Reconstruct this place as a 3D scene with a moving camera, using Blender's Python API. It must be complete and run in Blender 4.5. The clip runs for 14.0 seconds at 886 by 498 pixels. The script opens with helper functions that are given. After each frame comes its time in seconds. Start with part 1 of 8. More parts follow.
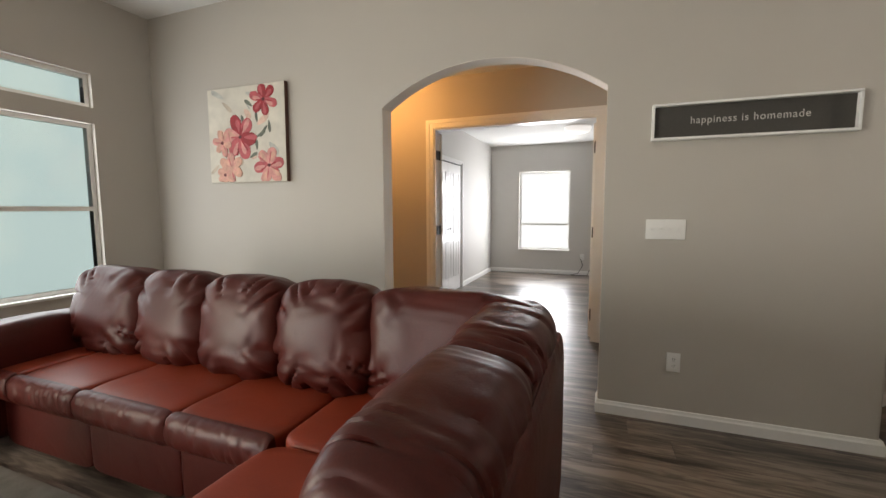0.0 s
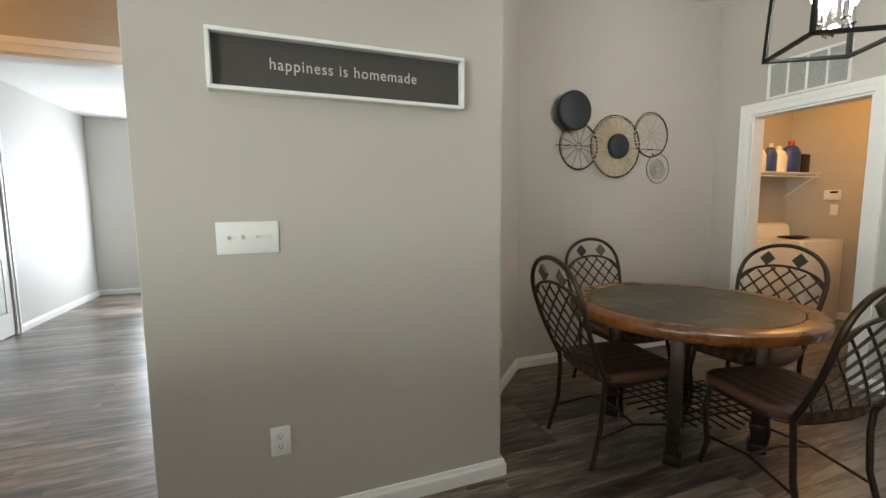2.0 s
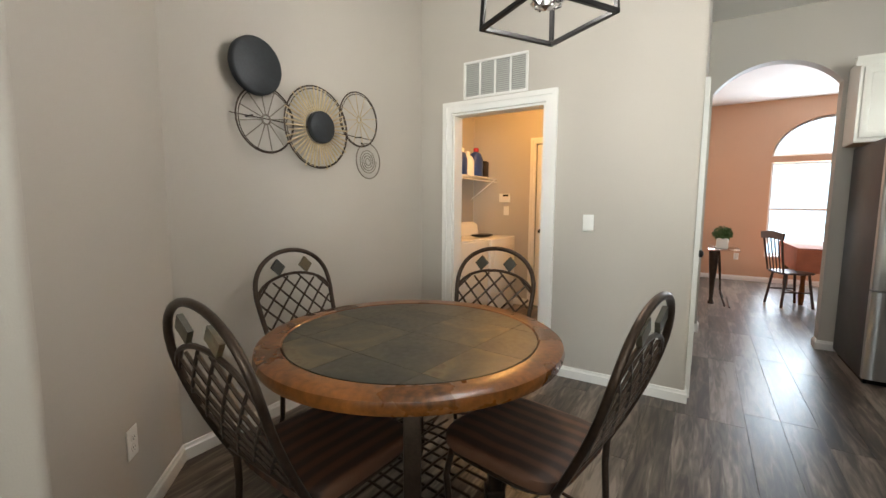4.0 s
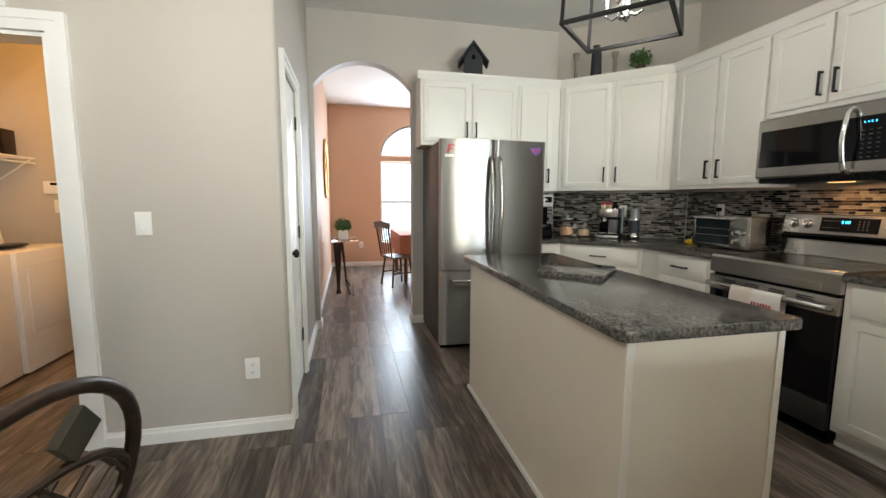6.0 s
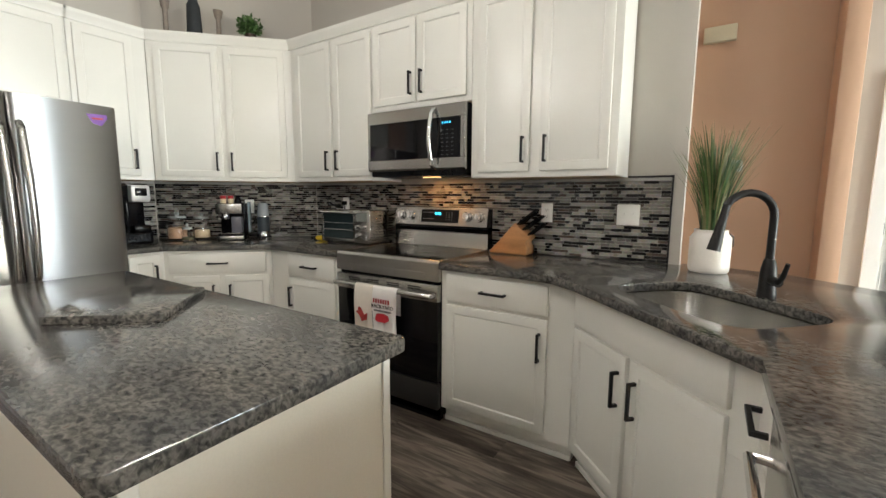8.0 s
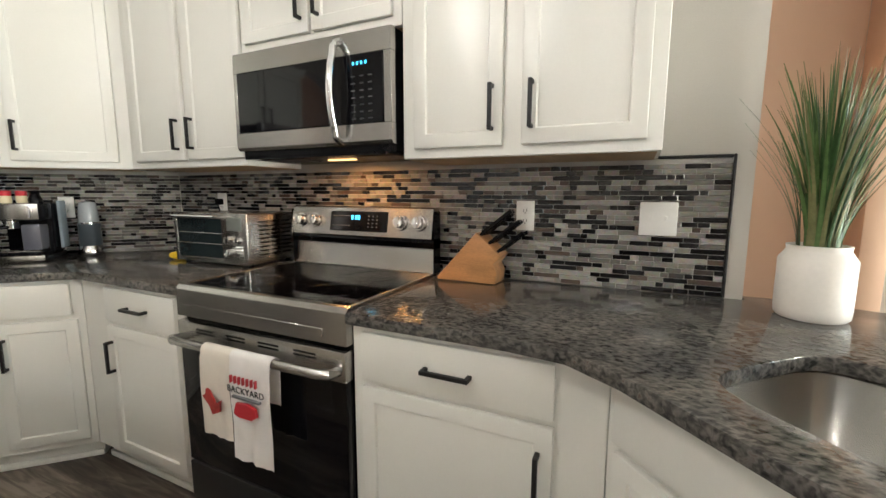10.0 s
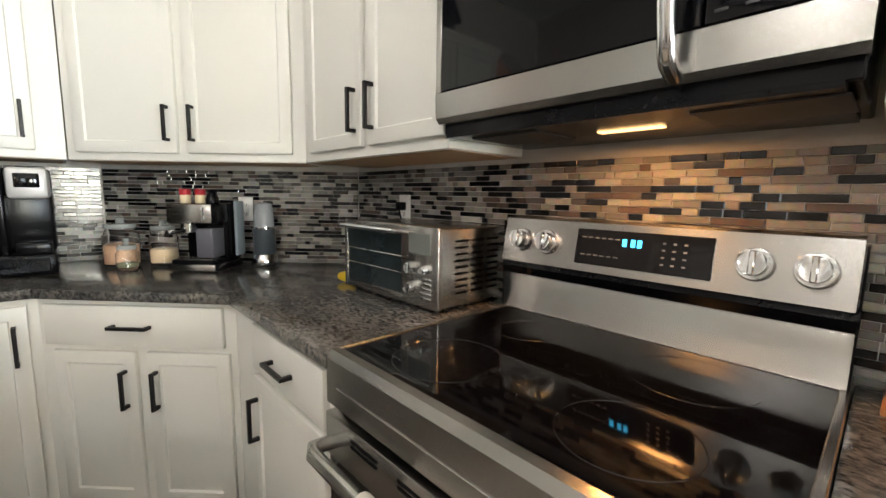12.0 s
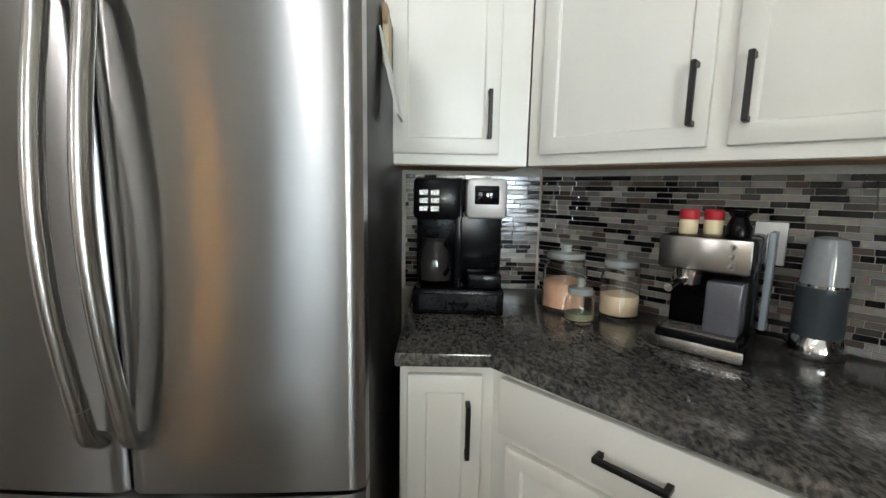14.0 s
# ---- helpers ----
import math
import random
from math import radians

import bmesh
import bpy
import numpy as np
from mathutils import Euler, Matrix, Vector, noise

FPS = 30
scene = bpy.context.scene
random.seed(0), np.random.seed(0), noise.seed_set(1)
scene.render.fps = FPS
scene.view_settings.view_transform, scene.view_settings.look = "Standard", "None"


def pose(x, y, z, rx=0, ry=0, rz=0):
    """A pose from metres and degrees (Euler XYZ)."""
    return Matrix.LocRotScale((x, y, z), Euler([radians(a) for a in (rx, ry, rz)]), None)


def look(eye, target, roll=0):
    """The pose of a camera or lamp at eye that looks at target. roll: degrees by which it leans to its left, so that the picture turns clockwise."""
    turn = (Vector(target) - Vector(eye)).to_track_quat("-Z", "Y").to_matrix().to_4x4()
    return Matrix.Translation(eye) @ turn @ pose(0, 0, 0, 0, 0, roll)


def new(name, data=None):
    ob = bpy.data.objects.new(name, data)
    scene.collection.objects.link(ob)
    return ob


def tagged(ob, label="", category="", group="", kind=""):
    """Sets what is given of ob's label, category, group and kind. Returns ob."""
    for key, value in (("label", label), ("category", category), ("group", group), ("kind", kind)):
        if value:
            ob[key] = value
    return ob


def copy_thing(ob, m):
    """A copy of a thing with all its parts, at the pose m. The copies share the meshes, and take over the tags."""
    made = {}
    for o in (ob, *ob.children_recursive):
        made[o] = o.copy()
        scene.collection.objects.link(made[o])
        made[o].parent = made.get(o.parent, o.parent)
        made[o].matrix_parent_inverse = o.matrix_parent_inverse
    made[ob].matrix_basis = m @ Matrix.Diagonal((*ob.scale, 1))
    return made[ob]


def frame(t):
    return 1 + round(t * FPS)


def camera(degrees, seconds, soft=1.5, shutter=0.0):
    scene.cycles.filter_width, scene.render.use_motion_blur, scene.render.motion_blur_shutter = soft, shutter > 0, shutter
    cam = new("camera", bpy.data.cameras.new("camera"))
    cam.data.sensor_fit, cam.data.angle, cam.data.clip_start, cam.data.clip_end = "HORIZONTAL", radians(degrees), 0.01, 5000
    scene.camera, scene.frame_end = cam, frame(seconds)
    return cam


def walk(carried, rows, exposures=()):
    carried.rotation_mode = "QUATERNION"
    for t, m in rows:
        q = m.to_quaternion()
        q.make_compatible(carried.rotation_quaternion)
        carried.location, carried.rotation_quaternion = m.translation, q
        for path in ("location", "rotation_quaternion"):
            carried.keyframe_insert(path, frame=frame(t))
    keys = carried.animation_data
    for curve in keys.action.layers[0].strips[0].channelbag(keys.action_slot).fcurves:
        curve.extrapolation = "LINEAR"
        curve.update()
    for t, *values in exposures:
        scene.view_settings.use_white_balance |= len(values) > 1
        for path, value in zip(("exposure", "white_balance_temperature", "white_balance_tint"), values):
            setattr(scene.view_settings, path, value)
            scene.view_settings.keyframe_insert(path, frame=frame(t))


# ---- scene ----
cam = camera(93.7, 14.0)
PATH = [
    (0, (0.037, -0.07, 1.302), (-0.672, 1.791, 1.114), -0.2),
    (0.5, (0.128, 0.241, 1.326), (-0.205, 2.204, 1.131), -0.2),
    (1, (0.253, 0.504, 1.301), (0.276, 2.494, 1.103), -0.2),
    (1.5, (0.4, 0.766, 1.308), (0.772, 2.72, 1.104), -0.3),
    (2, (0.529, 1.024, 1.293), (1.225, 2.888, 1.087), -0.4),
    (2.2, (0.572, 1.126, 1.302), (1.392, 2.939, 1.095), -0.5),
    (4.3, (1.3, 1.704, 1.281), (3.082, 2.586, 1.07), 0.4),
    (4.5, (1.347, 1.712, 1.282), (3.185, 2.472, 1.067), 0.4),
    (5, (1.489, 1.651, 1.287), (3.431, 2.07, 1.059), 0.4),
    (5.5, (1.714, 1.502, 1.284), (3.701, 1.519, 1.057), 0.3),
    (6, (1.916, 1.366, 1.286), (3.853, 0.929, 1.053), 0.2),
    (6.5, (2.098, 1.232, 1.299), (3.875, 0.347, 1.059), 0.1),
    (7, (2.185, 1.126, 1.288), (3.735, -0.114, 1.049), 0.2),
    (7.5, (2.225, 0.971, 1.288), (3.534, -0.521, 1.039), 0.2),
    (8, (2.273, 0.786, 1.279), (3.348, -0.881, 1.026), 0.3),
    (8.5, (2.351, 0.607, 1.258), (3.245, -1.163, 0.997), 0.3),
    (8.7, (2.402, 0.525, 1.257), (3.231, -1.277, 0.995), 0.2),
    (10.8, (2.978, -0.422, 1.273), (3.838, -2.207, 0.996), -0.0),
    (11, (3.051, -0.476, 1.269), (3.996, -2.217, 0.996), 0.6),
    (11.5, (3.255, -0.599, 1.266), (4.441, -2.188, 1.006), 0.7),
    (12, (3.472, -0.653, 1.264), (4.924, -2.004, 1.007), 0.9),
    (12.5, (3.742, -0.642, 1.295), (5.409, -1.711, 1.013), 0.8),
    (13, (4.026, -0.61, 1.309), (5.851, -1.374, 1.019), 0.8),
    (13.5, (4.274, -0.549, 1.296), (6.208, -0.983, 1.027), 1.3),
    (14, (4.513, -0.44, 1.311), (6.492, -0.453, 1.026), 1.1),
]
walk(cam, [(t, look(eye, target, roll)) for t, eye, target, roll in PATH], [
    (0.0, -0.92, 6950, 15), (0.6, -0.80, 6850, 13), (1.3, -0.56, 6450, 11), (2.0, -0.40, 6350, 8), (4.5, -0.03, 6500, 10), (6.5, -0.03, 6500, 10), (8.5, 0.42, 6450, 11),
    (11.0, 0.62, 6450, 11), (12.5, 0.60, 6450, 13), (13.4, 0.38, 6350, 14), (14.0, 0.22, 6100, 10)])

# ---- light ----
world = bpy.data.worlds.new("sky")
scene.world = world
world.use_nodes = True
wn = world.node_tree.nodes
sky = wn.new("ShaderNodeTexSky")
sky.sky_type, sky.sun_disc = "NISHITA", False
sky.sun_elevation, sky.sun_rotation = radians(52), radians(15)
world.node_tree.links.new(sky.outputs[0], wn["Background"].inputs[0])
wn["Background"].inputs[1].default_value = 0.12
sun = new("sun", bpy.data.lights.new("sun", "SUN"))
sun.data.energy, sun.data.angle, sun.data.color = 3.0, radians(0.6), (1.0, 0.95, 0.87)
sun.matrix_world = look((0, 0, 20), (-0.45, -2.2, 20 - 2.9))


def area_lamp(name, x, y, z, rx, rz, w, h, watts, colour, spread=180):
    """A lamp as large as a window's opening, or a lit panel, looking along its own -z."""
    lamp = bpy.data.lights.new(name, "AREA")
    lamp.shape, lamp.size, lamp.size_y, lamp.energy, lamp.color = "RECTANGLE", w, h, watts, colour
    lamp.spread = radians(spread)
    ob = new(name, lamp)
    ob.matrix_world = pose(x, y, z, rx, 0, rz)
    return ob


def bulb_lamp(name, x, y, z, watts, colour, radius=0.03):
    lamp = bpy.data.lights.new(name, "POINT")
    lamp.energy, lamp.color, lamp.shadow_soft_size = watts, colour, radius
    ob = new(name, lamp)
    ob.location = (x, y, z)
    return ob


DAY = (0.86, 0.95, 1.0)
WARM = (1.0, 0.50, 0.15)
LANTERN_W = 22
area_lamp("window_light_living", -3.955, 1.43, 1.52, 90, -90, 1.50, 1.74, 58, DAY)
area_lamp("window_light_patio", -3.93, -2.36, 1.08, 80, -90, 0.74, 1.9, 190, (0.82, 0.92, 1.0))
area_lamp("window_light_patio", -3.93, -1.16, 1.08, 80, -90, 0.74, 1.9, 185, (1.0, 0.98, 0.82))
area_lamp("window_light_bedroom", -1.05, 8.575, 1.3, 90, 180, 0.95, 1.55, 135, (0.86, 0.93, 1.0))
area_lamp("window_light_dining", 10.185, 0.0, 1.45, 90, 90, 1.45, 2.2, 175, (0.76, 0.88, 1.0))
bulb_lamp("hall_bulb", -2.15, 3.5, 2.48, 58, WARM, 0.1)
bulb_lamp("laundry_bulb", 5.3, 3.3, 2.45, 46, WARM, 0.1)
area_lamp("hood_lamp", 3.853, -1.525, 1.394, 0, 0, 0.12, 0.035, 2.0, (1.0, 0.46, 0.13))

# ---- materials ----


def ramp_node(nodes, stops):
    r = nodes.new("ShaderNodeValToRGB")
    els = r.color_ramp.elements
    while len(els) < len(stops):
        els.new(0.5)
    for el, (p, c) in zip(els, stops):
        el.position, el.color = p, (*c, 1)
    return r


def material(name, colour, rough=0.5, metal=0.0, vary=0.08, scale=6.0, fine=90.0, bump=0.05, stretch=(1, 1, 1), gloss=0.5, coat=0.0, crease=0.0, glow=0.0, glow_colour=None, rand=0.0):
    """A painted, worn or grained surface: two scales of tone, fine relief, uneven gloss."""
    m = bpy.data.materials.new(name)
    m.use_nodes = True
    nodes, links = m.node_tree.nodes, m.node_tree.links
    b = nodes["Principled BSDF"]
    b.inputs["Metallic"].default_value = metal
    b.inputs["Specular IOR Level"].default_value = gloss
    b.inputs["Coat Weight"].default_value = coat
    geo = nodes.new("ShaderNodeNewGeometry")
    mp = nodes.new("ShaderNodeMapping")
    mp.inputs["Scale"].default_value = stretch
    links.new(geo.outputs["Position"], mp.inputs[0])
    big, small = nodes.new("ShaderNodeTexNoise"), nodes.new("ShaderNodeTexNoise")
    for n, s in ((big, scale), (small, fine)):
        n.inputs["Scale"].default_value, n.inputs["Detail"].default_value = s, 4
        links.new(mp.outputs[0], n.inputs["Vector"])
    add = nodes.new("ShaderNodeMath")
    add.operation = "MULTIPLY_ADD"
    add.inputs[1].default_value = 0.4
    links.new(small.outputs[0], add.inputs[0])
    half = nodes.new("ShaderNodeMath")
    half.operation = "MULTIPLY"
    half.inputs[1].default_value = 0.6
    links.new(big.outputs[0], half.inputs[0])
    links.new(half.outputs[0], add.inputs[2])
    value = add.outputs[0]
    if rand:
        info = nodes.new("ShaderNodeObjectInfo")
        r = nodes.new("ShaderNodeMath")
        r.operation = "MULTIPLY_ADD"
        r.inputs[1].default_value = rand
        links.new(info.outputs["Random"], r.inputs[0])
        links.new(value, r.inputs[2])
        value = r.outputs[0]
    lo = tuple(max(0, c * (1 - vary)) for c in colour)
    hi = tuple(min(1, c * (1 + vary)) for c in colour)
    rp = ramp_node(nodes, [(0.3, lo), (0.7 + rand, hi)])
    links.new(value, rp.inputs[0])
    links.new(rp.outputs[0], b.inputs["Base Color"])
    rr = nodes.new("ShaderNodeMapRange")
    rr.inputs[3].default_value, rr.inputs[4].default_value = max(0.02, rough * 0.85), min(1, rough * 1.15)
    links.new(big.outputs[0], rr.inputs[0])
    links.new(rr.outputs[0], b.inputs["Roughness"])
    if bump:
        bp = nodes.new("ShaderNodeBump")
        bp.inputs["Strength"].default_value, bp.inputs["Distance"].default_value = bump, 0.004
        links.new(small.outputs[0], bp.inputs["Height"])
        links.new(bp.outputs[0], b.inputs["Normal"])
    if crease:
        cr = nodes.new("ShaderNodeTexNoise")
        cr.inputs["Scale"].default_value, cr.inputs["Detail"].default_value, cr.inputs["Distortion"].default_value = 4.0, 2, 1.0
        mp2 = nodes.new("ShaderNodeMapping")
        mp2.inputs["Scale"].default_value = (1.2, 1.2, 0.9)
        links.new(geo.outputs["Position"], mp2.inputs[0])
        links.new(mp2.outputs[0], cr.inputs["Vector"])
        d = nodes.new("ShaderNodeMath")
        d.operation = "SUBTRACT"
        d.inputs[1].default_value = 0.5
        links.new(cr.outputs[0], d.inputs[0])
        ab = nodes.new("ShaderNodeMath")
        ab.operation = "ABSOLUTE"
        links.new(d.outputs[0], ab.inputs[0])
        pw = nodes.new("ShaderNodeMath")
        pw.operation = "POWER"
        pw.inputs[1].default_value = 0.6
        links.new(ab.outputs[0], pw.inputs[0])
        b2 = nodes.new("ShaderNodeBump")
        b2.inputs["Strength"].default_value, b2.inputs["Distance"].default_value = crease, 0.02
        links.new(pw.outputs[0], b2.inputs["Height"])
        links.new(bp.outputs[0], b2.inputs["Normal"])
        links.new(b2.outputs[0], b.inputs["Normal"])
    if glow:
        b.inputs["Emission Color"].default_value = (*(glow_colour or colour), 1)
        b.inputs["Emission Strength"].default_value = glow
    return m


def glass_material(name, tint=(1, 1, 1), rough=0.0):
    m = bpy.data.materials.new(name)
    m.use_nodes = True
    b = m.node_tree.nodes["Principled BSDF"]
    b.inputs["Base Color"].default_value = (*tint, 1)
    b.inputs["Transmission Weight"].default_value = 1.0
    b.inputs["Roughness"].default_value, b.inputs["IOR"].default_value = rough, 1.45
    return m


def granite_material():
    m = bpy.data.materials.new("granite")
    m.use_nodes = True
    nodes, links = m.node_tree.nodes, m.node_tree.links
    b = nodes["Principled BSDF"]
    geo = nodes.new("ShaderNodeNewGeometry")
    mp = nodes.new("ShaderNodeMapping")
    mp.inputs["Scale"].default_value = (1.0, 1.7, 1.4)
    mp.inputs["Rotation"].default_value = (0, 0, 0.6)
    links.new(geo.outputs["Position"], mp.inputs[0])
    n1, n2, v = nodes.new("ShaderNodeTexNoise"), nodes.new("ShaderNodeTexNoise"), nodes.new("ShaderNodeTexVoronoi")
    n1.inputs["Scale"].default_value, n1.inputs["Detail"].default_value, n1.inputs["Distortion"].default_value = 58, 6, 0.7
    n2.inputs["Scale"].default_value, n2.inputs["Detail"].default_value = 5, 3
    v.inputs["Scale"].default_value = 50
    for n in (n1, n2, v):
        links.new(mp.outputs[0], n.inputs["Vector"])
    mix = nodes.new("ShaderNodeMath")
    mix.operation = "MULTIPLY_ADD"
    mix.inputs[1].default_value = 0.25
    links.new(v.outputs["Distance"], mix.inputs[0])
    links.new(n1.outputs[0], mix.inputs[2])
    rp = ramp_node(nodes, [(0.40, (0.026, 0.027, 0.028)), (0.54, (0.064, 0.063, 0.060)), (0.65, (0.112, 0.108, 0.101)), (0.77, (0.175, 0.169, 0.158)), (0.90, (0.12, 0.095, 0.080))])
    links.new(mix.outputs[0], rp.inputs[0])
    rp2 = ramp_node(nodes, [(0.35, (0.55, 0.55, 0.57)), (0.65, (1.05, 1.0, 0.95))])
    links.new(n2.outputs[0], rp2.inputs[0])
    mul = nodes.new("ShaderNodeMix")
    mul.data_type, mul.blend_type = "RGBA", "MULTIPLY"
    mul.inputs[0].default_value = 1.0
    links.new(rp.outputs[0], mul.inputs[6])
    links.new(rp2.outputs[0], mul.inputs[7])
    links.new(mul.outputs[2], b.inputs["Base Color"])
    b.inputs["Roughness"].default_value = 0.13
    return m


def plank_material():
    """Grey-brown vinyl plank: grain along x, knots and pale worn streaks, tone by plank."""
    m = bpy.data.materials.new("vinyl_plank")
    m.use_nodes = True
    nodes, links = m.node_tree.nodes, m.node_tree.links
    b = nodes["Principled BSDF"]
    geo, info = nodes.new("ShaderNodeNewGeometry"), nodes.new("ShaderNodeObjectInfo")
    shift = nodes.new("ShaderNodeVectorMath")
    shift.operation = "MULTIPLY_ADD"
    comb = nodes.new("ShaderNodeCombineXYZ")
    s2 = nodes.new("ShaderNodeMath")
    s2.operation = "ADD"
    links.new(info.outputs["Random"], s2.inputs[0])
    links.new(geo.outputs["Random Per Island"], s2.inputs[1])
    links.new(s2.outputs[0], comb.inputs[0])
    links.new(s2.outputs[0], comb.inputs[1])
    shift.inputs[1].default_value = (37, 91, 0)
    links.new(comb.outputs[0], shift.inputs[0])
    links.new(geo.outputs["Position"], shift.inputs[2])
    mp = nodes.new("ShaderNodeMapping")
    mp.inputs["Scale"].default_value = (0.62, 5.2, 1.0)
    links.new(shift.outputs[0], mp.inputs[0])
    grain, broad = nodes.new("ShaderNodeTexNoise"), nodes.new("ShaderNodeTexNoise")
    grain.inputs["Scale"].default_value, grain.inputs["Detail"].default_value, grain.inputs["Distortion"].default_value = 5.5, 9, 1.3
    broad.inputs["Scale"].default_value, broad.inputs["Detail"].default_value = 1.7, 3
    links.new(mp.outputs[0], grain.inputs["Vector"])
    links.new(mp.outputs[0], broad.inputs["Vector"])
    a = nodes.new("ShaderNodeMath")
    a.operation = "MULTIPLY_ADD"
    a.inputs[1].default_value = 0.13
    fr = nodes.new("ShaderNodeMath")
    fr.operation = "FRACT"
    links.new(s2.outputs[0], fr.inputs[0])
    links.new(fr.outputs[0], a.inputs[0])
    mean = nodes.new("ShaderNodeMath")
    mean.operation = "MULTIPLY_ADD"
    mean.inputs[1].default_value = 0.5
    half = nodes.new("ShaderNodeMath")
    half.operation = "MULTIPLY"
    half.inputs[1].default_value = 0.45
    links.new(broad.outputs[0], half.inputs[0])
    links.new(grain.outputs[0], mean.inputs[0])
    links.new(half.outputs[0], mean.inputs[2])
    links.new(mean.outputs[0], a.inputs[2])
    rp = ramp_node(nodes, [(0.38, (0.019, 0.014, 0.011)), (0.47, (0.052, 0.039, 0.030)), (0.56, (0.125, 0.098, 0.078)), (0.66, (0.26, 0.215, 0.176))])
    links.new(a.outputs[0], rp.inputs[0])
    links.new(rp.outputs[0], b.inputs["Base Color"])
    rr = nodes.new("ShaderNodeMapRange")
    rr.inputs[3].default_value, rr.inputs[4].default_value = 0.23, 0.45
    links.new(grain.outputs[0], rr.inputs[0])
    links.new(rr.outputs[0], b.inputs["Roughness"])
    bp = nodes.new("ShaderNodeBump")
    bp.inputs["Strength"].default_value, bp.inputs["Distance"].default_value = 0.18, 0.003
    links.new(grain.outputs[0], bp.inputs["Height"])
    links.new(bp.outputs[0], b.inputs["Normal"])
    return m


def steel_material(name, colour, rough, stretch, aniso=0.0):
    m = material(name, colour, rough, 1.0, 0.01, 1.5, 3.0, 0.0, stretch)
    b = m.node_tree.nodes["Principled BSDF"]
    even = m.node_tree.nodes["Map Range"]
    even.inputs[3].default_value, even.inputs[4].default_value = rough * 0.97, rough * 1.03
    if aniso:
        tan = m.node_tree.nodes.new("ShaderNodeTangent")
        tan.direction_type, tan.axis = "RADIAL", "Z"
        m.node_tree.links.new(tan.outputs[0], b.inputs["Tangent"])
        b.inputs["Anisotropic"].default_value = aniso
        b.inputs["Anisotropic Rotation"].default_value = 0.25
    return m


def tile_material():
    """Strips of glass and stone in greys, browns and black, tone by piece."""
    m = bpy.data.materials.new("mosaic_strip")
    m.use_nodes = True
    nodes, links = m.node_tree.nodes, m.node_tree.links
    b = nodes["Principled BSDF"]
    geo, info = nodes.new("ShaderNodeNewGeometry"), nodes.new("ShaderNodeObjectInfo")
    s = nodes.new("ShaderNodeMath")
    s.operation = "ADD"
    links.new(info.outputs["Random"], s.inputs[0])
    links.new(geo.outputs["Random Per Island"], s.inputs[1])
    f = nodes.new("ShaderNodeMath")
    f.operation = "FRACT"
    links.new(s.outputs[0], f.inputs[0])
    rp = ramp_node(nodes, [(0.0, (0.004, 0.004, 0.005)), (0.24, (0.012, 0.012, 0.013)), (0.35, (0.060, 0.052, 0.047)), (0.41, (0.150, 0.140, 0.125)), (0.60, (0.225, 0.212, 0.190)), (0.76, (0.31, 0.295, 0.265)), (0.94, (0.085, 0.060, 0.048))])
    rp.color_ramp.interpolation = "CONSTANT"
    links.new(f.outputs[0], rp.inputs[0])
    n = nodes.new("ShaderNodeTexNoise")
    n.inputs["Scale"].default_value = 60
    links.new(geo.outputs["Position"], n.inputs["Vector"])
    mx = nodes.new("ShaderNodeMix")
    mx.data_type, mx.blend_type = "RGBA", "OVERLAY"
    mx.inputs[0].default_value = 0.35
    links.new(rp.outputs[0], mx.inputs[6])
    links.new(n.outputs[1], mx.inputs[7])
    links.new(mx.outputs[2], b.inputs["Base Color"])
    r2 = nodes.new("ShaderNodeMapRange")
    r2.inputs[3].default_value, r2.inputs[4].default_value = 0.06, 0.26
    links.new(f.outputs[0], r2.inputs[0])
    links.new(r2.outputs[0], b.inputs["Roughness"])
    b.inputs["Specular IOR Level"].default_value = 0.5
    return m


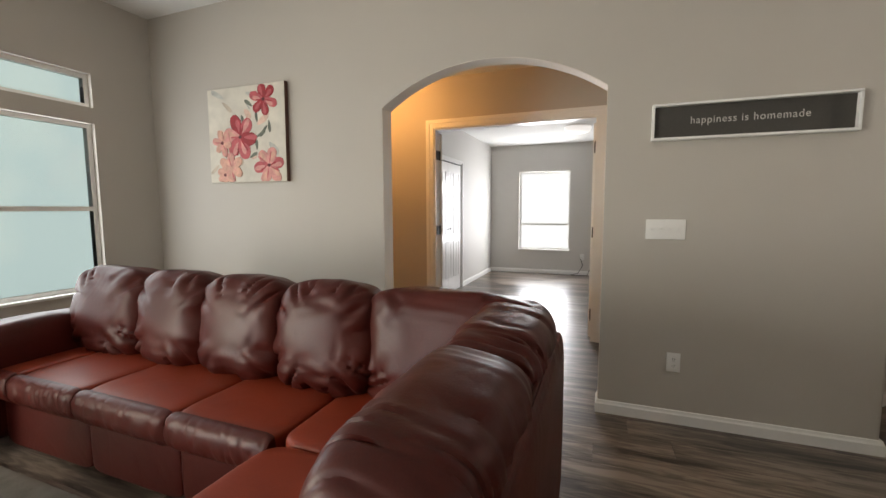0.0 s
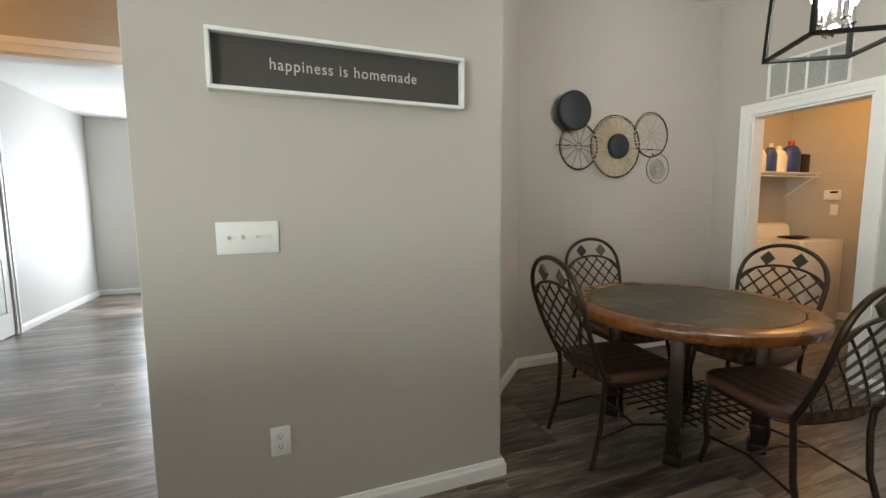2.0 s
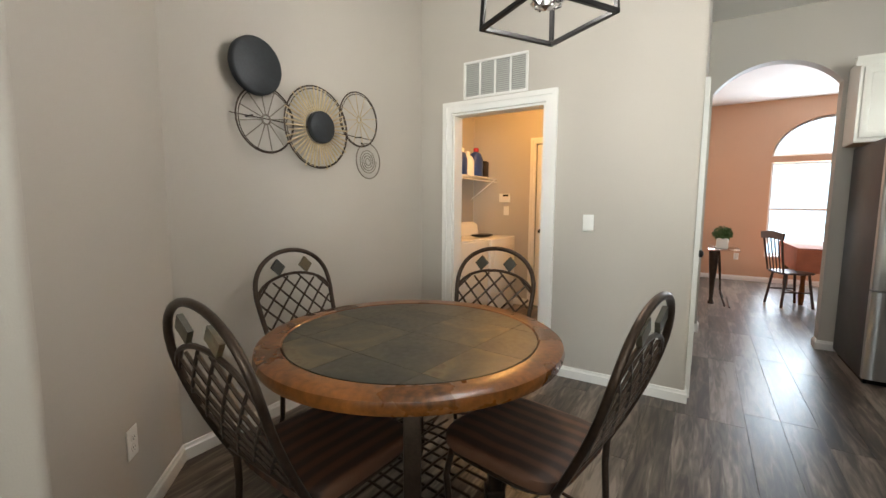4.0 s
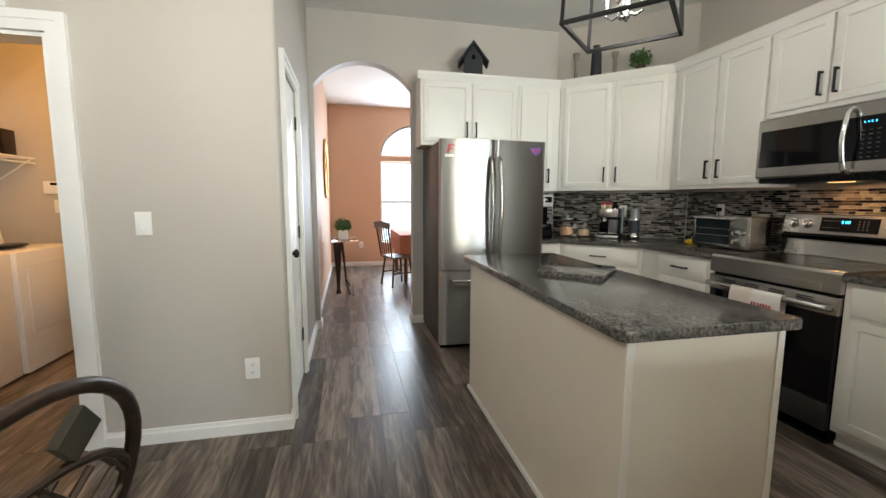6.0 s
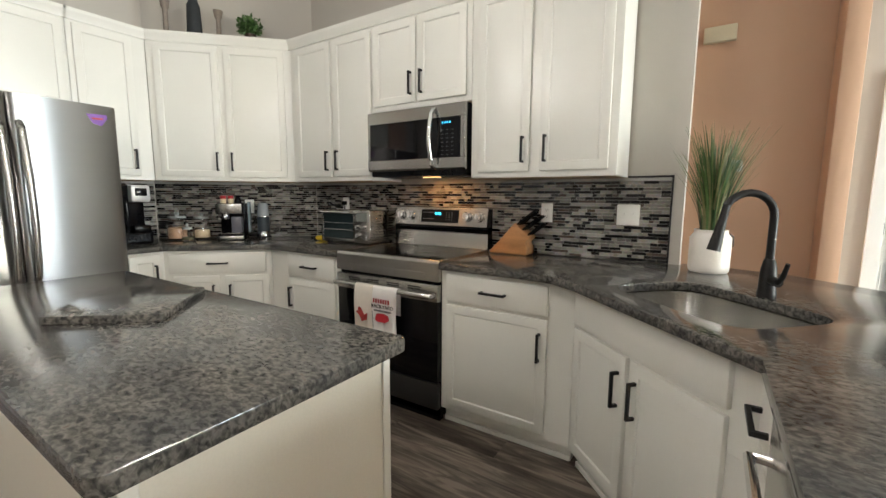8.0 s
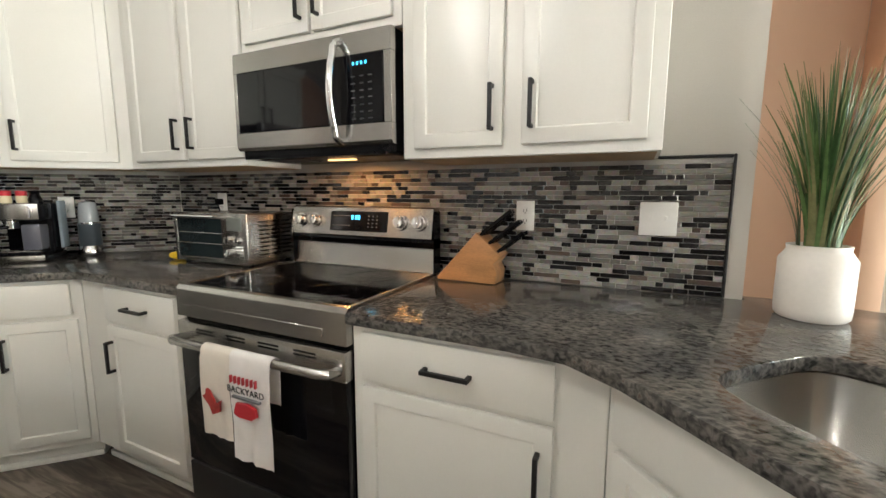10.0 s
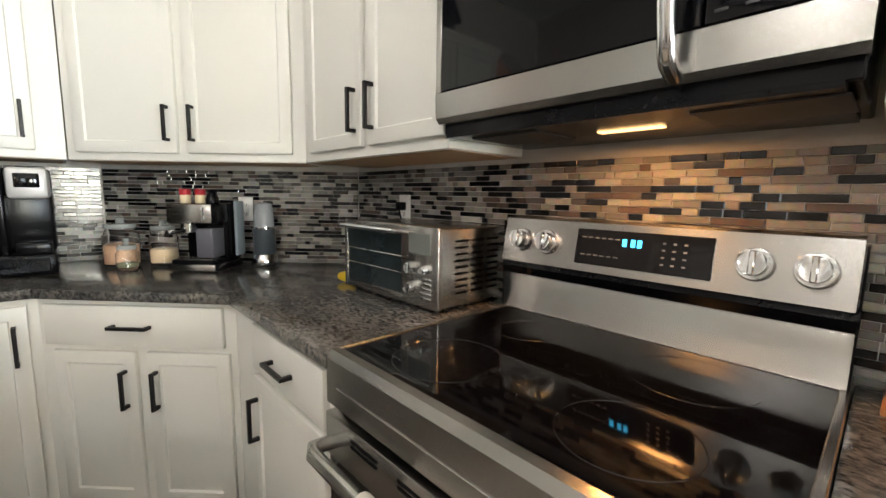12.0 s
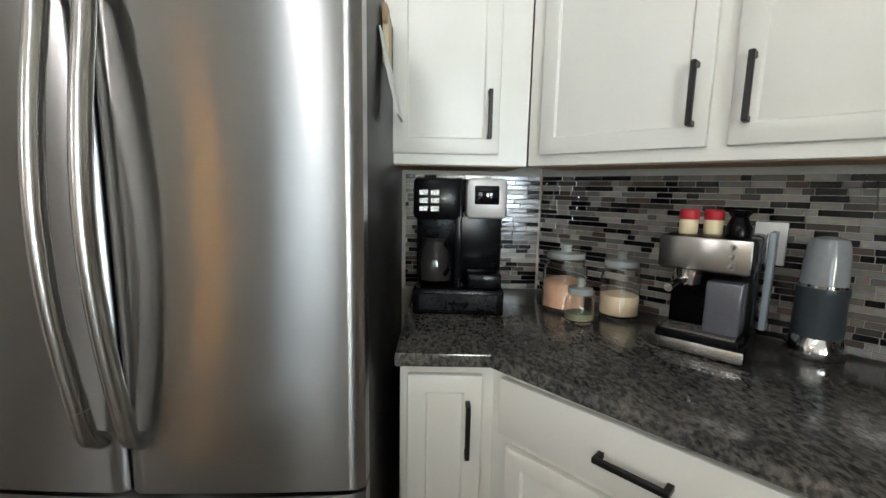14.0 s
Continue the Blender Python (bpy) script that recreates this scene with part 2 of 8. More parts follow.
def slate_material():
    """Split slate: grey-green, brown and golden patches, tone by tile."""
    m = bpy.data.materials.new("slate_tile")
    m.use_nodes = True
    nodes, links = m.node_tree.nodes, m.node_tree.links
    b = nodes["Principled BSDF"]
    geo, info = nodes.new("ShaderNodeNewGeometry"), nodes.new("ShaderNodeObjectInfo")
    n, fine = nodes.new("ShaderNodeTexNoise"), nodes.new("ShaderNodeTexNoise")
    n.inputs["Scale"].default_value, n.inputs["Detail"].default_value, n.inputs["Distortion"].default_value = 5, 5, 0.8
    fine.inputs["Scale"].default_value, fine.inputs["Detail"].default_value = 45, 5
    off = nodes.new("ShaderNodeVectorMath")
    off.operation = "ADD"
    links.new(geo.outputs["Position"], off.inputs[0])
    links.new(info.outputs["Random"], off.inputs[1])
    links.new(off.outputs[0], n.inputs["Vector"])
    links.new(geo.outputs["Position"], fine.inputs["Vector"])
    a = nodes.new("ShaderNodeMath")
    a.operation = "MULTIPLY_ADD"
    a.inputs[1].default_value = 0.24
    links.new(info.outputs["Random"], a.inputs[0])
    links.new(n.outputs[0], a.inputs[2])
    c = nodes.new("ShaderNodeMath")
    c.operation = "MULTIPLY_ADD"
    c.inputs[1].default_value = 0.15
    links.new(fine.outputs[0], c.inputs[0])
    links.new(a.outputs[0], c.inputs[2])
    rp = ramp_node(nodes, [(0.50, (0.020, 0.020, 0.015)), (0.66, (0.034, 0.031, 0.020)), (0.78, (0.052, 0.043, 0.025)), (0.90, (0.105, 0.078, 0.036)), (0.97, (0.075, 0.040, 0.018))])
    links.new(c.outputs[0], rp.inputs[0])
    links.new(rp.outputs[0], b.inputs["Base Color"])
    r = nodes.new("ShaderNodeMapRange")
    r.inputs[3].default_value, r.inputs[4].default_value = 0.30, 0.55
    links.new(fine.outputs[0], r.inputs[0])
    links.new(r.outputs[0], b.inputs["Roughness"])
    bp = nodes.new("ShaderNodeBump")
    bp.inputs["Strength"].default_value, bp.inputs["Distance"].default_value = 0.35, 0.004
    links.new(n.outputs[0], bp.inputs["Height"])
    links.new(bp.outputs[0], b.inputs["Normal"])
    return m


def striped_material(m):
    """Uneven dark stripes woven across the cloth."""
    nodes, links = m.node_tree.nodes, m.node_tree.links
    b = nodes["Principled BSDF"]
    co = nodes.new("ShaderNodeTexCoord")
    w = nodes.new("ShaderNodeTexWave")
    w.bands_direction = "Y"
    w.inputs["Scale"].default_value, w.inputs["Distortion"].default_value = 5.0, 2.2
    w.inputs["Detail"].default_value, w.inputs["Detail Scale"].default_value = 2.0, 0.7
    links.new(co.outputs["Object"], w.inputs["Vector"])
    r = ramp_node(nodes, [(0.25, (0.030, 0.013, 0.007)), (0.50, (0.052, 0.021, 0.010)), (0.85, (0.085, 0.034, 0.016))])
    links.new(w.outputs[1], r.inputs[0])
    links.new(r.outputs[0], b.inputs["Base Color"])
    return m


M_WALL = material("greige_wall_paint", (0.47, 0.435, 0.388), 0.62, vary=0.035, scale=1.5, fine=260, bump=0.12)
M_PEACH = material("peach_wall_paint", (0.62, 0.40, 0.27), 0.6, vary=0.03, scale=1.5, fine=260, bump=0.12)
M_CEIL = material("ceiling_paint", (0.78, 0.77, 0.74), 0.9, vary=0.03, scale=3, fine=180, bump=0.35)
M_TRIM = material("white_trim_paint", (0.80, 0.79, 0.76), 0.35, vary=0.03, scale=5, bump=0.03)
M_CAB = material("cream_cabinet_paint", (0.75, 0.735, 0.68), 0.34, vary=0.02, scale=4, fine=120, bump=0.04)
M_CABIN = material("bare_cabinet_wood", (0.45, 0.30, 0.17), 0.6, vary=0.2, scale=4, stretch=(8, 1, 1))
M_BLACK = material("matte_black_metal", (0.018, 0.017, 0.017), 0.42, 0.6, vary=0.2)
M_BLKPLASTIC = material("black_plastic", (0.004, 0.004, 0.005), 0.20, vary=0.2, gloss=0.15)
M_GLOSSBLK = material("black_glass", (0.003, 0.003, 0.004), 0.05, vary=0.1, bump=0, gloss=0.3)
M_STEEL = steel_material("brushed_steel", (0.46, 0.445, 0.42), 0.27, (1, 1, 30), 0.7)
M_FRIDGE = steel_material("fridge_steel", (0.30, 0.294, 0.286), 0.29, (1, 1, 40), 1.0)
M_CHROME = material("polished_chrome", (0.75, 0.75, 0.75), 0.12, 1.0, vary=0.04, bump=0)
M_DARKSTEEL = material("dark_appliance_side", (0.030, 0.029, 0.029), 0.42, 0.3, vary=0.15, fine=300, bump=0.1)
M_GRANITE = granite_material()
M_PLANK = plank_material()
M_TILE = tile_material()
M_GROUT = material("grey_grout", (0.46, 0.44, 0.41), 0.85, vary=0.10, fine=200, bump=0.2)
M_GLASS = glass_material("clear_glass")
M_PANE = glass_material("window_glass", (0.96, 1.0, 0.99))
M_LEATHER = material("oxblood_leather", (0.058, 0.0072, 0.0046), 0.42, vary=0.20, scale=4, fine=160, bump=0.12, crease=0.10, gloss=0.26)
# seat tops: the sofa's leather with the light from above put into its colour
M_SEATLEATHER = material("lit_seat_leather", (0.20, 0.027, 0.010), 0.42, vary=0.16, scale=4, fine=160, bump=0.13, crease=0.05, gloss=0.28)
M_IRON = material("bronzed_iron", (0.052, 0.036, 0.026), 0.38, 0.75, vary=0.35, scale=14, bump=0.1)
M_RIM = material("copper_brown_wood", (0.155, 0.054, 0.011), 0.28, vary=0.75, scale=5, fine=45, bump=0.10, gloss=0.4)
M_SLATE = slate_material()
M_SEATWOOD = material("striped_seat_fabric", (0.085, 0.034, 0.018), 0.62, vary=0.55, scale=16, fine=220, bump=0.2, stretch=(0.25, 1, 1))
M_SEATWOOD = striped_material(M_SEATWOOD)
M_WHITE = material("white_plastic", (0.80, 0.79, 0.76), 0.35, vary=0.03, bump=0.01)
M_APPL = material("white_enamel", (0.82, 0.81, 0.79), 0.25, vary=0.03, bump=0.01)

# ---- building helpers ----


def box(bm, x0, y0, z0, x1, y1, z1, bevel=0.0, seg=2):
    """A box between two corners, its edges rounded by bevel."""
    r = bmesh.ops.create_cube(bm, size=1)
    vs = r["verts"]
    for v in vs:
        v.co = Vector(((x0 + x1) / 2 + v.co.x * (x1 - x0), (y0 + y1) / 2 + v.co.y * (y1 - y0), (z0 + z1) / 2 + v.co.z * (z1 - z0)))
    if bevel:
        es = list({e for v in vs for e in v.link_edges})
        bmesh.ops.bevel(bm, geom=es, offset=bevel, segments=seg, profile=0.5, affect="EDGES")
    return bm


def cyl(bm, x, y, z0, z1, r0, r1=None, n=24, axis="z", bevel=0.0):
    """A round bar or cone from z0 to z1 along an axis, with a rounded rim."""
    made = bmesh.ops.create_cone(bm, cap_ends=True, segments=n, radius1=r0, radius2=r0 if r1 is None else r1, depth=z1 - z0)
    vs = made["verts"]
    for v in vs:
        c = Vector((v.co.x, v.co.y, v.co.z + (z0 + z1) / 2))
        v.co = {"z": Vector((x + c.x, y + c.y, c.z)), "y": Vector((x + c.x, c.z, y + c.y)), "x": Vector((c.z, x + c.x, y + c.y))}[axis]
    if bevel:
        es = [e for e in {e for v in vs for e in v.link_edges} if any(len(f.verts) > 4 for f in e.link_faces)]
        bmesh.ops.bevel(bm, geom=es, offset=bevel, segments=2, profile=0.5, affect="EDGES")
    return bm


def prism(bm, pts, put, d0, d1):
    """A polygon given as (u, v) swept from depth d0 to d1; put(u, v, d) gives the place."""
    a = [bm.verts.new(put(u, v, d0)) for u, v in pts]
    b = [bm.verts.new(put(u, v, d1)) for u, v in pts]
    bm.faces.new(a)
    bm.faces.new(list(reversed(b)))
    n = len(pts)
    for i in range(n):
        bm.faces.new((a[i], b[i], b[(i + 1) % n], a[(i + 1) % n]))
    return bm


def tube(bm, pts, r, n=8, closed=False, taper=None):
    """A rod of radius r along a line of points."""
    pts = [Vector(p) for p in pts]
    m = len(pts)
    rings = []
    up = Vector((0.13, 0.27, 0.95)).normalized()
    for i, p in enumerate(pts):
        q0 = pts[(i - 1) % m] if closed or i else p
        q1 = pts[(i + 1) % m] if closed or i < m - 1 else p
        t = (q1 - q0).normalized()
        a = t.cross(up)
        if a.length < 0.05:
            a = t.cross(Vector((1, 0, 0)))
        a.normalize()
        b = t.cross(a)
        rr = r * (taper(i / max(1, m - 1)) if taper else 1)
        rings.append([bm.verts.new(p + (a * math.cos(k * math.tau / n) + b * math.sin(k * math.tau / n)) * rr) for k in range(n)])
    for i in range(m if closed else m - 1):
        u, v = rings[i], rings[(i + 1) % m]
        for k in range(n):
            bm.faces.new((u[k], u[(k + 1) % n], v[(k + 1) % n], v[k]))
    if not closed:
        bm.faces.new(list(reversed(rings[0])))
        bm.faces.new(rings[-1])
    return bm


def lathe(bm, profile, x=0, y=0, z=0, n=28):
    """A turned body: (radius, height) from bottom to top."""
    rings = [[bm.verts.new((x + max(r, 1e-4) * math.cos(k * math.tau / n), y + max(r, 1e-4) * math.sin(k * math.tau / n), z + h)) for k in range(n)] for r, h in profile]
    for u, v in zip(rings, rings[1:]):
        for k in range(n):
            bm.faces.new((u[k], u[(k + 1) % n], v[(k + 1) % n], v[k]))
    bm.faces.new(list(reversed(rings[0])))
    bm.faces.new(rings[-1])
    return bm


def pillow(bm, c, size, power=0.45, nu=36, nv=20, wrinkle=0.0, seed=0.0, m=None, pucker=0.0, fold=0.0, freq=(2, 9, 4)):
    """A stuffed cushion: a rounded block with soft swells; pucker gathers its rim, fold sinks creases across it."""
    def sp(v, p):
        return math.copysign(abs(v) ** p, v)
    rings = []
    for j in range(nv + 1):
        ph = -math.pi / 2 + math.pi * j / nv
        ring = []
        for i in range(nu):
            th = math.tau * i / nu
            p = Vector((sp(math.cos(ph), power) * sp(math.cos(th), power) * size[0] / 2, sp(math.cos(ph), power) * sp(math.sin(th), power) * size[1] / 2, sp(math.sin(ph), power) * size[2] / 2))
            if wrinkle:
                q = Vector((p.x * 5 + seed, p.y * 5, p.z * 11))
                p += p.normalized() * (noise.noise(q) * wrinkle + noise.noise(q * 2.7) * wrinkle * 0.5)
            if pucker:
                u, v = p.x / size[0] * 2, p.z / size[2] * 2
                rho = min(1.0, (u ** 4 + v ** 4) ** 0.25)
                ang = math.atan2(v, u)
                ridge = max(0.0, 1 - 3.2 * abs(noise.noise(Vector((math.cos(ang) * 3.4, math.sin(ang) * 3.4, rho * 0.8 + seed)))))
                low = 0.55 + 0.45 * max(0.0, -v)
                p.y -= math.copysign(pucker * low * rho ** 2.2 * (1 - rho ** 10) * ridge ** 1.6, p.y)
            if fold:
                q = Vector((p.x * freq[0] + seed, p.y * freq[1], p.z * freq[2]))
                q += Vector((0.5, 0.5, 0.5)) * noise.noise(q * 0.45)
                ridge = max(0.0, 1 - 4.0 * abs(noise.noise(q)))
                mask = min(1.0, max(0.0, 0.45 + 1.6 * noise.noise(p * 3.1 + Vector((seed, 0, 0)))))
                p -= p.normalized() * fold * mask * ridge ** 1.5
            p += Vector(c)
            ring.append(bm.verts.new(m @ p if m else p))
        rings.append(ring)
    for a, b in zip(rings, rings[1:]):
        for i in range(nu):
            bm.faces.new((a[i], a[(i + 1) % nu], b[(i + 1) % nu], b[i]))
    return bm


def finish(bm, smooth=True):
    bmesh.ops.remove_doubles(bm, verts=bm.verts, dist=1e-5)
    bmesh.ops.recalc_face_normals(bm, faces=bm.faces)
    if smooth:
        for f in bm.faces:
            f.smooth = True
        for e in bm.edges:
            if len(e.link_faces) == 2 and e.calc_face_angle(0) > 0.7:
                e.smooth = False
    return bm


def part(name, bm, mat, parent, label="", smooth=True):
    """One mesh object under a thing or a part; it keeps the parent's own axes."""
    finish(bm, smooth)
    me = bpy.data.meshes.new(name)
    bm.to_mesh(me)
    bm.free()
    me.materials.append(mat)
    ob = new(name, me)
    ob.parent = parent
    if label:
        ob["label"] = label
    return ob


def thing(name, label, category, m=None, group=""):
    """An Empty at the thing's base, to which its parts belong."""
    ob = new(name)
    ob.empty_display_size = 0.1
    if m is not None:
        ob.matrix_basis = m
    return tagged(ob, label, category, group)


def solid(name, bm, mat, label, category="", kind="", m=None, group="", smooth=True):
    ob = part(name, bm, mat, None, "", smooth)
    if m is not None:
        ob.matrix_basis = m
    return tagged(ob, label, category, group, kind)


def B():
    return bmesh.new()


# ---- structure ----
H = 3.05
T = 0.12


def along_x(y0):
    return lambda u, v, d: (u, y0 + d, v)


def along_y(x0):
    return lambda u, v, d: (x0 + d, u, v)


def wall(name, put, u0, u1, holes, mat, label, top=H, thick=T):
    """A wall with thickness from u0 to u1. A hole is (u0, u1, z0, z1) or (u0, u1, z0, spring, apex) for an arch."""
    bm = B()
    u = u0
    for h in sorted(holes):
        a, b, z0, z1 = h[:4]
        if a > u:
            prism(bm, [(u, 0), (a, 0), (a, top), (u, top)], put, 0, thick)
        if z0 > 0:
            prism(bm, [(a, 0), (b, 0), (b, z0), (a, z0)], put, 0, thick)
        if len(h) > 4:
            c, half, rise = (a + b) / 2, (b - a) / 2, h[4] - z1
            R = (half * half + rise * rise) / (2 * rise)
            th = math.asin(min(1, half / R))
            arc = [(c + R * math.sin(-th + 2 * th * k / 24), h[4] - R + R * math.cos(-th + 2 * th * k / 24)) for k in range(25)]
            for (p, q) in zip(arc, arc[1:]):
                prism(bm, [p, q, (q[0], top), (p[0], top)], put, 0, thick)
        else:
            prism(bm, [(a, z1), (b, z1), (b, top), (a, top)], put, 0, thick)
        u = b
    if u < u1:
        prism(bm, [(u, 0), (u1, 0), (u1, top), (u, top)], put, 0, thick)
    return solid(name, bm, mat, label, "wall", "structure", smooth=False)


Y_MAIN, X_END, Y_NOOK, X_LAUN, Y_HALL, X_FR, Y_RANGE, X_LEFT, Y_SOUTH = 2.70, 1.45, 3.82, 4.275, 1.715, 6.15, -1.74, -3.92, -3.35
wall("wall_main", along_x(Y_MAIN), X_LEFT - 0.14, X_END - 0.022, [(-1.495, 0.05, 0, 2.05, 2.30)], M_WALL, "greige painted wall with an arched opening", thick=0.14)
bm = B()
put = along_y(X_LEFT - 0.14)
for u0, u1, z0, z1 in [(-3.47, -2.85, 0, H), (-2.85, -0.65, 2.07, H), (-0.65, 0.66, 0, H), (0.66, 2.20, 0, 0.64), (0.66, 2.20, 2.02, 2.15), (0.66, 2.20, 2.42, H), (2.20, 2.70, 0, H)]:
    prism(bm, [(u0, z0), (u1, z0), (u1, z1), (u0, z1)], put, 0, 0.14)
solid("wall_window", bm, M_WALL, "greige painted wall with tall windows", "wall", "structure", smooth=False)
# nook: return, slanted wall, art wall
bm = B()
prism(bm, [(X_END - 0.12, 2.84), (X_END, 2.84), (X_END, 3.08), (2.19, Y_NOOK), (2.19, Y_NOOK + 0.12), (2.14, Y_NOOK + 0.12), (X_END - 0.12, 3.13)], lambda u, v, d: (u, v, d), 0, H)
solid("wall_slant", bm, M_WALL, "greige slanted wall of the dining nook", "wall", "structure", smooth=False)
wall("wall_nook", along_x(Y_NOOK), 2.19, X_LAUN, [], M_WALL, "greige wall behind the metal wall art")
wall("wall_laundry", along_y(X_LAUN), Y_HALL + 0.022, Y_NOOK + 0.12, [(2.705, 3.495, 0, 2.04)], M_WALL, "greige wall with the laundry doorway")
wall("wall_pantry", along_x(Y_HALL), X_LAUN + 0.022, X_FR, [(4.43, 5.04, 0, 2.03)], M_WALL, "greige corridor wall with a closed pantry door", thick=0.1)
# lining of the living room arch; light on it is put into a paler colour
M_LINING = material("lit_arch_paint", (0.70, 0.66, 0.60), 0.6, vary=0.03, scale=2, fine=260, bump=0.1)
bm = B()
half, rise = 0.7725, 0.25
R_ = (half * half + rise * rise) / (2 * rise)
span_ = math.asin(half / R_)
rim = [(-1.495, 0.0)] + [(-0.7225 + R_ * math.sin(-span_ + 2 * span_ * k / 24), 2.30 - R_ + R_ * math.cos(-span_ + 2 * span_ * k / 24)) for k in range(25)] + [(0.05, 0.0)]
inner = [(-1.491, 0.0)] + [(-0.7225 + (R_ - 0.004) * math.sin(-span_ + 2 * span_ * k / 24), 2.30 - R_ + (R_ - 0.004) * math.cos(-span_ + 2 * span_ * k / 24)) for k in range(25)] + [(0.046, 0.0)]
for k in range(26):
    prism(bm, [rim[k], rim[k + 1], inner[k + 1], inner[k]], along_x(Y_MAIN), 0.003, 0.137)
solid("trim_arch_lining", bm, M_LINING, "lining of the living room arch, coloured paler as if lit", "trim", "structure", smooth=False)
# rounded plaster corners
bm = B()
arc = [(X_END - 0.022 + 0.022 * math.sin(math.pi * k / 16), Y_MAIN + 0.022 - 0.022 * math.cos(math.pi * k / 16)) for k in range(9)]
prism(bm, arc + [(X_END, 2.84), (X_END - 0.022, 2.84)], lambda u, v, d: (u, v, d), 0, H)
solid("wall_end_bullnose", bm, M_WALL, "rounded greige end of the living room wall", "wall", "structure")
bm = B()
arc = [(X_LAUN + 0.022 - 0.022 * math.cos(math.pi * k / 16), Y_HALL + 0.022 - 0.022 * math.sin(math.pi * k / 16)) for k in range(9)]
prism(bm, arc + [(X_LAUN + 0.022, Y_HALL + 0.022)], lambda u, v, d: (u, v, d), 0, H)
solid("wall_corner_bullnose", bm, M_WALL, "rounded greige corner beside the pantry door", "wall", "structure")
wall("wall_fridge", along_y(X_FR), Y_RANGE - T, Y_HALL + 0.1, [(0.73, 1.67, 0, 2.37, 2.61)], M_WALL, "greige wall with an arched opening behind the fridge", thick=0.14)
wall("wall_range", along_x(Y_RANGE - T), 2.40, X_FR, [], M_WALL, "greige kitchen wall behind the range")
bm = B()
prism(bm, [(5.24, Y_RANGE), (X_FR, -0.83), (X_FR, Y_RANGE)], lambda u, v, d: (u, v, d), 0, H)
solid("wall_corner", bm, M_WALL, "greige slanted wall across the kitchen corner", "wall", "structure", smooth=False)
wall("wall_south", along_x(Y_SOUTH - T), X_LEFT - 0.14, 1.62, [(0.475, 1.265, 0, 2.06)], M_WALL, "greige far wall with an open bedroom door")
wall("wall_peach", along_x(Y_SOUTH - T), 1.62, 4.2, [], M_PEACH, "peach painted foyer wall")
wall("wall_foyer", along_y(4.2), Y_SOUTH - T, Y_RANGE - T, [], M_PEACH, "peach painted foyer end wall")
bm = B()
box(bm, 1.50, -3.35, 0, 1.62, -3.10, H, 0.006)
solid("wall_corner_pier", bm, M_PEACH, "peach painted pier beside the bedroom doorway", "wall", "structure")
# hall behind the living arch
wall("wall_hall", along_x(4.20), -3.6, 0.25, [(-1.69, -0.02, 0, 2.18), (-3.35, -2.55, 0, 2.14)], M_WALL, "greige hallway wall with a double doorway", top=2.70)
wall("wall_hall_end", along_y(-3.72), 2.84, 4.32, [], M_WALL, "greige hallway end wall", top=2.70)
wall("wall_hall_side", along_y(0.13), 2.84, 4.20, [], M_WALL, "greige hallway side wall", top=2.70)
# bedroom beyond
M_ROOM = material("pale_grey_wall_paint", (0.60, 0.58, 0.545), 0.6, vary=0.03, scale=1.5, fine=260, bump=0.12)
wall("wall_closet", along_y(-2.27), 4.32, 8.54, [(5.28, 6.50, 0, 2.03)], M_ROOM, "pale grey bedroom wall with a closet", top=2.60)
wall("wall_bedroom", along_x(8.54), -2.27, 1.3, [(-1.56, -0.55, 0.49, 2.06)], M_ROOM, "pale grey bedroom wall with a bright window", top=2.60)
wall("wall_bedroom_side", along_y(1.3), 4.32, 8.66, [], M_ROOM, "pale grey bedroom side wall", top=2.60)
bm = B()
box(bm, -2.95, 5.1, 0, -2.85, 6.6, 2.6)
solid("wall_closet_back", bm, M_ROOM, "back wall inside the closet", "wall", "structure", smooth=False)
# laundry
wall("wall_laundry_back", along_y(6.28), Y_HALL + 0.1, 4.72, [(2.72, 3.48, 0, 2.05)], M_WALL, "beige laundry wall with a closed white door", top=2.62)
wall("wall_laundry_left", along_x(4.36), X_LAUN, 6.28, [], M_WALL, "beige laundry wall with a wire shelf", top=2.62)
wall("wall_laundry_stub", along_y(X_LAUN), Y_NOOK + 0.12, 4.36, [], M_WALL, "beige laundry wall beside the doorway", top=2.62)
# dining room beyond the kitchen arch
bm = B()
put = along_y(10.15)
for u0, u1, z0, z1 in [(-2.4, -0.75, 0, H), (0.76, 2.0, 0, H), (-0.75, 0.76, 0, 0.46), (-0.75, 0.76, 2.03, 2.13)]:
    prism(bm, [(u0, z0), (u1, z0), (u1, z1), (u0, z1)], put, 0, 0.14)
arc = [(0.005 - 0.755 * math.cos(math.pi * k / 24), 2.13 + 0.62 * math.sin(math.pi * k / 24)) for k in range(25)]
for p, q in zip(arc, arc[1:]):
    prism(bm, [p, q, (q[0], H), (p[0], H)], put, 0, 0.14)
solid("wall_dining_window", bm, M_PEACH, "peach dining room wall with an arched window", "wall", "structure", smooth=False)
wall("wall_dining_side", along_x(Y_HALL), X_FR + 0.14, 10.15, [], M_PEACH, "peach dining room side wall", thick=0.1)
wall("wall_dining_far", along_x(-2.4), X_FR + 0.14, 10.15, [], M_PEACH, "peach dining room far wall")
wall("wall_dining_inner", along_y(X_FR + 0.142), -2.4, 0.70, [], M_PEACH, "peach dining room inner wall", thick=0.04)
# ceilings
def slab(name, x0, y0, x1, y1, z, mat, label):
    bm = B()
    box(bm, x0, y0, z, x1, y1, z + 0.1)
    return solid(name, bm, mat, label, "ceiling", "structure", smooth=False)


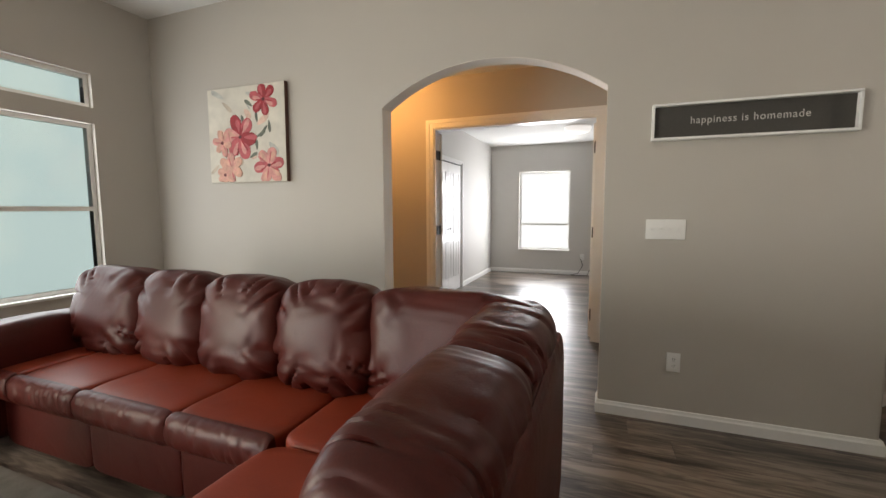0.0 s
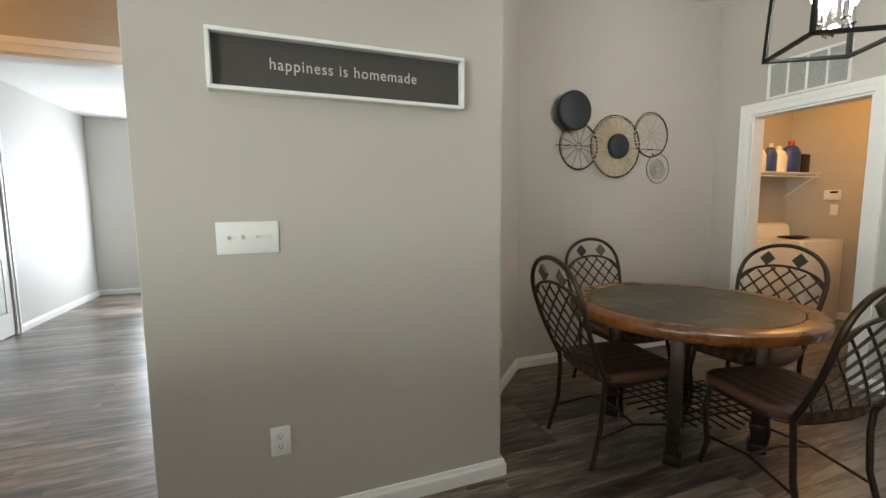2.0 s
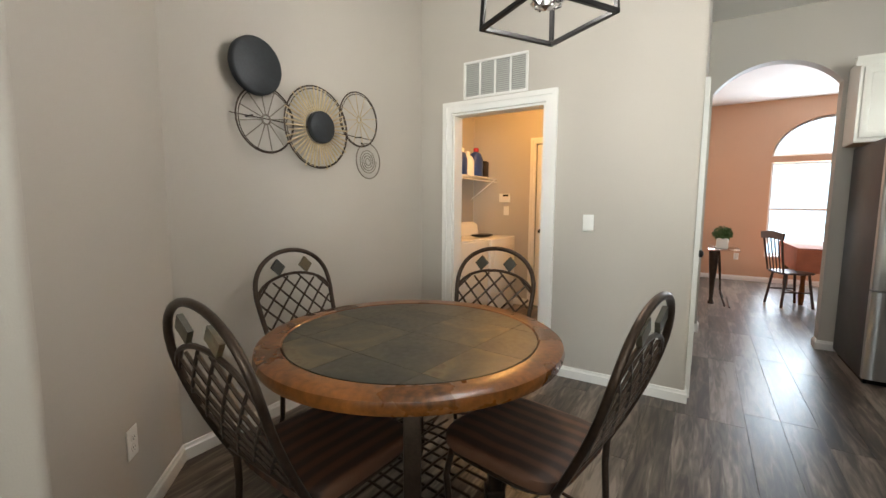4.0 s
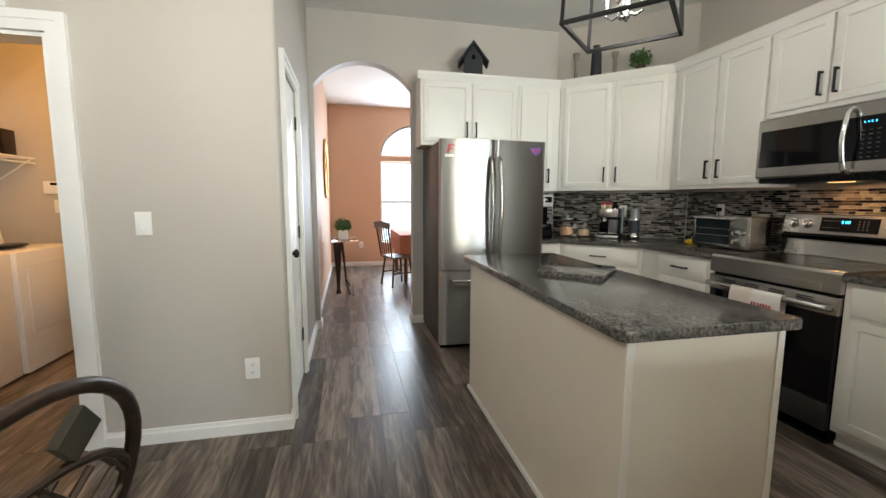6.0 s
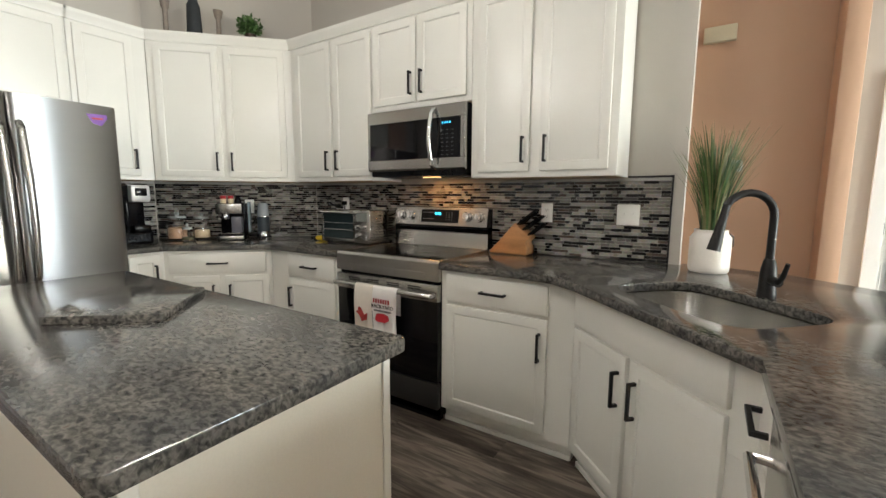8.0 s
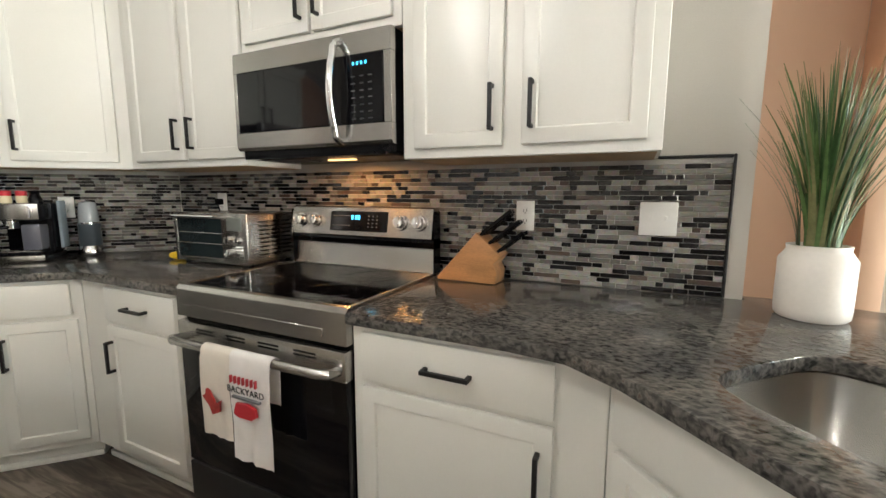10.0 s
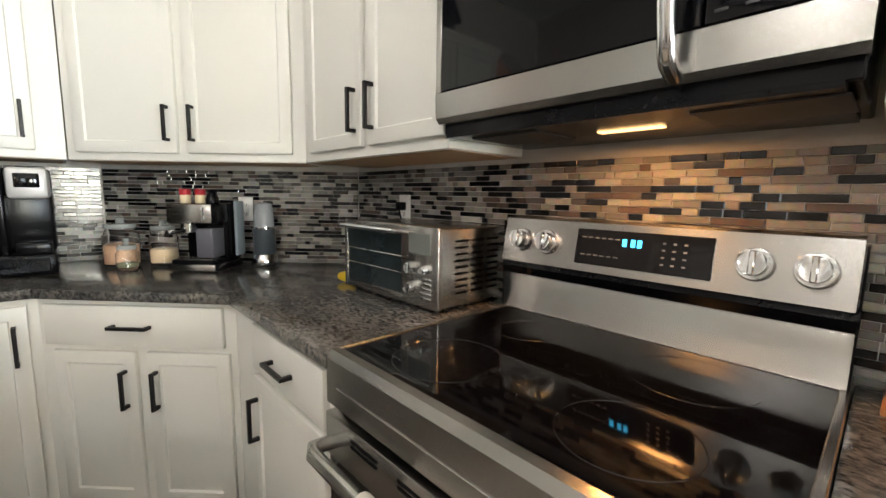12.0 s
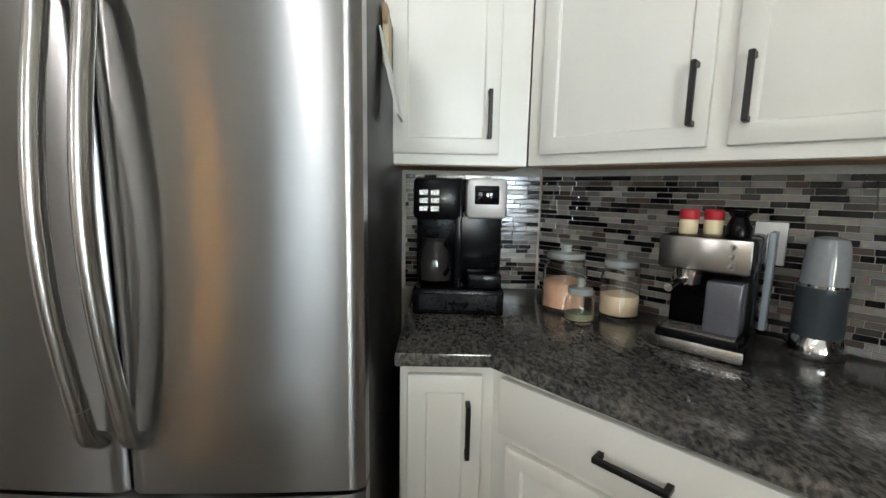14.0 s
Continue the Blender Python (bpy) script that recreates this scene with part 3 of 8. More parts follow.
slab("ceiling", X_LEFT - 0.14, Y_SOUTH - T, X_FR + 0.14, 3.94, H, M_CEIL, "white textured ceiling of the main room")
slab("ceiling_dining", X_FR + 0.14, -2.4, 10.3, 1.9, H, M_CEIL, "white textured dining room ceiling")
slab("ceiling_hall", -3.72, 2.84, 0.25, 4.32, 2.70, M_CEIL, "white hallway ceiling")
slab("ceiling_bedroom", -2.95, 4.32, 1.42, 8.66, 2.60, M_CEIL, "white bedroom ceiling")
slab("ceiling_laundry", X_LAUN + T, Y_HALL + 0.1, 6.4, 4.72, 2.62, M_CEIL, "white laundry ceiling")
# rooms that are only glimpsed
bm = B()
for a in [(-0.9, -6.2, 0, 2.6, -6.1, 2.6), (-0.9, -6.1, 0, -0.8, -3.47, 2.6), (2.5, -6.1, 0, 2.6, -3.47, 2.6)]:
    box(bm, *a)
solid("wall_back_bedroom", bm, M_WALL, "dim grey walls of the unlit bedroom", "wall", "structure", smooth=False)
slab("ceiling_back_bedroom", -0.9, -6.2, 2.6, -3.47, 2.6, M_CEIL, "white ceiling of the unlit bedroom")
# the ground outside
bm = B()
box(bm, -300, -300, -0.5, 300, 300, -0.3)
solid("ground", bm, material("lawn", (0.06, 0.10, 0.03), 0.9, vary=0.4, scale=2), "green lawn around the house", "ground", "structure", smooth=False)


# baseboards
def baseboard(pts, name="baseboard"):
    """A moulded skirting along a line of floor points; the room lies to the left of the line."""
    bm = B()
    prof = [(0, 0), (0.016, 0), (0.016, 0.058), (0.010, 0.066), (0.007, 0.080), (0, 0.083)]
    n = len(pts)
    rings = []
    for i, p in enumerate(pts):
        p = Vector(p)
        d0 = (p - Vector(pts[i - 1])).normalized() if i else None
        d1 = (Vector(pts[i + 1]) - p).normalized() if i < n - 1 else None
        d0, d1 = d0 or d1, d1 or d0
        n0, n1 = Vector((-d0.y, d0.x)), Vector((-d1.y, d1.x))
        nn = (n0 + n1) / (1 + n0.dot(n1))
        rings.append([bm.verts.new((p.x + nn.x * a, p.y + nn.y * a, z)) for a, z in prof])
    for a, b in zip(rings, rings[1:]):
        for k in range(len(prof)):
            bm.faces.new((a[k], a[(k + 1) % len(prof)], b[(k + 1) % len(prof)], b[k]))
    bm.faces.new(rings[0])
    bm.faces.new(list(reversed(rings[-1])))
    return solid(name, bm, M_TRIM, "white moulded baseboard along the wall", "baseboard", "structure", smooth=False)


e = 0.001
baseboard([(2.19 + .75, Y_NOOK - e), (2.19, Y_NOOK - e), (X_END + e, 3.08), (X_END + e, Y_MAIN - e), (0.05 - e, Y_MAIN - e), (0.05 - e, 2.84)])
baseboard([(-1.495 + e, 2.84), (-1.495 + e, Y_MAIN - e), (X_LEFT + e, Y_MAIN - e), (X_LEFT + e, -0.6)])
baseboard([(X_LAUN - e, 3.56), (X_LAUN - e, Y_NOOK - e), (2.94, Y_NOOK - e)])
baseboard([(4.36, Y_HALL - e), (X_LAUN - e, Y_HALL - e), (X_LAUN - e, 2.63)])
baseboard([(X_FR + 0.14, 1.67 - e), (X_FR - e, 1.67 - e), (X_FR - e, Y_HALL - e), (5.11, Y_HALL - e)])
baseboard([(X_FR - e, 0.45), (X_FR - e, 0.73 + e), (X_FR + 0.14, 0.73 + e)])
baseboard([(10.15 - e, -2.2), (10.15 - e, Y_HALL - e), (X_FR + 0.16, Y_HALL - e)])
baseboard([(-2.15 + e, 6.57), (-2.15 + e, 8.54 - e), (1.3, 8.54 - e)][::-1])
baseboard([(-2.15 + e, 4.32), (-2.15 + e, 5.20)][::-1])
baseboard([(0.25, 4.20 - e), (0.06, 4.20 - e)])
baseboard([(-1.78, 4.20 - e), (-2.47, 4.20 - e)])
baseboard([(0.475 - .08, Y_SOUTH + e), (-3.9, Y_SOUTH + e)][::-1])
baseboard([(6.28 - e, 3.56), (6.28 - e, 4.36 - e), (6.15, 4.36 - e)])


# casings round openings: built in the wall's plane
def casing(name, put, u0, u1, top, w=0.072, label="white moulded door casing", depth=-0.018, floor=0.0):
    """Two legs and a head, mitred, with a stepped profile."""
    bm = B()
    for a, b, d in ((0, w * 0.55, depth), (w * 0.55, w, depth * 1.5)):
        for poly in ([(u0 - a, floor), (u0 - a, top + a), (u0 - b, top + b), (u0 - b, floor)], [(u1 + a, floor), (u1 + a, top + a), (u1 + b, top + b), (u1 + b, floor)], [(u0 - a, top + a), (u1 + a, top + a), (u1 + b, top + b), (u0 - b, top + b)]):
            prism(bm, poly, put, 0, d)
    return solid(name, bm, M_TRIM, label, "door casing", "structure", smooth=False)


def jamb(name, put, u0, u1, top, thick=T, label="white door jamb lining"):
    bm = B()
    for a, b, z0, z1 in ((u0, u0 + 0.016, 0, top - 0.016), (u1 - 0.016, u1, 0, top - 0.016), (u0, u1, top - 0.016, top)):
        prism(bm, [(a, z0), (b, z0), (b, z1), (a, z1)], put, -0.004, thick + 0.004)
    return solid(name, bm, M_TRIM, label, "door jamb", "structure", smooth=False)


casing("trim_laundry_door", along_y(X_LAUN), 2.70, 3.50, 2.045, 0.085)
jamb("trim_laundry_jamb", along_y(X_LAUN), 2.705, 3.495, 2.04)
casing("trim_pantry_door", along_x(Y_HALL), 4.43, 5.04, 2.03, 0.06)
casing("trim_bedroom_door", along_x(4.20), -1.69, -0.02, 2.18, 0.085)
jamb("trim_bedroom_jamb", along_x(4.20), -1.69, -0.02, 2.18)
casing("trim_hall_door", along_x(4.20), -3.35, -2.55, 2.14, 0.075)
casing("trim_laundry_back_door", along_y(6.28), 2.72, 3.48, 2.05, 0.07)
casing("trim_south_door", lambda u, v, d: (u, Y_SOUTH - d, v), 0.475, 1.265, 2.06, 0.075)
jamb("trim_south_jamb", lambda u, v, d: (u, Y_SOUTH - T + d, v), 0.475, 1.265, 2.06)
casing("trim_closet", lambda u, v, d: (-2.15 - d, u, v), 5.28, 6.50, 2.03, 0.06)


# ---- kitchen cabinets ----
def door_panel(w, h, t=0.02, rail=0.058):
    """A raised-frame cabinet front, centred at x=0 from z=0 up; its face looks to -y."""
    bm = B()
    box(bm, -w / 2, -t, 0, w / 2, 0, h, 0.004, 2)
    bm.faces.ensure_lookup_table()
    f = min(bm.faces, key=lambda f: f.calc_center_median().y - f.calc_area() * 10)
    if rail:
        r = bmesh.ops.inset_region(bm, faces=[f], thickness=rail, depth=0)
        r2 = bmesh.ops.inset_region(bm, faces=[f], thickness=0.007, depth=-0.007)
        r3 = bmesh.ops.inset_region(bm, faces=[f], thickness=0.018, depth=0.003)
    return bm


def pull(length, parent, x, y, z, upright=True):
    """A square black bar pull on two posts, its face at -y."""
    bm = B()
    h = length / 2
    s = 0.006
    if upright:
        box(bm, -s, -0.034, -h, s, -0.022, h, 0.0015, 1)
        for k in (-1, 1):
            box(bm, -s, -0.026, k * (h - 0.006) - s, s, 0, k * (h - 0.006) + s, 0.001, 1)
    else:
        box(bm, -h, -0.034, -s, h, -0.022, s, 0.0015, 1)
        for k in (-1, 1):
            box(bm, k * (h - 0.006) - s, -0.026, -s, k * (h - 0.006) + s, 0, s, 0.001, 1)
    ob = part("handle", bm, M_BLACK, parent, "matte black bar pull")
    ob.location = (x, y, z)
    return ob


def front(parent, name, x, z, w, h, handle=None, rail=0.058, length=0.14):
    """A door or drawer front on the face at y=0; handle: (dx, dz, upright) from its lower middle."""
    ob = part(name, door_panel(w, h, rail=rail), M_CAB, parent)
    ob.location = (x, 0, z)
    if handle:
        pull(length, ob, handle[0], -0.02, handle[1], handle[2])
    return ob


def base_unit(m, w, depth, drawers, doors, label, toe=0.09, top=0.885, open_top=False):
    """A base cabinet: body, toe kick, drawer row and doors. drawers: [(x, w)], doors: [(x, w, side of handle)]."""
    ob = thing("base_cabinet", label, "base cabinet", m, "kitchen base cabinets")
    bm = B()
    box(bm, 0, 0, toe, w, depth, 0.60 if open_top else top, 0.002, 1)
    if open_top:
        box(bm, 0, 0, 0.60, w, 0.02, top)
    part("body", bm, M_CAB, ob)
    bm = B()
    box(bm, 0.001, 0.05, 0, w - 0.001, depth - 0.01, toe - 0.001)
    box(bm, 0.001, 0.036, 0, w - 0.001, 0.05, 0.03, 0.006, 2)
    part("toe_kick", bm, M_CAB, ob)
    for x, dw in drawers:
        front(ob, "drawer_front", x, 0.72, dw, 0.145, (0, 0.0725, False) if dw < 0.9 and dw > 0.01 and label.find("sink cabinet") < 0 else None, 0.0)
    for x, dw, side, z0, z1 in doors:
        front(ob, "door", x, z0, dw, z1 - z0, (side * (dw / 2 - 0.035), z1 - z0 - 0.135, True) if side else None)
    return ob


CBT = 0.885
YF = -1.085
base_unit(pose(3.486, YF, 0, 0, 0, 180), 0.722, 0.64, [(0.32, 0.56)], [(0.32, 0.56, 1, 0.125, 0.70)], "cream painted base cabinet between range and sink")
base_unit(pose(4.985, YF, 0, 0, 0, 180), 0.708, 0.64, [(0.44, 0.47)], [(0.44, 0.47, -1, 0.125, 0.70)], "cream painted base cabinet between range and corner")
XF = 5.495
base_unit(pose(XF, -0.345, 0, 0, 0, -90), 0.235, 0.64, [], [(0.112, 0.185, 1, 0.115, 0.86)], "narrow cream base cabinet beside the fridge")
dgx, dgy = XF + 0.001, -0.578
base_unit(pose(dgx, dgy, 0, 0, 0, -135), 0.718, 0.45, [(0.355, 0.64)], [(0.207, 0.297, 1, 0.125, 0.70), (0.545, 0.297, -1, 0.125, 0.70)], "cream slanted corner cabinet with double doors")
# sink run
base_unit(pose(2.763, YF + 0.006, 0, 0, 0, 135), 0.905, 0.42, [(0.42, 0.78)], [(0.215, 0.36, 1, 0.125, 0.70), (0.615, 0.385, -1, 0.125, 0.70)], "cream slanted sink cabinet with double doors", open_top=True)
pen = base_unit(pose(2.122, -0.438, 0, 0, 0, 90), 0.243, 0.60, [(0.130, 0.19)], [(0.130, 0.19, 1, 0.125, 0.70)], "narrow cream base cabinet beside the dishwasher", open_top=True)
# dishwasher
dw = thing("dishwasher", "stainless steel dishwasher under the peninsula counter", "dishwasher", pose(2.122, -0.19, 0, 0, 0, 90))
bm = B()
box(bm, 0, 0.01, 0.1, 0.60, 0.58, 0.88)
part("body", bm, M_DARKSTEEL, dw)
bm = B()
box(bm, 0.004, -0.025, 0.11, 0.596, 0.008, 0.875, 0.006)
part("door", bm, M_STEEL, dw)
bm = B()
tube(bm, [(0.06, -0.02, 0.80), (0.06, -0.06, 0.80), (0.54, -0.06, 0.80), (0.54, -0.02, 0.80)], 0.010)
part("handle", bm, M_CHROME, dw)
bm = B()
box(bm, 0.412, 0.0, 0, 0.47, 0.57, 0.884, 0.002, 1)
part("end_panel", bm, M_CAB, thing("peninsula_end_panel", "cream painted panel closing the peninsula", "cabinet panel", pose(2.122, 0.005, 0, 0, 0, 90)))
bm = B()
prism(bm, [(1.50, -1.22), (1.55, -1.22), (1.55, 0.42), (1.50, 0.42)], lambda u, v, d: (u, v, d), 0, 0.885)
prism(bm, [(1.50, -1.22), (1.92, -1.60), (2.39, -1.60), (2.39, -1.56), (1.94, -1.56), (1.55, -1.22)], lambda u, v, d: (u, v, d), 0, 0.885)
solid("wall_peninsula", bm, M_WALL, "greige half wall under the peninsula counter", "wall", "structure", smooth=False)


def upper_unit(m, w, z0, z1, depth, doors, label, hz=None, ends=()):
    """A wall cabinet with a crown; doors: [(x, w, side of handle)]."""
    ob = thing("wall_cabinet", label, "wall cabinet", m, "kitchen wall cabinets")
    bm = B()
    box(bm, 0, 0, z0, w, depth, z1, 0.002, 1)
    part("body", bm, M_CAB, ob)
    bm = B()
    box(bm, 0.012, 0.02, z0 - 0.003, w - 0.012, depth - 0.004, z0 - 0.001)
    part("underside", bm, M_CABIN, ob, "bare wood underside")
    for x, dw, side in doors:
        h = z1 - z0 - 0.105
        front(ob, "door", x, z0 + 0.032, dw, h, (side * (dw / 2 - 0.032), 0.115, True))
    bm = B()
    x0, x1 = (-0.03 if "l" in ends else -0.008), (w + 0.03 if "r" in ends else w + 0.008)
    prism(bm, [(0.0, z1 - 0.055), (-0.012, z1 - 0.055), (-0.016, z1 - 0.035), (-0.030, z1 - 0.012), (-0.036, z1), (-0.036, z1 + 0.012), (0.05, z1 + 0.012)], lambda u, v, d: (d, u, v), x0, x1)
    part("crown", bm, M_CAB, ob)
    return ob


UT, UB = 2.445, 1.385
YU = Y_RANGE + 0.33
XU = X_FR - 0.33
upper_unit(pose(XU, 0.70, 0, 0, 0, -90), 0.955, 1.80, UT, 0.32, [(0.245, 0.445, 1), (0.715, 0.445, -1)], "cream wall cabinet over the fridge", ends=("l",))
upper_unit(pose(XU, -0.257, 0, 0, 0, -90), 0.445, UB, UT, 0.32, [(0.192, 0.325, 1)], "cream single-door wall cabinet beside the fridge")
upper_unit(pose(XU, -0.705, 0, 0, 0, -135), 1.005, UB, UT, 0.20, [(0.265, 0.43, 1), (0.735, 0.43, -1)], "cream slanted wall cabinet across the corner")
upper_unit(pose(5.107, YU, 0, 0, 0, 180), 0.835, UB, UT, 0.32, [(0.255, 0.375, 1), (0.66, 0.355, -1)], "cream double-door wall cabinet between corner and microwave")
upper_unit(pose(4.27, YU, 0, 0, 0, 180), 0.775, 1.835, UT, 0.32, [(0.205, 0.345, 1), (0.57, 0.345, -1)], "short cream wall cabinet above the microwave")
upper_unit(pose(3.493, YU, 0, 0, 0, 180), 0.813, UB, UT, 0.32, [(0.206, 0.313, 1), (0.598, 0.35, -1)], "cream double-door wall cabinet at the end of the run", ends=("r",))


# ---- counters ----
def counter(name, pts, label, hole=None, z0=0.885, z1=0.921):
    """A polished slab with a rounded edge; hole: points of a cut-out."""
    bm = B()
    up = [bm.verts.new((x, y, z1)) for x, y in pts]
    f = bm.faces.new(up)
    if hole:
        es = list(f.edges)
        hv = [bm.verts.new((x, y, z1)) for x, y in hole]
        he = [bm.edges.new((hv[i], hv[(i + 1) % len(hv)])) for i in range(len(hv))]
        bm.faces.remove(f)
        bmesh.ops.triangle_fill(bm, edges=es + he, use_beauty=True)
    r = bmesh.ops.extrude_face_region(bm, geom=list(bm.faces))
    for v in [g for g in r["geom"] if isinstance(g, bmesh.types.BMVert)]:
        v.co.z = z0
    bmesh.ops.recalc_face_normals(bm, faces=bm.faces)
    rim = [ed for ed in bm.edges if len(ed.link_faces) == 2 and ed.calc_face_angle(0) > 1.0 and abs(ed.verts[0].co.z - ed.verts[1].co.z) < 1e-4]
    bmesh.ops.bevel(bm, geom=rim, offset=0.007, segments=2, profile=0.6, affect="EDGES")
    return solid(name, bm, M_GRANITE, label, "countertop")


counter("countertop", [(4.268, Y_RANGE + 0.001), (4.268, YF + 0.032), (4.955, YF + 0.032), (XF - 0.032, -0.565), (XF - 0.032, -0.335), (X_FR - 0.001, -0.335), (X_FR - 0.001, -0.832), (5.241, Y_RANGE + 0.001)], "dark grey speckled granite countertop across the corner")
sd, sn = Vector((-0.7071, 0.7071)), Vector((-0.7071, -0.7071))
sc = Vector((2.262, -0.918))
SINK = []
for k in range(32):
    a = math.tau * k / 32
    p = sc + sd * math.copysign(abs(math.cos(a)) ** 0.4, math.cos(a)) * 0.300 + sn * math.copysign(abs(math.sin(a)) ** 0.4, math.sin(a)) * 0.205
    SINK.append((p.x, p.y))
counter("countertop", [(3.487, Y_RANGE + 0.001), (2.395, Y_RANGE + 0.001), (2.395, -1.80), (2.25, -1.80), (1.95, -1.70), (1.62, -1.42), (1.36, -1.05), (1.36, 0.50), (2.155, 0.50), (2.155, -0.35), (2.745, -0.945), (2.86, -1.025), (3.0, -1.045), (3.487, YF + 0.035)][::-1], "dark grey granite countertop of the sink peninsula", SINK)
# sink bowl and faucet
sink = thing("sink", "undermount stainless steel kitchen sink", "sink", pose(sc.x, sc.y, 0.884, 0, 0, 135))
bm = B()
ring = []
for s, z in ((1.03, 0.0), (1.0, -0.006), (0.98, -0.16), (0.90, -0.19), (0.1, -0.20)):
    ring.append([bm.verts.new((math.copysign(abs(math.cos(math.tau * k / 32)) ** 0.4, math.cos(math.tau * k / 32)) * 0.312 * s, math.copysign(abs(math.sin(math.tau * k / 32)) ** 0.4, math.sin(math.tau * k / 32)) * 0.215 * s, z)) for k in range(32)])
for a, b in zip(ring, ring[1:]):
    for k in range(32):
        bm.faces.new((a[k], a[(k + 1) % 32], b[(k + 1) % 32], b[k]))
bm.faces.new(ring[-1])
part("bowl", bm, M_STEEL, sink)
bm = B()
cyl(bm, 0, 0, -0.205, -0.194, 0.045, 0.04, 20)
part("drain", bm, M_CHROME, sink)
fc = thing("kitchen_faucet", "matte black pull-down faucet behind the sink", "faucet", pose(2.085, -1.10, 0.921, 0, 0, 115))
bm = B()
lathe(bm, [(0.030, 0), (0.030, 0.012), (0.027, 0.03), (0.025, 0.10), (0.018, 0.135), (0.014, 0.14)])
part("base", bm, M_BLACK, fc)
bm = B()
tube(bm, [(0, 0, 0.13), (0, 0, 0.27)] + [(0, -0.085 + 0.085 * math.cos(a), 0.29 + 0.085 * math.sin(a)) for a in [math.pi * k / 12 for k in range(11)]] + [(0, -0.172, 0.265)], 0.0135, 12)
part("spout", bm, M_BLACK, fc)
bm = B()
tube(bm, [(0, -0.170, 0.275), (0, -0.182, 0.215), (0, -0.192, 0.165)], 0.017, 14, taper=lambda u: 0.85 + 0.5 * u)
part("spray_head", bm, M_BLACK, fc)
bm = B()
tube(bm, [(0.02, 0, 0.065), (0.06, 0, 0.062)], 0.016, 12)
tube(bm, [(0.055, 0, 0.062), (0.078, 0, 0.085), (0.098, 0, 0.135)], 0.010, 10, taper=lambda u: 1 - 0.3 * u)
part("lever", bm, M_BLACK, fc)

# ---- island ----
def rounded(x0, y0, x1, y1, r, n=6):
    """The outline of a rectangle with rounded corners."""
    return [(cx + r * math.cos(math.radians(a + 90 * k / n)), cy + r * math.sin(math.radians(a + 90 * k / n))) for cx, cy, a in ((x0 + r, y0 + r, 180), (x1 - r, y0 + r, 270), (x1 - r, y1 - r, 0), (x0 + r, y1 - r, 90)) for k in range(n + 1)]


isl = thing("kitchen_island", "cream panelled kitchen island with a granite top", "kitchen island", pose(0, 0, 0))
M_ISLE = material("cream_island_panel", (0.70, 0.655, 0.565), 0.45, vary=0.05, scale=2.5, fine=160, bump=0.08)
bm = B()
box(bm, 2.938, 0.012, 0.0, 4.54, 0.585, 0.884, 0.003, 1)
part("body", bm, M_ISLE, isl)
bm = B()
box(bm, 2.922, 0.583, 0.0, 4.555, 0.598, 0.03, 0.006)
box(bm, 2.920, 0.007, 0.0, 2.936, 0.598, 0.03, 0.006)
part("shoe_moulding", bm, M_TRIM, isl)
for y0 in (0.010, 0.562):
    bm = B()
    box(bm, 2.931, y0, 0.031, 2.9379, y0 + 0.026, 0.883, 0.002, 1)
    part("corner_stile", bm, M_CAB, isl)
for k in range(2):
    d = part("door", door_panel(0.36, 0.6), M_CAB, isl)
    d.matrix_basis = pose(3.36 + 0.76 * k, 0.012, 0.11)
counter("island_countertop", rounded(2.903, -0.032, 4.59, 0.625, 0.028), "dark grey speckled granite island top")
# cut slab lying on the island
bm = B()
prism(bm, [(3.80, 0.46), (3.555, 0.258), (3.815, 0.005), (4.115, 0.195)], lambda u, v, d: (u, v, d), 0.9215, 0.945)
bmesh.ops.recalc_face_normals(bm, faces=bm.faces)
bmesh.ops.bevel(bm, geom=list(bm.edges), offset=0.004, segments=2, profile=0.5, affect="EDGES")
solid("granite_cutting_board", bm, M_GRANITE, "loose dark granite board lying on the island", "cutting board")


# ---- fridge ----
def curved_panel(x0, x1, z0, z1, y, t, bow, n=28, span=0.928):
    """A door skin; all skins share one bow towards -y over the whole span."""
    bm = B()
    pts = []
    for k in range(n + 1):
        u = k / n
        edge = min(u, 1 - u)
        r = 0.010 * (1 - min(1, edge / 0.035)) ** 2
        x = x0 + (x1 - x0) * u
        pts.append((x, y - bow * (1 - (2 * x / span - 1) ** 2) + r))
    prism(bm, [(x0, y + t)] + pts + [(x1, y + t)], lambda u, v, d: (u, v, d), z0, z1)
    return bm


fr = thing("refrigerator", "stainless steel french-door refrigerator with bottom freezer", "refrigerator", pose(5.272, 0.633, 0, 0, 0, -90))
bm = B()
box(bm, 0.004, 0.065, 0.03, 0.924, 0.84, 1.775, 0.006)
part("body", bm, M_DARKSTEEL, fr, "dark grey cabinet sides")
bm = B()
box(bm, 0.02, 0.07, 0.0, 0.905, 0.75, 0.03)
part("foot_grille", bm, M_BLKPLASTIC, fr)
for x0, x1, nm, hx in ((0.0, 0.460, "door", 0.425), (0.466, 0.928, "door", 0.502)):
    d = part(nm, curved_panel(x0, x1, 0.700, 1.785, 0.012, 0.055, 0.020), M_FRIDGE, fr)
    bm = B()
    tube(bm, [(hx, -0.010, 0.815), (hx, -0.042, 0.840)] + [(hx, -0.047 - 0.045 * math.sin(math.pi * k / 14), 0.855 + 0.745 * k / 14) for k in range(15)] + [(hx, -0.042, 1.615), (hx, -0.010, 1.64)], 0.0165, 14)
    part("handle", bm, M_STEEL, d, "bowed steel bar handle")
d = part("freezer_drawer", curved_panel(0.0, 0.928, 0.05, 0.690, 0.012, 0.055, 0.020), M_FRIDGE, fr)
bm = B()
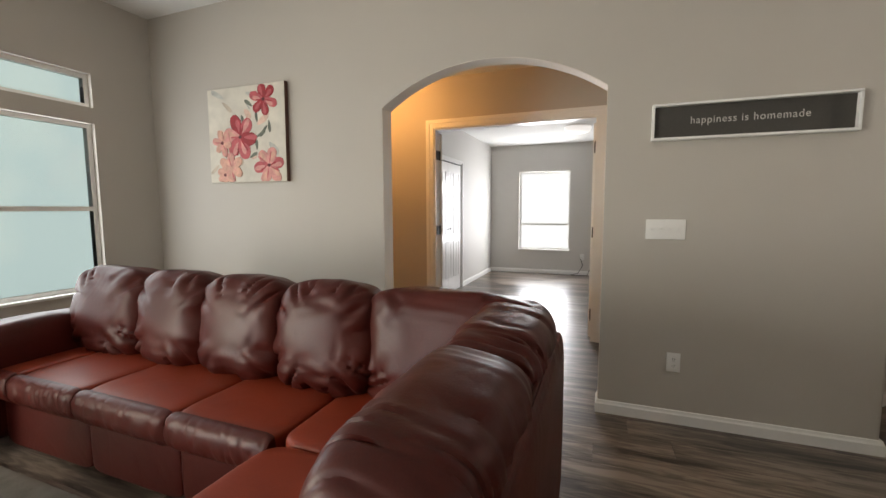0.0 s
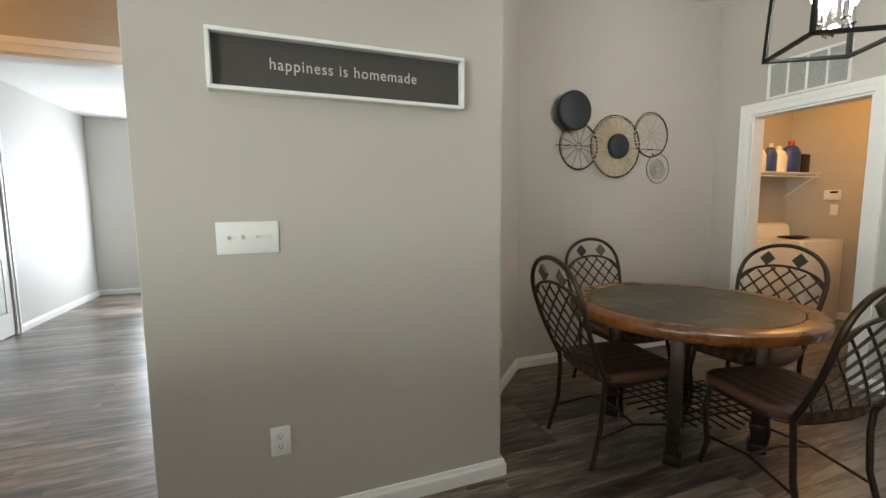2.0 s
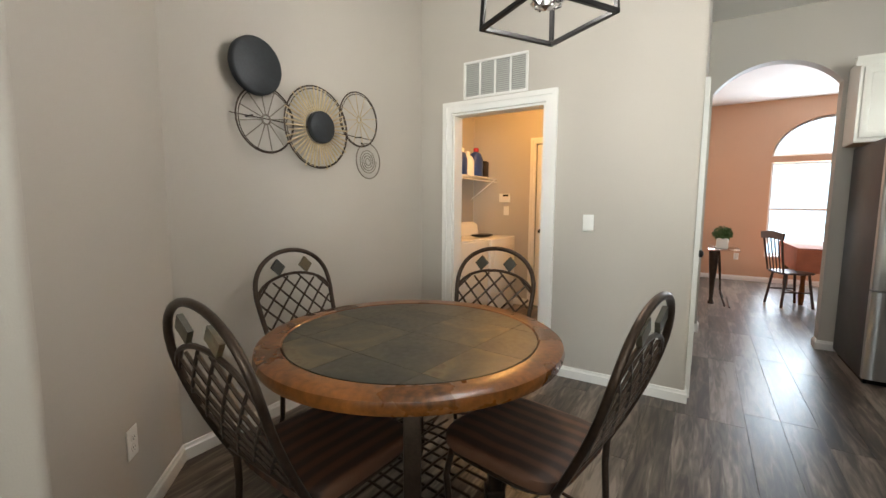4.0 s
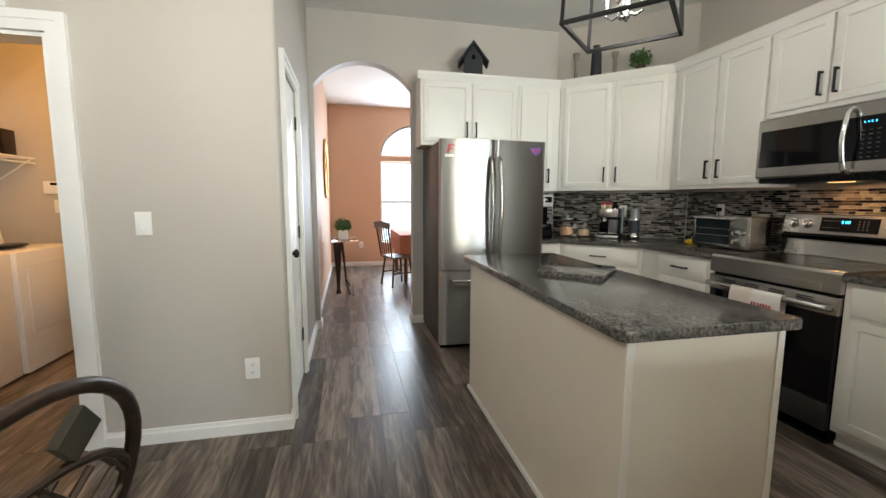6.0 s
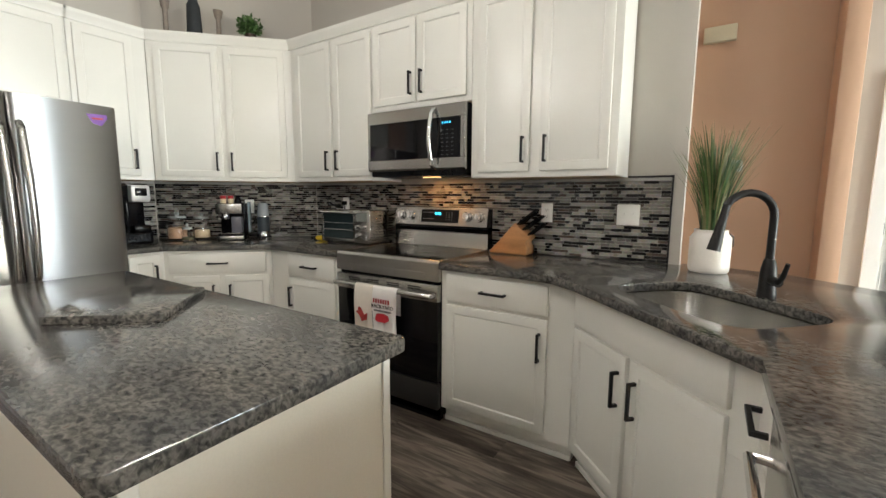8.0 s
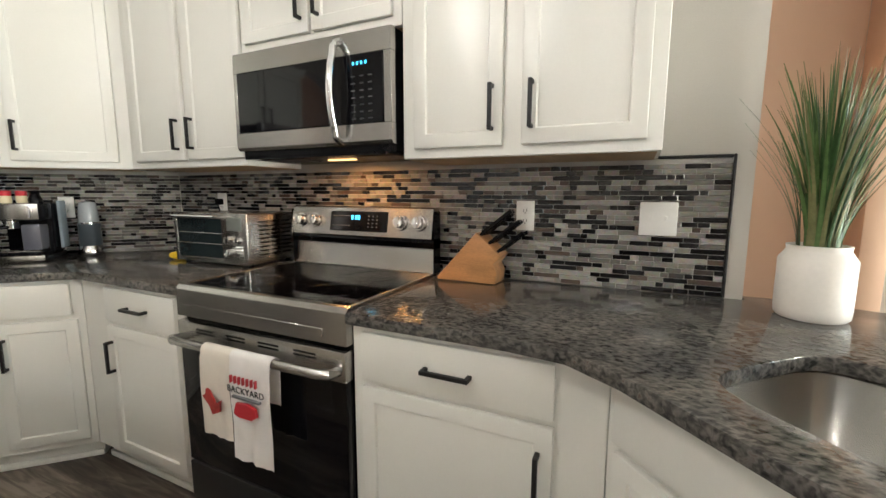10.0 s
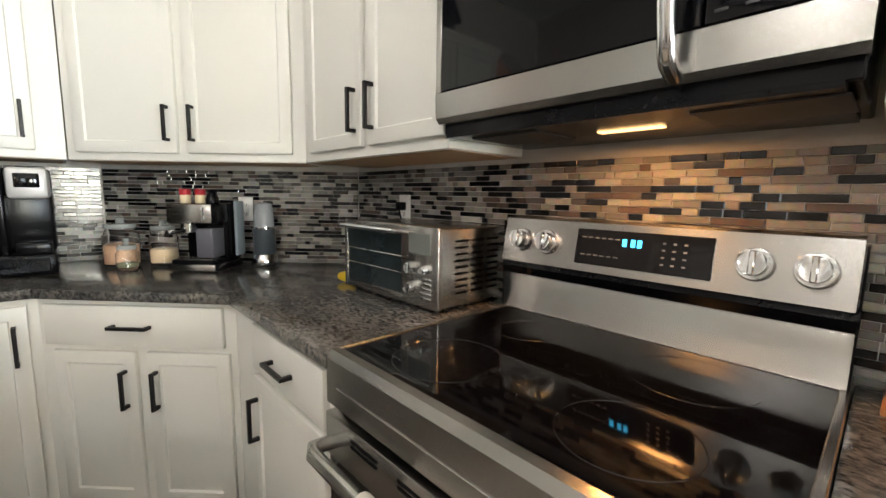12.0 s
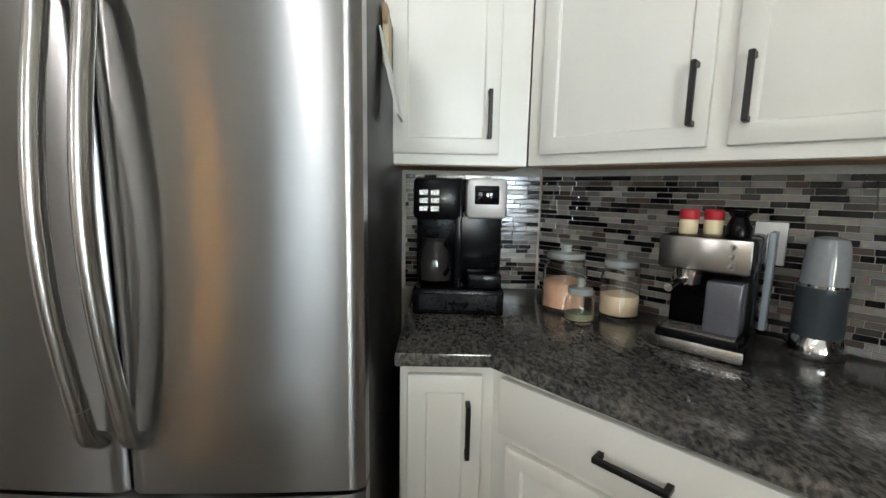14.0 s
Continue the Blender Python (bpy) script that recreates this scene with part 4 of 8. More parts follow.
tube(bm, [(0.09, -0.01, 0.610), (0.09, -0.055, 0.615), (0.465, -0.082, 0.615), (0.84, -0.055, 0.615), (0.84, -0.01, 0.610)], 0.0135, 12)
part("handle", bm, M_STEEL, d, "bowed steel bar handle")
M_RED = material("red_print", (0.42, 0.02, 0.03), 0.4, vary=0.1)
M_VIOLET = material("violet_print", (0.17, 0.05, 0.32), 0.4, vary=0.1)
mg = thing("fridge_magnet", "red and white magnet sticking to the fridge door", "magnet", pose(5.2780, 0.56, 1.69, 0, 0, -90))
bm = B()
prism(bm, [(-0.035, -0.05), (0.04, -0.05), (0.04, -0.028), (-0.035, -0.028)], lambda u, v, d: (u, d, v), -0.003, 0.0)
part("caption_bar", bm, M_WHITE, mg)
bm = B()
prism(bm, [(-0.02, -0.02), (0.0, -0.02), (0.005, 0.005), (0.03, 0.01), (0.034, 0.02), (0.008, 0.02), (0.012, 0.035), (0.045, 0.04), (0.05, 0.052), (-0.005, 0.052)], lambda u, v, d: (u, d, v), -0.003, 0.0)
part("emblem", bm, M_RED, mg)
mg = thing("fridge_magnet", "small violet and red magnet on the fridge door", "magnet", pose(5.2765, -0.20, 1.70, 0, 0, -90))
bm = B()
prism(bm, [(-0.05, 0.03), (0.045, 0.035), (0.05, 0.015), (0.02, -0.03), (-0.02, -0.02)], lambda u, v, d: (u, d, v), -0.003, 0.0)
part("emblem", bm, M_VIOLET, mg)
bm = B()
prism(bm, [(-0.03, 0.012), (0.03, 0.014), (0.025, 0.004), (-0.02, 0.002)], lambda u, v, d: (u, d, v), -0.005, -0.0031)
part("stripe", bm, M_RED, mg)
# papers hung on the fridge's side
M_PAPER = material("cream_paper", (0.62, 0.52, 0.36), 0.8, vary=0.1)
np_ = thing("note_pad", "curled note pad clipped to the fridge side", "note pad", pose(5.56, -0.2935, 1.48))
bm = B()
prism(bm, [(0.0, 0.19), (-0.004, 0.19), (-0.022, 0.10), (-0.045, 0.0), (-0.040, 0.0), (-0.016, 0.10)], lambda u, v, d: (d, u, v), -0.06, 0.06)
part("paper", bm, material("white_paper", (0.72, 0.72, 0.70), 0.7, vary=0.05), np_)
bm = B()
box(bm, 0.0, -0.016, 0.13, 0.05, 0.0, 0.24, 0.002, 1)
part("card", bm, M_PAPER, np_, "cream card")
bm = B()
box(bm, -0.02, -0.014, 0.215, 0.03, -0.001, 0.255, 0.003, 1)
part("clip", bm, M_CABIN, np_, "brown wooden clip")

# ---- range ----
RX, RY = 4.268, -1.055
rg = thing("kitchen_range", "stainless steel electric range with black glass top", "range", pose(RX, RY, 0, 0, 0, 180))
W_ = 0.78
bm = B()
box(bm, 0.004, 0.03, 0.02, W_ - 0.004, 0.67, 0.90, 0.003, 1)
part("body", bm, M_BLKPLASTIC, rg, "black side panels")
bm = B()
prism(bm, [(0.0, 0.815), (0.0, 0.915), (0.012, 0.93), (0.03, 0.932), (0.03, 0.815)], lambda u, v, d: (d, u, v), 0.0, W_)
box(bm, 0.0, 0.03, 0.905, 0.014, 0.61, 0.932, 0.002, 1)
box(bm, W_ - 0.014, 0.03, 0.905, W_, 0.61, 0.932, 0.002, 1)
part("front_rim", bm, M_STEEL, rg, smooth=False)
bm = B()
box(bm, 0.045, -0.003, 0.83, W_ - 0.09, 0.002, 0.86, 0.001, 1)
part("trim_strip", bm, M_STEEL, rg)
bm = B()
box(bm, 0.0145, 0.0305, 0.905, W_ - 0.0145, 0.60, 0.9285)
top = part("cooktop", bm, M_GLOSSBLK, rg, "black glass cooktop", smooth=False)
M_RING = material("burner_print", (0.010, 0.010, 0.011), 0.2, vary=0.1)
for x, y, r in ((0.20, 0.17, 0.115), (0.57, 0.17, 0.10), (0.20, 0.45, 0.08), (0.57, 0.45, 0.11)):
    bm = B()
    tube(bm, [(x + r * math.cos(a), y + r * math.sin(a), 0.9286) for a in [math.tau * k / 40 for k in range(40)]], 0.0012, 4, True)
    part("burner_ring", bm, M_RING, top)
bm = B()
box(bm, 0.004, 0.0, 0.235, W_ - 0.004, 0.035, 0.795, 0.006)
door = part("oven_door", bm, M_GLOSSBLK, rg, "black glass oven door")
bm = B()
box(bm, 0.002, -0.006, 0.70, W_ - 0.002, 0.0335, 0.797, 0.005)
part("top_band", bm, M_STEEL, door)
for k in range(4):
    bm = B()
    for j in range(2):
        box(bm, 0.11 + k * 0.155, -0.008, 0.772 - j * 0.012, 0.20 + k * 0.155, -0.005, 0.778 - j * 0.012)
    part("vent_slot", bm, M_BLKPLASTIC, door)
bm = B()
tube(bm, [(0.03, -0.004, 0.735), (0.034, -0.05, 0.742), (0.06, -0.062, 0.744), (W_ - 0.06, -0.062, 0.744), (W_ - 0.034, -0.05, 0.742), (W_ - 0.03, -0.004, 0.735)], 0.0155, 12)
part("handle", bm, M_STEEL, door, "rounded steel bar handle")
bm = B()
box(bm, 0.004, -0.002, 0.075, W_ - 0.004, 0.035, 0.228, 0.006)
part("storage_drawer", bm, M_DARKSTEEL, rg)
bm = B()
box(bm, 0.01, 0.03, 0.0, W_ - 0.01, 0.07, 0.07)
part("kick_plate", bm, M_BLKPLASTIC, rg)
# back guard
bm = B()
prism(bm, [(0.60, 0.93), (0.605, 0.945), (0.625, 1.035), (0.645, 1.035), (0.645, 0.93)], lambda u, v, d: (d, u, v), 0.006, W_ - 0.006)
part("back_panel", bm, M_STEEL, rg)
bm = B()
prism(bm, [(0.60, 1.035), (0.585, 1.06), (0.59, 1.075), (0.65, 1.075), (0.65, 1.035)], lambda u, v, d: (d, u, v), 0.002, W_ - 0.002)
box(bm, 0.002, 0.59, 0.93, 0.0055, 0.65, 1.19)
box(bm, W_ - 0.0055, 0.59, 0.93, W_ - 0.002, 0.65, 1.19)
part("vent_ledge", bm, M_BLKPLASTIC, rg)
bm = B()
prism(bm, [(0.575, 1.077), (0.598, 1.20), (0.61, 1.205), (0.652, 1.205), (0.652, 1.077)], lambda u, v, d: (d, u, v), 0.008, W_ - 0.008)
ctl = part("control_panel", bm, M_STEEL, rg)
tilt = pose(0, 0.5865, 1.14, -10.6)


def on_panel(bm, z0=0.0):
    bmesh.ops.transform(bm, matrix=tilt, verts=bm.verts)
    return bm


bm = B()
box(bm, 0.245, -0.004, -0.045, 0.555, 0.004, 0.045, 0.002, 1)
part("display", on_panel(bm), M_GLOSSBLK, ctl, "black glass display")
M_CLOCK = material("cyan_led", (0.02, 0.25, 0.45), 0.4, bump=0, glow=2.5, glow_colour=(0.05, 0.60, 1.0))
bm = B()
for k, x in enumerate((0.365, 0.385, 0.40)):
    box(bm, x, -0.0055, 0.008, x + 0.010, -0.0045, 0.026)
part("clock_digits", on_panel(bm), M_CLOCK, ctl, "glowing blue clock digits", smooth=False)
M_PRINT = material("grey_print", (0.13, 0.13, 0.13), 0.5, bump=0)
bm = B()
for k in range(6):
    box(bm, 0.262 + 0.017 * k, -0.0052, 0.022, 0.273 + 0.017 * k, -0.0045, 0.025)
    box(bm, 0.262 + 0.017 * k, -0.0052, -0.022, 0.273 + 0.017 * k, -0.0045, -0.019)
for j in range(4):
    for k in range(3):
        box(bm, 0.455 + 0.022 * k, -0.0052, 0.022 - 0.016 * j, 0.462 + 0.022 * k, -0.0045, 0.026 - 0.016 * j)
tagged(part("button_print", on_panel(bm), M_PRINT, ctl, "rows of grey button marks", smooth=False), kind="stuff")
for x in (0.075, 0.16, 0.625, 0.715):
    bm = B()
    cyl(bm, x, 0.0, -0.012, -0.001, 0.031, 0.033, 24, "y", 0.002)
    cyl(bm, x, 0.0, -0.034, -0.012, 0.024, 0.026, 24, "y", 0.003)
    box(bm, x - 0.005, -0.038, -0.024, x + 0.005, -0.033, 0.024, 0.002, 1)
    part("knob", on_panel(bm), M_CHROME, ctl, "steel control knob")


# towels over the oven handle
def towel(name, x0, x1, z_low, label, mat, seed):
    ob = thing(name, label, "towel", pose(RX, RY, 0, 0, 0, 180), "towels on the oven handle")
    bm = B()
    n, k = 12, 22
    path = []
    for i in range(k + 1):
        u = i / k
        if u < 0.75:
            z = z_low + (0.744 - z_low) * (u / 0.75)
            path.append((-0.062 - 0.021, z))
        else:
            a = math.pi * (u - 0.75) / 0.25
            path.append((-0.062 - 0.021 * math.cos(a), 0.744 + 0.021 * math.sin(a)))
    path += [(-0.041, 0.70), (-0.041, 0.60)]
    rows = []
    for i, (y, z) in enumerate(path):
        row = []
        for j in range(n + 1):
            w = noise.noise(Vector((j * 0.5 + seed, z * 3, seed))) * 0.010 * min(1, max(0, (0.75 - z) * 5))
            sx = x0 + (x1 - x0) * j / n + noise.noise(Vector((seed, z * 7, 2.0))) * 0.006
            row.append((sx, min(y + w, y + 0.004) if z > 0.73 else y + w - 0.004, z))
        rows.append(row)
    front_, back_ = [], []
    for i, row in enumerate(rows):
        front_.append([bm.verts.new(p) for p in row])
    for a, b in zip(front_, front_[1:]):
        for j in range(n):
            bm.faces.new((a[j], a[j + 1], b[j + 1], b[j]))
    bmesh.ops.solidify(bm, geom=list(bm.faces), thickness=0.006)
    part("cloth", bm, mat, ob)
    return ob


M_TOWEL = material("white_towel", (0.78, 0.75, 0.72), 0.95, vary=0.06, scale=20, fine=500, bump=0.5)
M_TOWEL2 = material("cream_towel", (0.72, 0.66, 0.58), 0.95, vary=0.06, scale=20, fine=500, bump=0.5)
t1 = towel("dish_towel", 0.235, 0.375, 0.455, "cream dish towel with a rooster print on the oven handle", M_TOWEL2, 3.0)
t2 = towel("dish_towel", 0.378, 0.555, 0.40, "white dish towel with red print on the oven handle", M_TOWEL, 7.0)
def lettering(body, size, mat, parent, m, label):
    """Flat printed words from the built-in font."""
    cu = bpy.data.curves.new("lettering", "FONT")
    cu.body, cu.size, cu.align_x, cu.align_y, cu.extrude, cu.space_character = body, size, "CENTER", "CENTER", 0.0008, 1.05
    tmp = new("lettering_source", cu)
    bpy.context.view_layer.update()
    lm = bpy.data.meshes.new_from_object(tmp.evaluated_get(bpy.context.evaluated_depsgraph_get()))
    bpy.data.objects.remove(tmp)
    lm.materials.append(mat)
    ob = new("lettering", lm)
    ob.parent = parent
    ob.matrix_basis = m
    ob["label"] = label
    return ob


bm = B()
for k in range(7):
    prism(bm, [(0.398 + 0.018 * k, 0.672), (0.403 + 0.018 * k, 0.672), (0.403 + 0.018 * k, 0.696), (0.398 + 0.018 * k, 0.696)], lambda u, v, d: (u, d, v), -0.104, -0.096)
tagged(part("print_bar", bm, M_RED, t2, "row of red printed bars", smooth=False), kind="stuff")
lettering("BACKYARD", 0.030, M_BLKPLASTIC, t2, pose(0.465, -0.103, 0.652, 90), "black printed lettering")
bm = B()
prism(bm, [(0.405, 0.624), (0.525, 0.624), (0.525, 0.631), (0.405, 0.631)], lambda u, v, d: (u, d, v), -0.105, -0.096)
part("print_bar", bm, M_PRINT, t2, "grey printed bar", smooth=False)
bm = B()
prism(bm, [(0.412, 0.575), (0.427, 0.565), (0.490, 0.565), (0.512, 0.58), (0.507, 0.605), (0.470, 0.615), (0.425, 0.610)], lambda u, v, d: (u, d, v), -0.107, -0.098)
part("pig_print", bm, M_RED, t2, "red printed animal shape", smooth=False)
bm = B()
prism(bm, [(0.265, 0.60), (0.295, 0.575), (0.310, 0.545), (0.345, 0.56), (0.350, 0.60), (0.325, 0.585), (0.300, 0.625), (0.285, 0.63), (0.280, 0.61)], lambda u, v, d: (u, d, v), -0.107, -0.100)
part("rooster_print", bm, material("dark_red_print", (0.33, 0.03, 0.025), 0.8, vary=0.3, scale=30), t1, "dark red printed rooster", smooth=False)

# ---- microwave ----
mw = thing("microwave_oven", "stainless over-the-range microwave with black glass door", "microwave", pose(4.263, -1.355, 1.40, 0, 0, 180))
MW = 0.755
bm = B()
box(bm, 0.003, 0.03, 0.012, MW - 0.003, 0.382, 0.425, 0.003, 1)
part("body", bm, M_BLKPLASTIC, mw, "black casing")
bm = B()
box(bm, 0.0, 0.0, 0.108, 0.020, 0.03, 0.345, 0.002, 1)
prism(bm, [(0.0, 0.345), (0.003, 0.42), (0.03, 0.425), (0.03, 0.345)], lambda u, v, d: (d, u, v), 0.0, MW)
prism(bm, [(0.014, 0.038), (0.002, 0.050), (0.0, 0.108), (0.03, 0.108), (0.03, 0.038)], lambda u, v, d: (d, u, v), 0.0, MW)
box(bm, MW - 0.03, 0.0, 0.108, MW, 0.03, 0.345, 0.002, 1)
part("front_frame", bm, M_STEEL, mw)
bm = B()
box(bm, 0.020, -0.002, 0.109, 0.576, 0.03, 0.344, 0.003, 1)
mdoor = part("door", bm, M_GLOSSBLK, mw, "black glass door")
bm = B()
tube(bm, [(0.545, 0.0, 0.045), (0.545, -0.03, 0.06)] + [(0.545, -0.036 - 0.026 * math.sin(math.pi * k / 10), 0.07 + 0.30 * k / 10) for k in range(11)] + [(0.545, -0.03, 0.38), (0.545, 0.0, 0.395)], 0.0135, 12)
part("handle", bm, M_CHROME, mdoor, "curved steel handle")
bm = B()
box(bm, 0.578, -0.002, 0.109, MW - 0.031, 0.03, 0.344, 0.003, 1)
mctl = part("control_panel", bm, M_GLOSSBLK, mw, "black glass control panel")
bm = B()
for x in (0.60, 0.618, 0.634, 0.652):
    box(bm, x, -0.0035, 0.308, x + 0.006, -0.0025, 0.318)
part("clock_digits", bm, M_CLOCK, mctl, "glowing blue clock digits", smooth=False)
bm = B()
for j in range(7):
    for k in range(3):
        box(bm, 0.592 + 0.036 * k, -0.0033, 0.268 - 0.024 * j, 0.608 + 0.036 * k, -0.0025, 0.272 - 0.024 * j)
tagged(part("button_print", bm, material("faint_print", (0.035, 0.035, 0.036), 0.5, bump=0), mctl, "rows of faint grey button marks", smooth=False), kind="stuff")
bm = B()
box(bm, 0.02, 0.02, 0.004, MW - 0.02, 0.36, 0.0125)
under = part("underside", bm, M_BLKPLASTIC, mw)
for x in (0.07, 0.55):
    bm = B()
    box(bm, x, 0.06, 0.001, x + 0.19, 0.22, 0.0045, 0.001, 1)
    part("grease_filter", bm, M_DARKSTEEL, under)
bm = B()
box(bm, 0.345, 0.155, 0.0005, 0.475, 0.182, 0.0035, 0.001, 1)
part("lamp_lens", bm, material("lit_lens", (0.9, 0.6, 0.3), 0.4, bump=0, glow=2.2, glow_colour=(1.0, 0.58, 0.22)), under, "lit amber lamp lens")

# ---- toaster oven ----
to = thing("toaster_oven", "stainless toaster oven on the granite counter", "toaster oven", pose(4.815, -1.415, 0.922, 0, 0, 181.0) @ Matrix.Diagonal((0.95, 1.0, 1.02, 1.0)))
bm = B()
box(bm, 0, 0.012, 0.015, 0.52, 0.30, 0.242, 0.006)
part("casing", bm, M_STEEL, to)
bm = B()
box(bm, -0.003, 0.0, 0.01, 0.018, 0.02, 0.246, 0.003)
box(bm, 0.018, 0.0, 0.012, 0.36, 0.02, 0.036, 0.003)
box(bm, 0.345, 0.0, 0.012, 0.523, 0.02, 0.246, 0.004)
box(bm, 0.018, 0.0, 0.222, 0.345, 0.02, 0.246, 0.003)
face = part("face_frame", bm, M_STEEL, to)
bm = B()
box(bm, 0.0185, 0.005, 0.0365, 0.3445, 0.012, 0.2215)
part("glass_door", bm, material("smoked_glass", (0.02, 0.028, 0.03), 0.04, vary=0.2, bump=0), to, "dark glass door")
bm = B()
tube(bm, [(0.03, 0.0, 0.226), (0.03, -0.03, 0.228), (0.34, -0.03, 0.228), (0.34, 0.0, 0.226)], 0.008, 10)
part("handle", bm, M_CHROME, to)
bm = B()
for z in (0.10, 0.15):
    for y in (0.03, 0.06):
        tube(bm, [(0.02, y * 0.1, z), (0.343, y * 0.1, z)], 0.0018, 6)
part("wire_rack", bm, M_CHROME, to)
bm = B()
box(bm, 0.385, -0.002, 0.165, 0.49, 0.004, 0.228, 0.003, 1)
part("screen", bm, material("lcd_grey", (0.16, 0.17, 0.155), 0.2, bump=0), to, "grey display screen")
for x, z, r in ((0.405, 0.125, 0.018), (0.405, 0.065, 0.018), (0.47, 0.125, 0.013)):
    bm = B()
    cyl(bm, x, z, -0.022, 0.0, r * 0.9, r, 20, "y", 0.002)
    part("knob", bm, M_CHROME, to)
bm = B()
for k in range(5):
    box(bm, 0.445, -0.004, 0.035 + 0.014 * k, 0.495, 0.001, 0.043 + 0.014 * k, 0.001, 1)
part("buttons", bm, M_CHROME, to)
bm = B()
for c in range(3):
    for k in range(9):
        box(bm, 0.519, 0.07 + 0.07 * c, 0.05 + 0.019 * k, 0.5225, 0.125 + 0.07 * c, 0.057 + 0.019 * k, 0.001, 1)
part("side_louvres", bm, M_BLKPLASTIC, to, "dark slots of the vented side")
for x in (0.03, 0.49):
    for y in (0.04, 0.27):
        bm = B()
        cyl(bm, x, y, 0, 0.016, 0.012, 0.014, 12)
        part("foot", bm, M_BLKPLASTIC, to)

# ---- dual coffee maker ----
cm = thing("coffee_maker", "black dual coffee maker with glass carafe", "coffee maker", pose(5.775, -0.355, 0.922, 0, 0, -92) @ Matrix.Diagonal((1.0, 1.0, 1.10, 1.0)))
bm = B()
box(bm, 0, 0, 0, 0.285, 0.26, 0.075, 0.008)
drawer = part("base", bm, M_BLKPLASTIC, cm)
bm = B()
box(bm, 0.02, -0.004, 0.012, 0.265, 0.0, 0.062, 0.002, 1)
tube(bm, [(0.115, -0.004, 0.036), (0.125, -0.012, 0.033), (0.165, -0.012, 0.033), (0.175, -0.004, 0.036)], 0.004, 8)
part("pod_drawer", bm, M_BLKPLASTIC, drawer)
bm = B()
box(bm, 0, 0.13, 0.075, 0.285, 0.26, 0.385, 0.012)
box(bm, 0.128, 0.01, 0.075, 0.15, 0.14, 0.385, 0.004)
part("tower", bm, M_BLKPLASTIC, cm)
bm = B()
box(bm, 0.0, 0.0, 0.27, 0.145, 0.135, 0.385, 0.014)
head = part("brew_head", bm, M_BLKPLASTIC, cm)
bm = B()
for j in range(3):
    for k in range(2):
        box(bm, 0.018 + 0.034 * k, -0.003, 0.292 + 0.022 * j, 0.046 + 0.034 * k, 0.001, 0.308 + 0.022 * j, 0.002, 1)
part("buttons", bm, M_STEEL, head, "pale button marks")
bm = B()
box(bm, 0.16, -0.012, 0.275, 0.283, 0.135, 0.385, 0.016)
pod = part("pod_head", bm, material("satin_silver", (0.58, 0.57, 0.56), 0.38, 0.35, vary=0.03, bump=0), cm, "silver pod brewer head")
bm = B()
box(bm, 0.185, -0.016, 0.315, 0.258, -0.011, 0.365, 0.004)
part("window", bm, M_GLOSSBLK, pod)
bm = B()
lathe(bm, [(0.03, 0.0), (0.055, 0.008), (0.058, 0.06), (0.045, 0.105), (0.038, 0.12), (0.042, 0.13)], 0.068, 0.07, 0.085)
part("carafe", bm, material("carafe_glass", (0.03, 0.028, 0.028), 0.05, vary=0.1, bump=0), cm, "dark glass carafe")
bm = B()
tube(bm, [(0.10, 0.02, 0.20), (0.115, -0.01, 0.19), (0.115, -0.015, 0.14), (0.10, 0.015, 0.115)], 0.007, 8)
part("carafe_handle", bm, M_BLKPLASTIC, cm)
bm = B()
box(bm, 0.17, 0.0, 0.076, 0.275, 0.12, 0.12, 0.006)
part("drip_stand", bm, M_BLKPLASTIC, cm)

# ---- espresso machine ----
es = thing("espresso_machine", "black and steel espresso machine on the counter", "espresso machine", pose(5.548, -0.990, 0.922, 0, 0, -134) @ Matrix.Diagonal((0.96, 1.0, 1.0, 1.0)))
bm = B()
box(bm, 0, 0, 0, 0.205, 0.24, 0.03, 0.006)
part("base", bm, M_BLKPLASTIC, es)
bm = B()
box(bm, -0.002, -0.006, 0.003, 0.207, 0.004, 0.032, 0.003)
part("base_trim", bm, M_STEEL, es)
bm = B()
box(bm, 0.01, 0.0, 0.03, 0.195, 0.10, 0.05, 0.004)
tray = part("drip_tray", bm, M_BLKPLASTIC, es)
for k in range(7):
    bm = B()
    box(bm, 0.02, 0.01 + 0.012 * k, 0.0502, 0.185, 0.015 + 0.012 * k, 0.053)
    part("grate_bar", bm, M_STEEL, tray)
bm = B()
box(bm, 0.005, 0.12, 0.03, 0.20, 0.24, 0.29, 0.01)
box(bm, 0.0, 0.0, 0.205, 0.205, 0.125, 0.29, 0.01)
part("housing", bm, M_BLKPLASTIC, es)
bm = B()
box(bm, 0.003, -0.006, 0.21, 0.202, 0.002, 0.288, 0.004)
fp = part("front_panel", bm, M_STEEL, es)
for k in range(3):
    bm = B()
    cyl(bm, 0.165, 0.228 + 0.021 * k, -0.011, -0.005, 0.008, None, 14, "y", 0.001)
    part("button", bm, M_CHROME, fp)
bm = B()
cyl(bm, 0.06, 0.06, 0.165, 0.206, 0.032, 0.036, 24)
tube(bm, [(0.06, 0.04, 0.178), (0.055, -0.03, 0.176), (0.052, -0.075, 0.172)], 0.010, 10)
part("portafilter", bm, M_CHROME, es)
bm = B()
box(bm, 0.11, 0.02, 0.055, 0.19, 0.115, 0.185, 0.01)
part("milk_tank", bm, material("smoky_plastic", (0.10, 0.10, 0.12), 0.15, vary=0.1, bump=0), es, "smoky plastic milk tank")
bm = B()
box(bm, 0.21, 0.16, 0.05, 0.225, 0.23, 0.30, 0.004)
